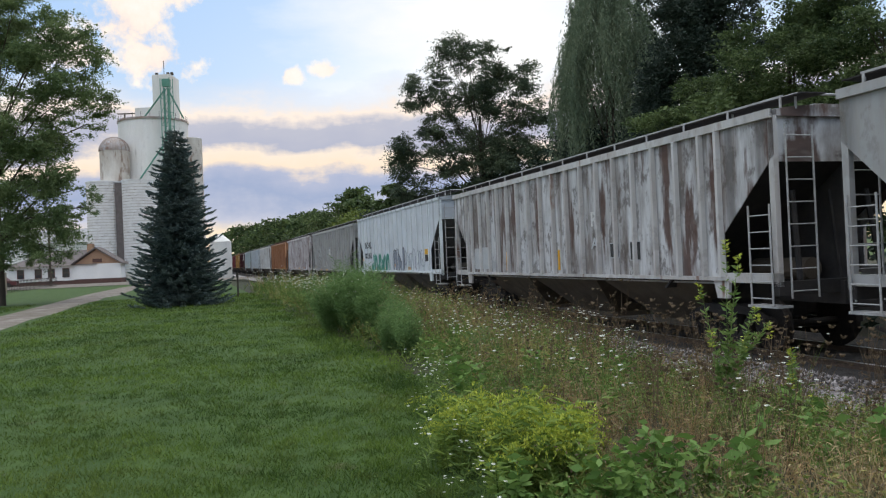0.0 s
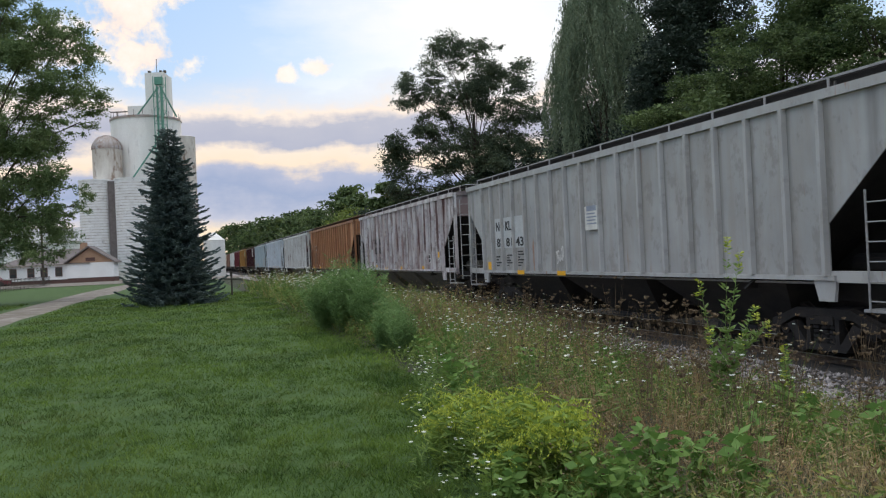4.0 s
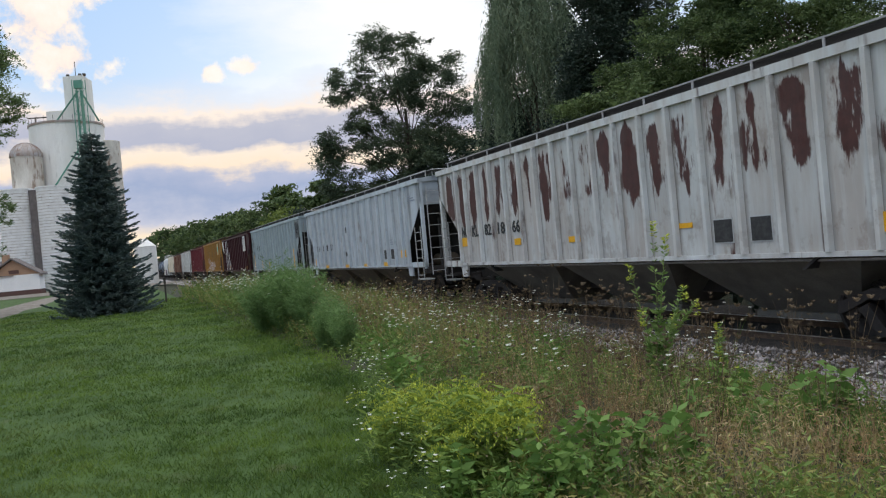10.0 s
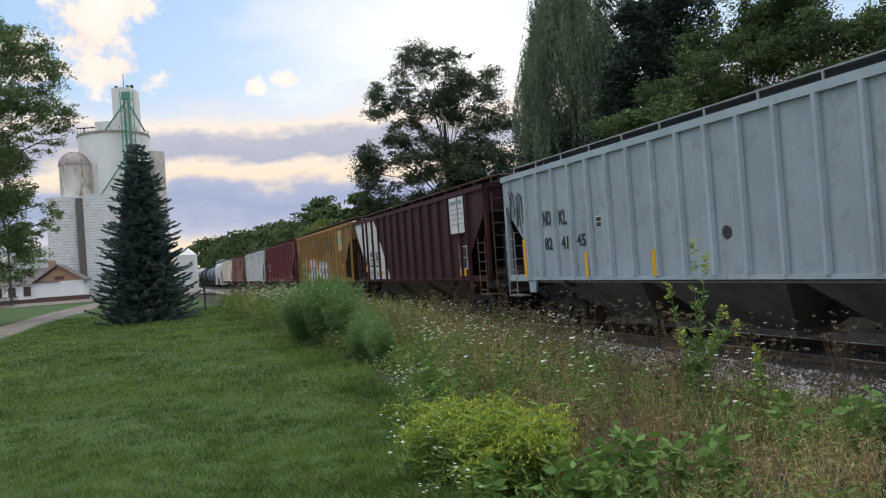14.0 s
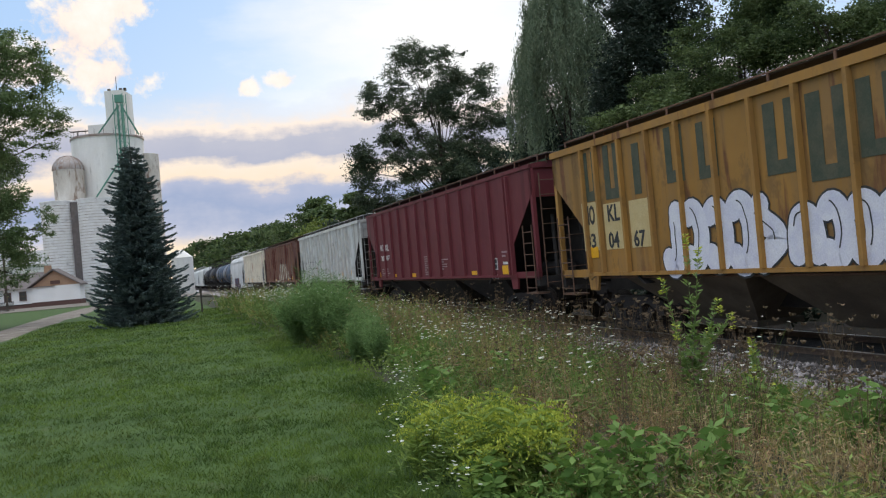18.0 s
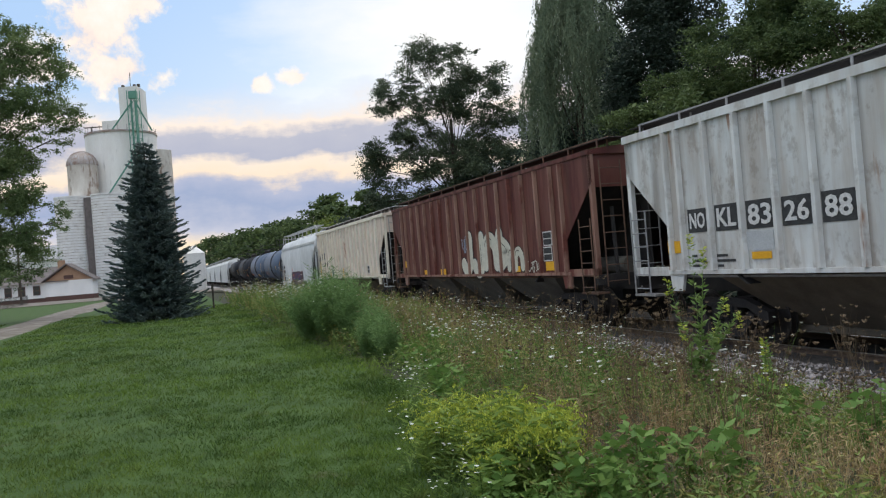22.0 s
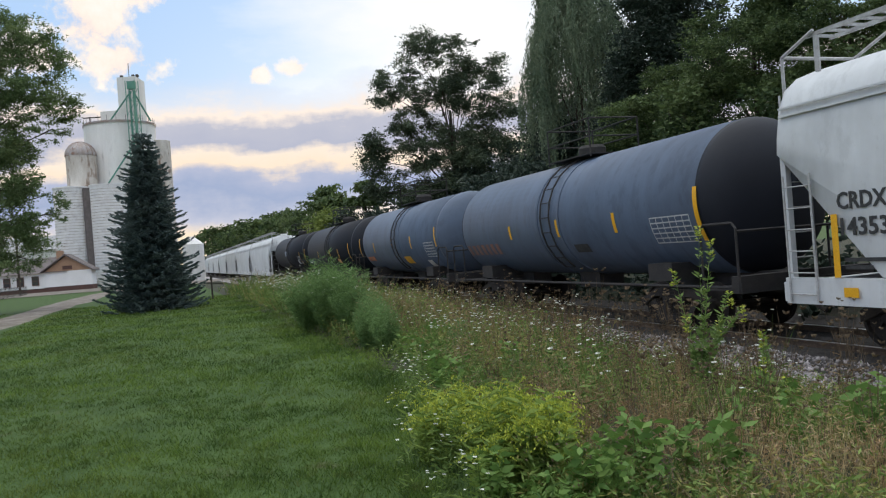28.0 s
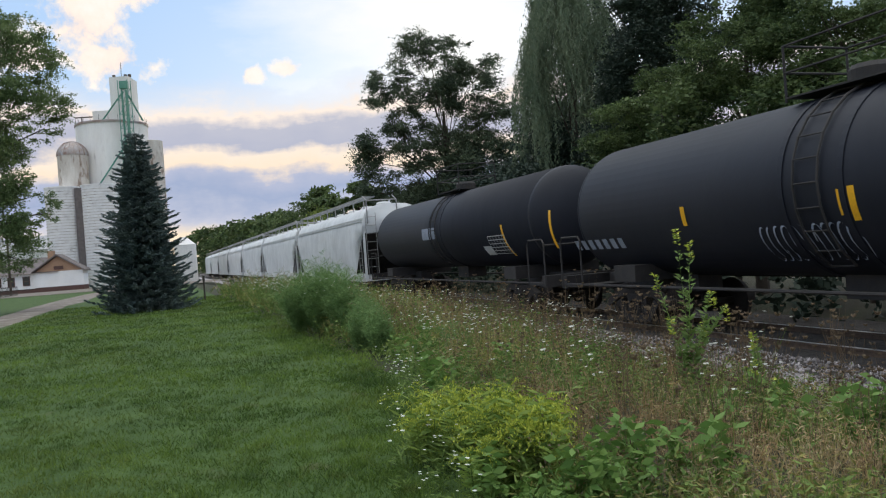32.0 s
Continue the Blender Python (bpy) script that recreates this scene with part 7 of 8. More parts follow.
def woods():
    R = np.random.default_rng(11)
    # open-crowned locust beyond the track
    rows = ((1.3, 15.8, 1.6, 1.5), (4.1, 15.1, 1.5, 1.5), (6.4, 13.9, 1.5, 1.3), (-0.2, 14.2, 1.5, 1.4), (2.6, 12.9, 2.1, 1.7), (5.3, 11.7, 1.9, 1.6), (-1.4, 12.8, 1.1, 1.0), (7.2, 11.4, 1.1, 1.4), (-2.7, 9.7, 1.0, 0.9), (-1.6, 8.0, 1.7, 1.6), (0.8, 9.7, 1.8, 1.6), (3.6, 9.4, 2.1, 1.8), (6.0, 8.7, 1.8, 1.6), (-0.2, 6.1, 1.7, 1.4), (2.9, 6.2, 2.1, 1.6), (5.7, 6.2, 1.9, 1.5), (0.3, 11.4, 1.3, 1.2), (-0.5, 10.4, 1.0, 0.8), (7.3, 9.2, 1.2, 1.4), (7.6, 6.8, 1.2, 1.4), (4.4, 7.8, 1.6, 1.2), (1.2, 7.6, 1.5, 1.1), (-2.2, 6.4, 1.1, 1.0), (3.0, 16.4, 1.0, 0.8))
    tree("locust_tree", "tall open-crowned tree with dark feathery leaves", (3.2, 56.0, -0.3), 11.5, clumps(R, rows, 56.0, 11, 0.66, 1.9), 165000, 0.072, M["locust"], 0.36, seed=2)
    # weeping willow
    wt = thing("willow_tree", Matrix.Translation((8.6, 38.5, -0.2)), "tall weeping willow with hanging grey-green twigs", "tree")
    rng = np.random.default_rng(7)
    C, A, Bx = [], [], []
    bm = bmesh.new()
    limbs(bm, (0, 0, -0.2), (0, 0, 11.5), [(1, 1, 12, 2, 2, 2), (-1.2, 0.5, 10.5, 2, 2, 2), (0.5, -1, 12.6, 2, 2, 2), (0, 1, 13, 2, 2, 2)], 0.4)
    for j in range(104):
        w0, f0 = rng.uniform(0, 6.283), rng.uniform(0.03, 1) ** 0.55
        bunch = rng.uniform(2.6, 9.0) * (0.60 + 0.40 * f0)
        lift = rng.normal(0, 0.55)
        for i in range(14):
            w, f = w0 + rng.normal(0, 0.13 / (f0 + 0.15)), f0 * (1 + rng.normal(0, 0.07))
            rr = 2.85 * f * (1 + 0.18 * math.sin(3 * w + 1))
            z1 = 15.6 - 4.8 * f * f + lift + rng.normal(0, 0.22)
            ln = bunch * rng.uniform(0.45, 1.1)
            k = int(ln / 0.055)
            s = np.linspace(0, 1, k)
            out = rr - 0.55 * (1 - np.minimum(1, s * 4)) ** 2
            px = out * math.cos(w) + 0.16 * np.sin(s * 4 + j) + rng.normal(0, 0.045, k)
            py = out * math.sin(w) + 0.16 * np.cos(s * 4 + j) + rng.normal(0, 0.045, k)
            pz = z1 - ln * s + 0.35 * np.exp(-((s - 0.08) / 0.08) ** 2)
            C.append(np.stack([px, py, pz], 1))
            a = rng.normal(0, 0.38, (k, 3))
            a[:, 2] -= 1
            a /= np.linalg.norm(a, axis=1)[:, None]
            b = np.cross(a, rng.normal(size=(k, 3)))
            b /= np.linalg.norm(b, axis=1)[:, None]
            sz = rng.uniform(0.06, 0.11, k)[:, None]
            A.append(a * sz)
            Bx.append(b * sz * 0.26)
    part("trunk", bm, M["bark"], wt)
    part("crown", quads_mesh("crown", np.concatenate(C), np.concatenate(A), np.concatenate(Bx)), M["willow"], wt)
    # near-black broad tree before the willow, mid-green ones along the track
    rows = ((9.7, 9.6, 1.5, 1.5), (8.4, 7.7, 0.9, 1.3), (9.8, 7.6, 1.5, 1.5), (11.0, 9.5, 0.9, 1.3), (9.0, 10.7, 0.9, 0.9), (10.5, 11.3, 1.3, 1.1), (9.0, 5.9, 1.3, 1.1), (10.2, 12.6, 1.5, 1.1), (11.9, 11.2, 1.4, 1.4), (12.2, 8.8, 1.4, 1.5), (11.5, 6.8, 1.4, 1.4))
    tree("tree", "dense near-black green tree before the willow", (9.9, 30.4, -0.2), 9.5, clumps(R, rows, 30.4, 10, 0.75, 1.6), 80000, 0.066, M["leafdark"], 0.25, seed=20)
    rows = ((9.1, 7.2, 0.7, 0.7), (9.8, 7.5, 0.8, 0.6), (10.7, 7.3, 0.8, 0.6), (8.9, 6.1, 0.7, 0.7), (10.0, 6.2, 1.0, 0.8), (11.1, 6.5, 0.8, 0.8), (10.4, 8.3, 0.9, 0.6), (11.4, 8.4, 1.0, 0.8), (11.9, 7.6, 1.0, 0.8), (9.8, 5.2, 1.2, 0.8), (11.6, 5.4, 1.2, 0.8))
    tree("tree", "broad mid-green tree beside the track", (10.2, 22.4, -0.2), 6.8, clumps(R, rows, 22.4, 10, 0.78, 1.4), 74000, 0.045, M["leaf"], 0.2, seed=21)
    rows = ((10.6, 6.9, 0.7, 0.5), (11.5, 6.9, 0.7, 0.5), (12.3, 6.9, 0.9, 0.6), (11.1, 6.0, 0.9, 0.6), (13.2, 7.2, 0.9, 0.7), (12.6, 6.1, 1.0, 0.7), (14.3, 7.0, 1.0, 0.9), (11.6, 5.2, 1.2, 0.7), (13.4, 5.4, 1.3, 0.8))
    tree("tree", "broad mid-green tree beside the track", (12.3, 20.4, -0.2), 6.5, clumps(R, rows, 20.4, 10, 0.78, 1.4), 74000, 0.045, M["leaf"], 0.2, seed=22)
    rows = ((8.3, 6.2, 0.7, 0.6), (9.0, 6.6, 0.7, 0.6), (7.3, 5.5, 0.7, 0.5), (9.7, 6.0, 0.9, 0.7), (6.8, 4.8, 0.7, 0.5), (8.2, 4.6, 1.2, 0.8), (9.6, 4.5, 1.0, 0.9))
    tree("bush", "tall leafy green shrub beside the track", (8.6, 25.4, -0.2), 5.8, clumps(R, rows, 25.4, 9, 0.75, 1.0), 42000, 0.045, M["leaf"], 0.1, seed=23, category="bush")
    # the first two are unseen trees, added past the view for reflections and closure
    for k, (u, v, z, ru, rv, rz, n, mat, sz, lab) in enumerate((
            (4, 19.5, 7.0, 4.5, 3, 3.6, 9000, "leaf", 0.10, "broad mid-green tree beside the track"),
            (-5, 19, 7.5, 5.5, 4, 4.5, 7000, "leaf", 0.14, "broad mid-green tree beside the track"),
            (36, 21, 4.4, 4.2, 3, 3.6, 26000, "leafdark", 0.10, "dense dark green tree"),
            (46, 24, 5.0, 6.0, 4, 4.0, 12000, "leafdark", 0.18, "dense dark green tree"),
            (39, 22.5, 6.6, 3.6, 3, 5.0, 30000, "leafdark", 0.11, "dense dark green tree"),
            (51, 21.5, 5.2, 5.2, 3, 2.6, 16000, "leafdark", 0.14, "dense dark green tree"),
            (70, 25, 4.5, 8.0, 5, 3.5, 11000, "leafdark", 0.3, "dense dark green tree"))):
        tree("tree", lab, at(u, v, -0.2), z + rz * 0.4, spread(R, u, v, z, ru, rv, rz, 22, 0.52) + spread(R, u, v, z * 0.45, ru * 0.8, rv * 0.8, z * 0.4, 10, 0.45), n, sz, M[mat], 0.35, seed=30 + k)
    for k, (u, v, z, ru, rz, n, mat) in enumerate((
            (23, 16.0, 3.4, 2.6, 2.4, 7000, "leaf"), (18.5, 15.8, 4.2, 2.6, 2.6, 7000, "leaf"), (14, 15.8, 3.6, 2.6, 2.5, 7000, "leaf"), (27.5, 16, 2.6, 2.6, 2.2, 6000, "leafdark"), (9.5, 15.8, 4.0, 2.8, 2.8, 7000, "leaf"), (4.5, 15.8, 3.5, 2.8, 2.6, 6000, "leaf"), (33, 16.2, 2.6, 3, 2.4, 5000, "leafdark"), (39, 16.4, 3.0, 3.2, 2.6, 5000, "leafdark"), (46, 16.4, 2.6, 3.6, 2.4, 5000, "leafdark"), (54, 16.6, 2.6, 4, 2.4, 5000, "leafdark"), (63, 16.6, 3.0, 4.5, 2.6, 5000, "leafdark"),
            (75, 17, 4.4, 4.5, 3.0, 5000, "leaflight"), (84, 17, 5.0, 5, 3.2, 5000, "leaflight"), (94, 17, 5.4, 5, 3.4, 5000, "leaf"), (105, 17.5, 6.0, 5, 3.8, 5000, "leaf"), (118, 17.5, 5.0, 6, 4.5, 5000, "leaf"))):
        tree("bush", "yellow-green shrub beside the track" if mat == "leaflight" else "leafy green undergrowth beside the track", at(u, v, -0.3), z, spread(R, u, v, z, ru, ru * 0.7, rz, 9, 0.5), n, 0.062 + u * 0.0012, M[mat], 0.08, seed=60 + k, category="bush")
    for k, (u, v, z, ru, rz) in enumerate(((100, 20, 8.0, 3.5, 2.6), (84, 21, 8.2, 2.2, 1.8), (135, 20, 6.0, 7, 4.0), (160, 21, 7.5, 8, 4.5), (190, 22, 8.0, 9, 4.5), (225, 24, 9.0, 10, 5), (270, 24, 10.0, 12, 6), (330, 22, 12.0, 14, 7), (400, 20, 13.0, 14, 7))):
        tree("tree", "distant round-crowned tree beyond the track", at(u, v, 0), z, spread(R, u, v, z, ru, ru * 0.7, rz, 10, 0.5) + spread(R, u, v, z * 0.4, ru, ru * 0.7, z * 0.4, 6, 0.5), 3500, 0.20 + u * 0.0016, M["leaf"], 0.3, seed=90 + k)
    # low tangle that fills the ground behind the track
    rng = np.random.default_rng(17)
    bl = []
    for i in range(230):
        u = -18 + i * 0.5
        h = rng.uniform(1.0, 2.0)
        bl.append(uvz(u, rng.uniform(13.6, 16.0), h * 0.5 - 0.55, 0.9, 0.9, h))
    ob = part("brush", quads_mesh("brush", *leaf_cloud(rng, bl, 24000, 0.14)), M["leafdark"])
    tagged(ob, "low dark green tangle of brush behind the track", "brush", kind="stuff")
    # far woods that close the horizon
    rng = np.random.default_rng(3)
    bl = []
    for i in range(150):
        a = rng.uniform(-1.9, 4.2)
        d = rng.uniform(420, 620)
        h = rng.uniform(4, 8)
        bl.append((d * math.sin(a), d * math.cos(a), h * 0.8, 16, 16, h))
    ob = part("far_woods", quads_mesh("far_woods", *leaf_cloud(rng, bl, 18000, 1.4)), M["leaf"])
    tagged(ob, "distant belt of woods along the horizon", "woods", kind="stuff")
    # tree at the edge of the yard
    rows = ((-18.4, 13.3, 0.9, 0.8), (-19.5, 14.2, 0.9, 0.8), (-20.5, 12.8, 1.2, 1.0), (-17.9, 10.6, 0.8, 0.9), (-19.1, 11.3, 1.2, 1.0), (-20.6, 10.2, 1.3, 1.2), (-18.3, 9.1, 0.6, 0.5), (-19.8, 8.4, 0.9, 0.8), (-21.2, 8.2, 1.3, 1.0), (-19.0, 6.6, 0.7, 0.6), (-20.2, 6.1, 1.0, 0.9), (-18.4, 5.6, 0.4, 0.4), (-21.6, 5.6, 1.3, 1.2), (-19.4, 4.1, 0.8, 0.8), (-20.8, 3.8, 1.2, 0.9), (-22.2, 2.7, 1.0, 1.0), (-20.9, 15.1, 1.0, 0.8), (-19.7, 2.5, 0.5, 0.4), (-23.1, 12.6, 1.4, 1.7), (-23.5, 8.3, 1.6, 1.7), (-24.0, 4.0, 1.6, 1.7), (-22.9, 15.5, 1.4, 1.2), (-21.9, 13.7, 1.3, 1.2), (-18.8, 4.9, 0.5, 0.4))
    bl = clumps(R, rows, 40.5, 9, 0.86, 2.4)
    tree("yard_tree", "large leafy green tree at the yard's edge", (-23.2, 41, 0), 13, bl, 150000, 0.064, M["maple"], 0.36, seed=8)


def spruce():
    sp = thing("spruce_tree", pose(-11.0, 33.0, 0), "dense dark blue-green spruce on the lawn", "tree")
    rng = np.random.default_rng(9)
    bm = bmesh.new()
    rod(bm, (0, 0, -0.2), (0, 0, 7.4), 0.17, 0.02, 8)
    part("trunk", bm, M["bark"], sp)
    C, A, B = [], [], []
    z = 0.25
    turn = 0.0
    while z < 7.5:
        f = 1 - z / 7.72
        nb = int(8 + 17 * f)
        turn += 0.7
        for i in range(nb):
            w = turn + 6.283 * (i + rng.uniform(-0.35, 0.35)) / nb
            ln = (2.02 * f ** 0.64 + 0.05) * rng.uniform(0.74, 1.20)
            zb = z + rng.normal(0, 0.07)
            d = np.array([math.cos(w), math.sin(w), 0])
            side = np.array([-d[1], d[0], 0])
            k = max(16, int(ln * 112))
            s = rng.uniform(0.10, 1, k) ** 0.75
            wid = (0.42 * (1 - s) ** 0.8 + 0.04) * min(1, 0.35 + ln * 0.5)
            lat = rng.uniform(-1, 1, k) * wid
            zz = zb - 0.34 * ln * s + 0.30 * ln * s ** 3 + rng.normal(0, 0.018, k) - np.abs(lat) * 0.32
            C.append(d * (s * ln)[:, None] + side * lat[:, None] + np.stack([0 * zz, 0 * zz, zz], 1))
            a = d * 0.9 + side * np.sign(lat)[:, None] * 0.5 + rng.normal(0, 0.22, (k, 3))
            a[:, 2] += 0.12
            a /= np.linalg.norm(a, axis=1)[:, None]
            b = np.cross(a, rng.normal(size=(k, 3)))
            b /= np.linalg.norm(b, axis=1)[:, None]
            sz = rng.uniform(0.05, 0.095, k)[:, None]
            A.append(a * sz)
            B.append(b * sz * 0.24)
        z += 0.155 + 0.075 * f
    # shaded inner twigs
    k = 16000
    zz = rng.uniform(0.2, 6.6, k)
    rr = (2.0 * (1 - zz / 7.7) ** 0.64) * rng.uniform(0.15, 0.66, k)
    w = rng.uniform(0, 6.283, k)
    C.append(np.stack([rr * np.cos(w), rr * np.sin(w), zz], 1))
    a = np.stack([np.cos(w), np.sin(w), rng.normal(-0.25, 0.3, k)], 1) + rng.normal(0, 0.3, (k, 3))
    a /= np.linalg.norm(a, axis=1)[:, None]
    b = np.cross(a, rng.normal(size=(k, 3)))
    b /= np.linalg.norm(b, axis=1)[:, None]
    A.append(a * 0.11)
    B.append(b * 0.04)
    part("crown", quads_mesh("crown", np.concatenate(C), np.concatenate(A), np.concatenate(B)), M["spruce"], sp)


woods()
spruce()


# ---- grass and weeds ----
def ground_zs(v):
    return np.interp(v, [-400, 2.2, 4.0, 6.3, 7.2, 14.2, 16.5], [0, 0, -0.16, -0.52, -0.62, -0.62, -0.3])


def world_of(u, v, z):
    return np.stack([DU.x * u + DV.x * v, DU.y * u + DV.y * v, z], 1)


def lawn_edge(u):
    return np.interp(u, [2, 5, 8, 10, 12, 16, 40, 60], [1.3, 1.6, 2.45, 2.75, 2.95, 3.1, 3.15, 3.0])


def lawn_grass():
    rng = np.random.default_rng(21)
    n = 620000
    r = 2.9 * (45 / 2.9) ** (rng.uniform(0, 1, n) ** 0.9)
    a = np.radians(rng.uniform(-46, 36, n))
    x, y = r * np.sin(a), r * np.cos(a)
    u, v = x * DU.x + y * DU.y, x * DV.x + y * DV.y
    keep = (v < lawn_edge(u) + rng.normal(0, 0.12, n)) & ~((v < -5.1 + rng.normal(0, 0.15, n)) & (v > -7.7) & (u > 4))
    # thin and worn patches, and tufts that stand higher
    thin = np.sin(u * 1.3 + 2 * np.sin(v * 0.9)) * np.sin(v * 1.7 + 1.1 * np.sin(u * 0.6))
    keep &= rng.uniform(0, 1, n) > 0.45 * (thin > 0.5)
    u, v, r, thin = u[keep], v[keep], r[keep], thin[keep]
    m = len(u)
    tuft = np.sin(u * 7.1 + 3 * np.sin(v * 3.3)) * np.sin(v * 8.3 + 2.4 * np.sin(u * 2.9))
    pos = world_of(u, v, np.zeros(m) - 0.01)
    near = np.clip((v - lawn_edge(u) + 0.9) / 0.9, 0, 1)
    h = (0.042 + 0.0012 * r) * (1 + 0.45 * tuft) * (1 + 0.35 * near) * rng.uniform(0.5, 1.3, m)
    lean = rng.normal(0, 0.75, (m, 3))
    lean[:, 2] = 1
    lean /= np.linalg.norm(lean, axis=1)[:, None]
    side = np.cross(lean, rng.normal(size=(m, 3)))
    side *= ((0.0017 + 0.00042 * r) * rng.uniform(0.7, 1.3, m) / np.linalg.norm(side, axis=1))[:, None]
    V = np.stack([pos - side, pos + side, pos + lean * h[:, None]], 1).astype(np.float32)
    me = bpy.data.meshes.new("lawn_grass")
    me.vertices.add(3 * m)
    me.vertices.foreach_set("co", V.ravel())
    me.loops.add(3 * m)
    me.loops.foreach_set("vertex_index", np.arange(3 * m, dtype=np.int32))
    me.polygons.add(m)
    me.polygons.foreach_set("loop_start", np.arange(0, 3 * m, 3, dtype=np.int32))
    me.update(calc_edges=True)
    me.materials.append(None)
    tagged(part("lawn_grass", me, M["grass"]), "short mown green lawn grass", "grass", kind="stuff")


def thicket(rng, u, v, h, r, stems, leaves, length, width, lean, up=0.4, stalk=0.0022):
    """Tufts of thin stalks with small leaves along them, at places (u, v) with heights h."""
    n = len(u)
    i = np.repeat(np.arange(n), stems)
    m = len(i)
    uu, vv = u[i] + rng.normal(0, 1, m) * r[i], v[i] + rng.normal(0, 1, m) * r[i]
    foot = world_of(uu, vv, ground_zs(vv) - 0.02)
    hh = h[i] * rng.uniform(0.55, 1.12, m)
    tip = foot + np.stack([rng.normal(0, lean, m) * hh, rng.normal(0, lean, m) * hh, hh], 1)
    far = np.maximum(1.0, uu / 8.0)
    a = (tip - foot) / 2
    c = np.cross(a, rng.normal(size=(m, 3)))
    c /= np.linalg.norm(c, axis=1)[:, None]
    C, A, Bx = [(foot + tip) / 2], [a], [c * (stalk * far)[:, None]]
    j = np.repeat(np.arange(m), leaves)
    k = len(j)
    f = rng.uniform(0.18, 1.0, k)
    d = rng.normal(size=(k, 3))
    d[:, 2] = d[:, 2] * 0.5 + up
    d /= np.linalg.norm(d, axis=1)[:, None]
    d *= (length * rng.uniform(0.5, 1.4, k) * (1.2 - 0.6 * f) * np.sqrt(far[j]))[:, None]
    e = np.cross(d, rng.normal(size=(k, 3)))
    e *= (width * np.sqrt(far[j]) * rng.uniform(0.6, 1.3, k) / np.linalg.norm(e, axis=1))[:, None]
    C.append(foot[j] + (tip - foot)[j] * f[:, None] + d / 2)
    A.append(d / 2)
    Bx.append(e)
    return np.concatenate(C), np.concatenate(A), np.concatenate(Bx)


def rank_growth():
    """The uncountable undergrowth of the bank: green weeds, olive leaves, dry straw and russet stalks, in patches."""
    rng = np.random.default_rng(22)
    for name, mat, n, h, stems, leaves, length, width, lean, lab in (
            ("green_undergrowth", "weedgreen", 1900, 0.60, 8, 7, 0.085, 0.0085, 0.30, "dense low green weeds on the bank"),
            ("olive_undergrowth", "olive", 1550, 0.62, 7, 7, 0.070, 0.0075, 0.34, "olive and yellowing weeds on the bank"),
            ("dry_undergrowth", "straw", 800, 0.74, 9, 4, 0.080, 0.0036, 0.36, "dry straw-coloured grass on the bank"),
            ("russet_undergrowth", "russet", 1000, 0.74, 11, 3, 0.075, 0.0040, 0.26, "russet-brown dead stalks on the bank")):
        u = 2.7 * (52 / 2.7) ** (rng.uniform(0, 1, n) ** 0.92)
        lo = lawn_edge(u)
        w = rng.uniform(0, 1, n)
        v = lo + 0.12 + 0.008 * u + (7.45 + 0.25 * np.sin(u * 1.9) - lo) * w
        pat = np.sin(u * 1.25 + 1.9 * np.sin(v * 1.3)) * 0.9 + np.sin(v * 2.1 + u * 0.5 + 1.0) * 0.7
        # two dry hollows, in the foreground and beside the feathery bushes
        pat -= 1.3 * np.exp(-((u - 5.4) / 1.9) ** 2 - ((v - 3.8) / 1.0) ** 2) + 1.1 * np.exp(-((u - 10.2) / 1.4) ** 2 - ((v - 3.4) / 0.5) ** 2)
        if mat == "weedgreen":
            keep = (pat > rng.normal(-0.55, 0.3, n)) | (w < 0.14)
        elif mat == "olive":
            keep = np.abs(pat + 0.1) < np.abs(rng.normal(0.55, 0.3, n))
        elif mat == "straw":
            keep = (pat < rng.normal(0.0, 0.35, n)) & (w > 0.07)
        else:
            keep = (pat < rng.normal(-0.45, 0.3, n)) & (w > 0.16)
        # the flowered hedge of the lawn's far edge stands higher, the strip beside the grass lower
        u, v, w = u[keep], v[keep], w[keep]
        hh = h * rng.uniform(0.55, 1.25, len(u)) * (0.50 + 0.55 * np.clip(w / 0.25, 0, 1)) * np.interp(u, [3, 6, 10, 18, 30, 50], [0.62, 0.85, 1.15, 1.45, 1.75, 1.9])
        hh = hh * np.where((u < 13) & (v > 6.0), 0.62, 1.0)
        me = quads_mesh(name, *thicket(rng, u, v, hh, 0.07 + 0.007 * u, stems, leaves, length, width, lean))
        tagged(part(name, me, M[mat]), lab, "weeds", kind="stuff")
    # seeds and dead leaves caught in the stalks
    n = 34000
    u = 3.0 * (30 / 3.0) ** rng.uniform(0, 1, n)
    v = lawn_edge(u) + rng.uniform(0.35, 5.0, n)
    cu, cv = np.round(u / 0.16 + rng.normal(0, 0.35, n)) * 0.16, np.round(v / 0.13 + rng.normal(0, 0.35, n)) * 0.13
    u, v = 0.75 * cu + 0.25 * u, 0.75 * cv + 0.25 * v
    pat = np.sin(u * 2.3 + 1.3 * np.sin(v * 2.9)) + np.sin(v * 3.7 + u * 1.1)
    keep = (rng.uniform(-1.4, 1.6, n) < pat) & (v < 7.3)
    u, v = u[keep], v[keep]
    m = len(u)
    z = ground_zs(v) + rng.uniform(0.08, 0.72, m) * np.clip(0.5 + 0.05 * u, 0.55, 1.2)
    a = rng.normal(size=(m, 3))
    a /= np.linalg.norm(a, axis=1)[:, None]
    c = np.cross(a, rng.normal(size=(m, 3)))
    c /= np.linalg.norm(c, axis=1)[:, None]
    s = (rng.uniform(0.004, 0.015, m) * (0.6 + 0.10 * u))[:, None]
    me = quads_mesh("seed_tangle", world_of(u, v, z), a * s, c * s * 0.4)
    tagged(part("seed_tangle", me, M["seed"]), "brown tangle of dry seeds and dead leaves on the bank", "weeds", kind="stuff")


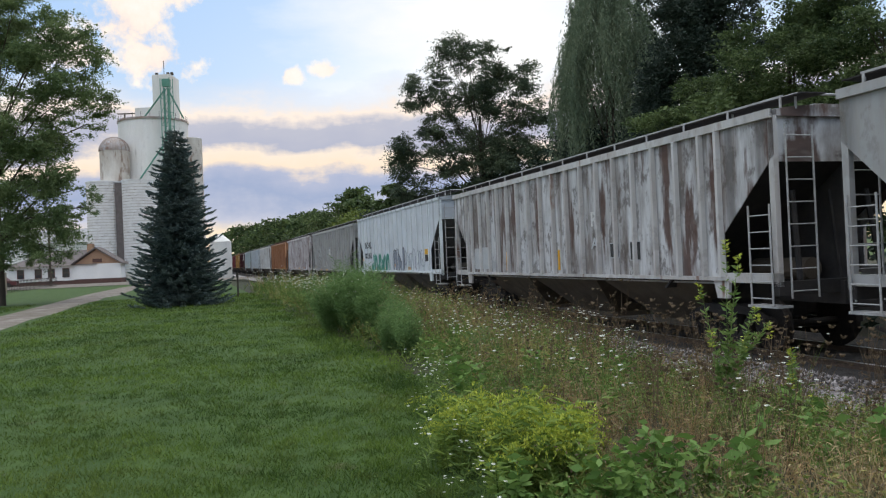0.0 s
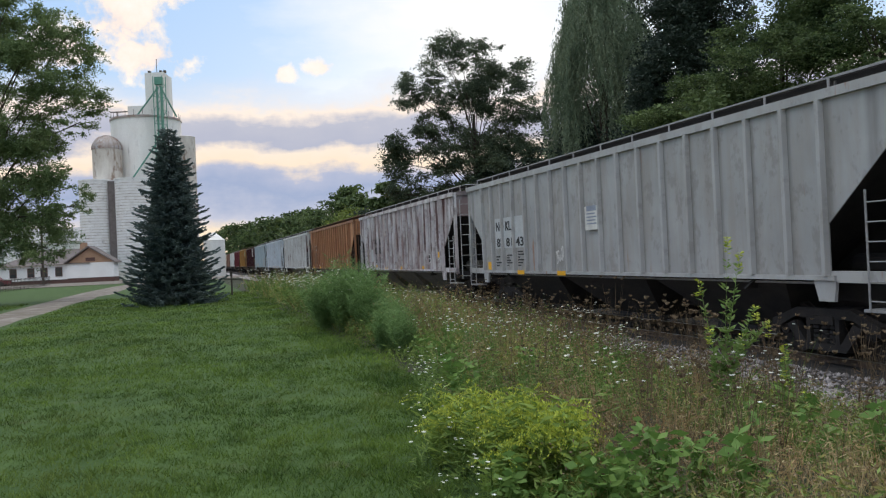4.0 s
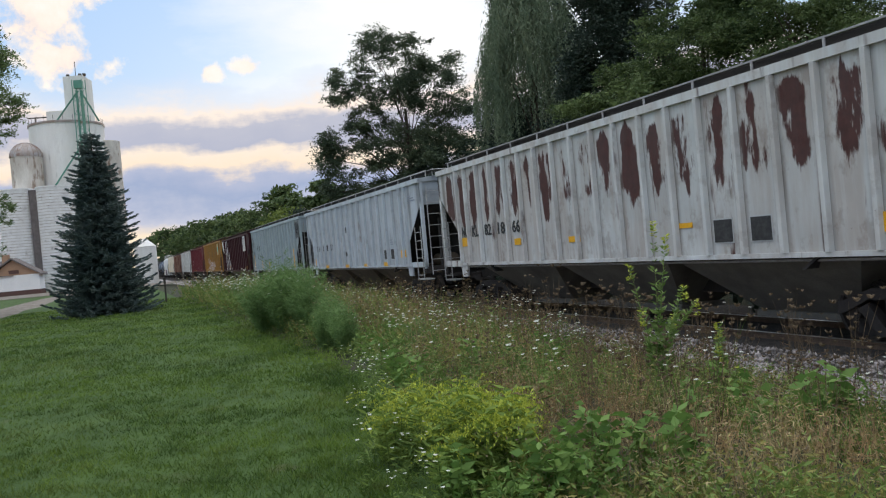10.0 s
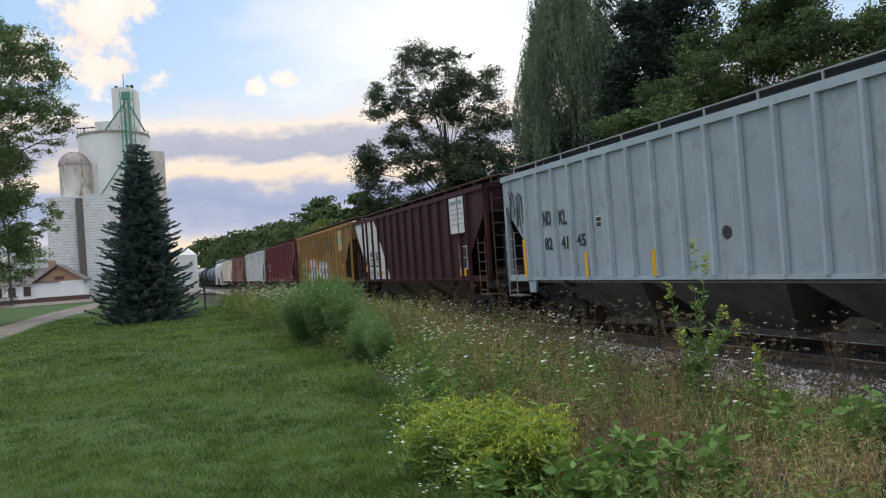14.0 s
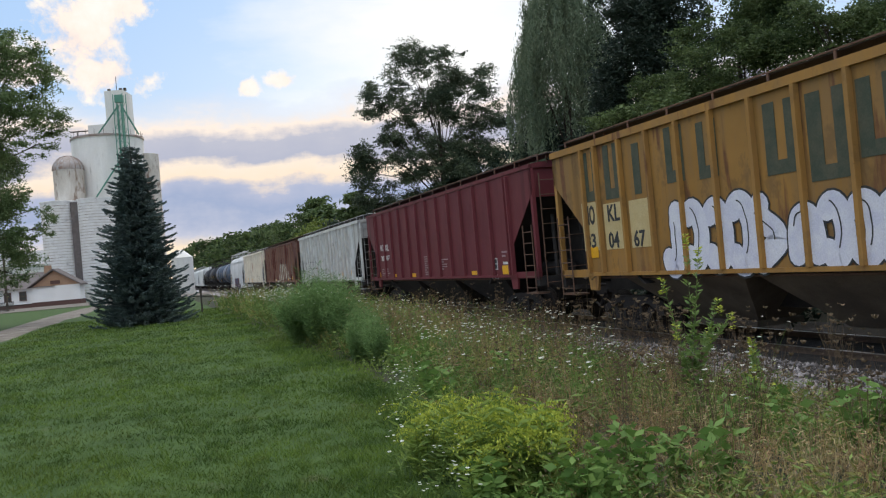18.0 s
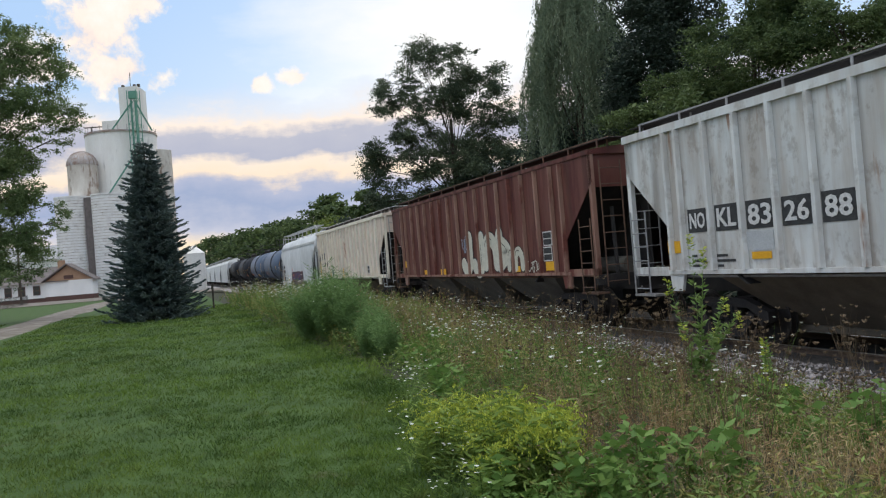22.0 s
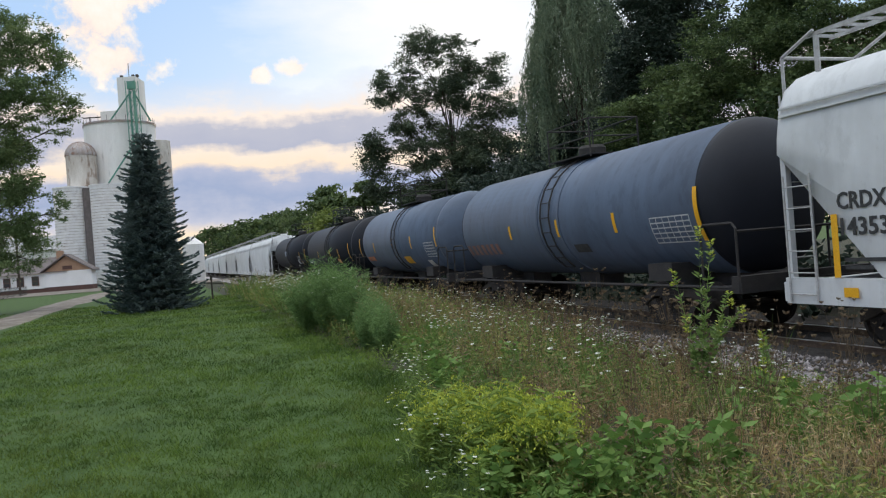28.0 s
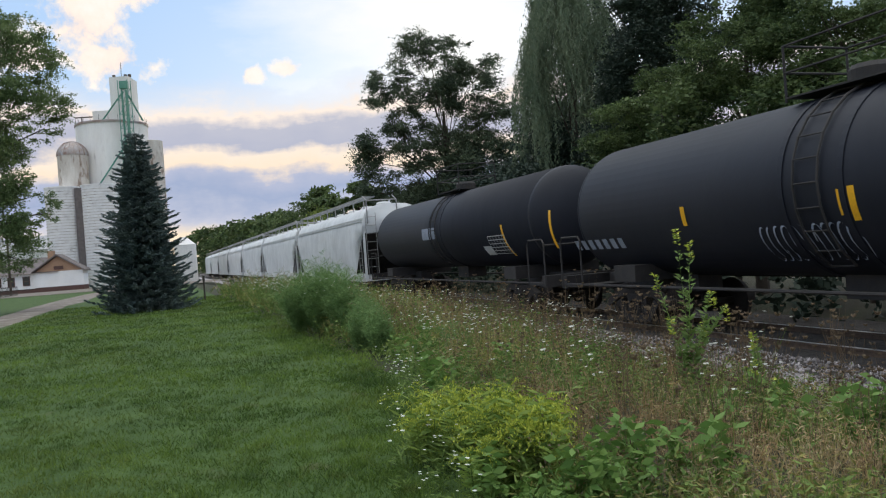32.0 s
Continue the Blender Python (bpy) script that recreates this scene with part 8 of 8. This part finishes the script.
class Quads:
    """Collects small leaf shapes and thin stems for one part."""

    def __init__(self):
        self.c, self.a, self.b = [], [], []

    def leaf(self, p, d, w, rng):
        d = np.asarray(d, float)
        s = np.cross(d, rng.normal(size=3))
        s = s / (np.linalg.norm(s) + 1e-9) * w
        self.c.append(np.asarray(p, float) + d / 2)
        self.a.append(d / 2)
        self.b.append(s)

    def stem(self, p, q, w, rng):
        self.leaf(p, np.asarray(q) - np.asarray(p), w, rng)
        self.leaf(p, np.asarray(q) - np.asarray(p), w, rng)

    def mesh(self, name):
        return quads_mesh(name, np.array(self.c), np.array(self.a), np.array(self.b))


def lace_plant(seed, h, heads, dry=False):
    """Wild carrot: forked stems, ferny leaves and flat flower heads; dried ones are brown and cupped."""
    rng = np.random.default_rng(seed)
    stems, leaves, flowers = Quads(), Quads(), Quads()
    for i in range(heads):
        w = rng.uniform(0, 6.28)
        top = np.array([math.cos(w), math.sin(w), 0]) * rng.uniform(0.04, 0.26) * h
        top[2] = h * rng.uniform(0.7, 1.05)
        mid = top * np.array([0.35, 0.35, 0.55])
        stems.stem((0, 0, 0), mid, 0.0035, rng)
        stems.stem(mid, top, 0.0025, rng)
        R = rng.uniform(0.011, 0.025) if not dry else rng.uniform(0.014, 0.034)
        for k in range(12 if not dry else 10):
            a = k * 0.52
            d = np.array([math.cos(a), math.sin(a), 0.25 if not dry else 1.1]) * R
            flowers.leaf(top, d, R * 0.33, rng)
    for i in range(26 if not dry else 12):
        z = h * rng.uniform(0.03, 0.55)
        w = rng.uniform(0, 6.28)
        d = np.array([math.cos(w), math.sin(w), rng.uniform(-0.2, 0.6)]) * rng.uniform(0.06, 0.16)
        leaves.leaf((0, 0, z), d, 0.009 if not dry else 0.003, rng)
        leaves.leaf(np.array([0, 0, z]) + d * 0.6, d * 0.5 + rng.normal(0, 0.02, 3), 0.007 if not dry else 0.0025, rng)
    t = thing("wild_carrot" if not dry else "dried_wild_carrot", pose(0, 0, 0), "wild carrot plant with flat white flower heads" if not dry else "dried brown wild carrot with cupped seed heads", "weed", "weeds on the bank")
    part("stalk", stems.mesh("stalks"), M["weedgreen"] if not dry else M["seed"], t)
    part("foliage", leaves.mesh("leaves"), M["weedgreen"] if not dry else M["russet"], t)
    tagged(part("flower_head" if not dry else "seed_head", flowers.mesh("heads"), M["lace"] if not dry else M["seed"], t), kind="stuff")
    return t


def goldenrod_plant(seed, h):
    rng = np.random.default_rng(seed)
    stems, leaves, flowers = Quads(), Quads(), Quads()
    for s in range(7):
        w = rng.uniform(0, 6.28)
        foot = np.array([math.cos(w), math.sin(w), 0]) * rng.uniform(0, 0.12)
        top = foot * 2.2 + np.array([0, 0, h * rng.uniform(0.8, 1.05)])
        stems.stem(foot, top, 0.005, rng)
        for k in range(40):
            f = rng.uniform(0.08, 0.95)
            a = rng.uniform(0, 6.28)
            leaves.leaf(foot + (top - foot) * f, np.array([math.cos(a), math.sin(a), 0.35]) * rng.uniform(0.05, 0.11), 0.010, rng)
        for k in range(int(rng.integers(2, 12))):
            a = rng.uniform(0, 6.28)
            p = foot + (top - foot) * rng.uniform(0.80, 1.02)
            d = np.array([math.cos(a), math.sin(a), 0.25])
            L = rng.uniform(0.07, 0.16)
            for j in range(13):
                g = j / 10
                q = p + d * L * g - np.array([0, 0, 0.05 * g * g])
                flowers.leaf(q, np.array([rng.normal(0, 0.4), rng.normal(0, 0.4), 0.7]) * rng.uniform(0.012, 0.028), 0.005, rng)
    t = thing("goldenrod", pose(0, 0, 0), "goldenrod clump with yellow-green plumes", "weed", "goldenrod clumps")
    tagged(part("stalk", stems.mesh("stalks"), M["weedgreen"], t), kind="stuff")
    part("foliage", leaves.mesh("leaves"), M["goldleaf"], t)
    tagged(part("plume", flowers.mesh("plumes"), M["goldenrod"], t), kind="stuff")
    return t


def leafy_weed(seed, h, size=0.09, label="low broad-leaved green weed", name="broadleaf_weed"):
    rng = np.random.default_rng(seed)
    stems, leaves = Quads(), Quads()
    for s in range(5):
        w = rng.uniform(0, 6.28)
        foot = np.array([math.cos(w), math.sin(w), 0]) * rng.uniform(0, 0.06)
        top = foot * 3 + np.array([0, 0, h * rng.uniform(0.7, 1.05)])
        stems.stem(foot, top, 0.005, rng)
        for k in range(15):
            f = rng.uniform(0.15, 1.0)
            a = rng.uniform(0, 6.28)
            L = size * rng.uniform(0.7, 1.5)
            leaves.leaf(foot + (top - foot) * f, np.array([math.cos(a), math.sin(a), rng.uniform(-0.3, 0.5)]) * L, L * 0.25, rng)
    t = thing(name, pose(0, 0, 0), label, "weed", "weeds on the bank")
    part("stalk", stems.mesh("stalks"), M["broadleaf"], t)
    part("foliage", leaves.mesh("leaves"), M["broadleaf"], t)
    return t


def feather_bush(seed, h, r):
    rng = np.random.default_rng(seed)
    q, st = Quads(), Quads()
    for s in range(70):
        w = rng.uniform(0, 6.28)
        top = np.array([math.cos(w) * r * rng.uniform(0.1, 1), math.sin(w) * r * rng.uniform(0.1, 1), 0])
        top[2] = h * rng.uniform(0.6, 1.1) * (1 - 0.35 * (np.hypot(top[0], top[1]) / r) ** 2)
        st.stem((top[0] * 0.2, top[1] * 0.2, 0), top, 0.006, rng)
        for k in range(80):
            f = rng.uniform(0.15, 1.0)
            p = np.array([top[0] * (0.2 + 0.8 * f), top[1] * (0.2 + 0.8 * f), top[2] * f])
            a = rng.uniform(0, 6.28)
            q.leaf(p, np.array([math.cos(a), math.sin(a), rng.uniform(0.1, 0.9)]) * rng.uniform(0.06, 0.16), 0.005, rng)
    t = thing("feathery_bush", pose(0, 0, 0), "soft feathery green bush on the bank", "bush", "feathery bushes")
    part("stalk", st.mesh("stalks"), M["feather"], t)
    part("foliage", q.mesh("foliage"), M["feather"], t)
    return t


def tall_weed(seed, h):
    """Tall leafy weed with buds and small yellow flowers at the tips of its shoots."""
    rng = np.random.default_rng(seed)
    st, lv, fl = Quads(), Quads(), Quads()
    shoots = [((0, 0, 0), (0.05, 0.02, h)), ((0, 0, h * 0.3), (0.16, 0.0, h * 0.92)), ((0, 0, h * 0.2), (-0.22, 0.05, h * 0.78)), ((0, 0, h * 0.25), (0.30, -0.05, h * 0.66)), ((0, 0, h * 0.3), (0.42, 0.1, h * 0.58)), ((0, 0, h * 0.15), (-0.12, -0.15, h * 0.55)), ((0, 0, h * 0.1), (0.18, 0.2, h * 0.5))]
    for p, q in shoots:
        p, q = np.array(p, float), np.array(q, float)
        st.stem(p, q, 0.006, rng)
        for k in range(95):
            f = rng.uniform(0.08, 0.97)
            a = rng.uniform(0, 6.28)
            L = 0.105 * (1.15 - 0.7 * f) * rng.uniform(0.6, 1.25)
            lv.leaf(p + (q - p) * f, np.array([math.cos(a), math.sin(a), rng.uniform(0.1, 0.9)]) * L, L * 0.17, rng)
        for k in range(30):
            a = rng.uniform(0, 6.28)
            fl.leaf(q + np.array([0, 0, rng.uniform(-0.16, 0.01)]), np.array([math.cos(a), math.sin(a), rng.uniform(-0.1, 0.5)]) * rng.uniform(0.03, 0.06), 0.009, rng)
    t = thing("tall_weed", pose(0, 0, 0), "tall leafy weed with pale yellow flower tips", "weed")
    part("stalk", st.mesh("stalks"), M["tallweed"], t)
    part("foliage", lv.mesh("leaves"), M["tallweed"], t)
    tagged(part("flower_tip", fl.mesh("flower_tips"), M["goldenrod"], t), kind="stuff")
    return t


def scatter(kinds, spots, rnd):
    """Each kind's first plant takes a spot itself; the rest are copies."""
    used = set()
    for u, v, s in spots:
        k = rnd.randrange(len(kinds))
        q = at(u, v, ground_z(v) - 0.02)
        m = Matrix.Translation(q) @ pose(0, 0, 0, rnd.uniform(-9, 9), rnd.uniform(-9, 9), rnd.uniform(0, 360))
        if k in used:
            o = copy_thing(kinds[k], m)
        else:
            o = kinds[k]
            o.matrix_world = m
            used.add(k)
        o.scale = (s, s, s)


SWAYERS = []


def bank():
    rnd = random.Random(31)
    edge = lambda u: float(lawn_edge(u))
    lace = [lace_plant(100 + i, 0.62 + 0.06 * i, 5 + i % 4) for i in range(6)]
    spots = []
    for i in range(95):          # flowered hedge along the lawn's far edge
        u = rnd.uniform(17, 46)
        spots.append((u, edge(u) + rnd.uniform(0.1, 1.6), rnd.uniform(1.3, 1.9)))
    for i in range(70):          # white drifts beside the ballast
        u = rnd.uniform(12, 30)
        spots.append((u, rnd.uniform(5.6, 7.7), rnd.uniform(1.0, 1.5)))
    for i in range(44):
        u = rnd.uniform(8, 20)
        spots.append((u, edge(u) + rnd.uniform(0.5, 3.6), rnd.uniform(0.8, 1.2)))
    for i in range(22):
        u = rnd.uniform(3.8, 10)
        spots.append((u, edge(u) + rnd.uniform(-0.22, 0.14), rnd.uniform(0.4, 0.75)))
    for i in range(36):
        u = rnd.uniform(4.5, 12)
        spots.append((u, edge(u) + rnd.uniform(0.7, 4.6), rnd.uniform(0.8, 1.25)))
    scatter(lace, spots, rnd)
    dry = [lace_plant(140 + i, 0.72 + 0.07 * i, 6 + i % 4, True) for i in range(6)]
    spots = []
    for i in range(90):
        u = rnd.uniform(4.2, 18)
        spots.append((u, edge(u) + rnd.uniform(0.9, 4.0), rnd.uniform(0.7, 1.15)))
    for i in range(115):          # tall seeding stalks in front of the ballast
        u = rnd.uniform(5.5, 20)
        spots.append((u, rnd.uniform(6.0, 7.5), rnd.uniform(0.9, 1.5)))
    for i in range(55):
        u = rnd.uniform(3.4, 8.5)
        spots.append((u, rnd.uniform(2.9, 6.2), rnd.uniform(0.55, 1.0)))
    scatter(dry, spots, rnd)
    gold = [goldenrod_plant(180 + i, 0.42 + 0.05 * i) for i in range(4)]
    scatter(gold, [(5.1 + rnd.uniform(-0.7, 0.8), 2.12 + rnd.uniform(-0.34, 0.26), rnd.uniform(0.7, 1.25)) for i in range(24)], rnd)
    broad = [leafy_weed(200 + i, 0.34 + 0.07 * i, 0.060 + 0.010 * i) for i in range(4)]
    spots = [(rnd.uniform(3.6, 4.8), rnd.uniform(1.7, 2.6), rnd.uniform(0.6, 0.9)) for i in range(14)]
    spots += [(rnd.uniform(4.4, 6.3), rnd.uniform(4.2, 5.6), rnd.uniform(0.9, 1.35)) for i in range(13)] + [(rnd.uniform(3.9, 4.5), rnd.uniform(2.3, 3.2), rnd.uniform(0.8, 1.1)) for i in range(8)]
    for i in range(60):
        u = rnd.uniform(6, 18)
        spots.append((u, edge(u) + rnd.uniform(0.2, 3.2), rnd.uniform(0.7, 1.2)))
    scatter(broad, spots, rnd)
    fb = [feather_bush(230 + i, 1.3, 0.52) for i in range(2)]
    scatter(fb, [(17.2, 3.3, 1.35), (16.5, 3.6, 1.15), (18.2, 3.7, 1.25), (17.6, 2.95, 1.1), (19.2, 3.5, 1.2), (13.4, 3.2, 0.74), (12.8, 3.4, 0.68), (14.0, 3.55, 0.8), (24.5, 4.2, 0.95), (30, 4.0, 0.9), (11.6, 4.3, 0.55)], rnd)
    t = tall_weed(250, 1.95)
    t.matrix_world = Matrix.Translation(at(6.55, 4.95, -0.32)) @ pose(0, 0, 0, 0, 0, -20)
    SWAYERS.append((t, 2.2, 0.0))
    t2 = tall_weed(251, 0.95)
    t2.matrix_world = Matrix.Translation(at(6.1, 5.35, -0.38)) @ pose(0, 0, 0, 0, 0, 70)
    SWAYERS.append((t2, 2.5, 1.3))


lawn_grass()
rank_growth()
bank()


# ---- what moves: the train rolls past at a steady pace, its wheels turn ----
def motions():
    for car in CARS:
        m = car.matrix_world.copy()
        rows = []
        for k in range(9):
            t = k * 4.0
            rows.append((t, Matrix.Translation(-DU * SPEED * t) @ m))
        walk(car, rows)
    for ob, amount, phase in SWAYERS:
        m = ob.matrix_world.copy()
        rows = []
        for k in range(81):
            t = k * 0.4
            a = amount * (math.sin(t * 1.9 + phase) + 0.6 * math.sin(t * 3.1 + phase * 2) + 0.7 * math.sin(t * 0.7))
            rows.append((t, m @ pose(0, 0, 0, a * 0.5, a, 0)))
        walk(ob, rows)
    step = 2.0 / FPS
    turn = math.degrees(SPEED * step / 0.457)
    for w in WHEELS:
        x, y, z = w.location
        walk(w, [(k * step, pose(x, y, z, 0, -turn * k, 0)) for k in range(481)])


motions()
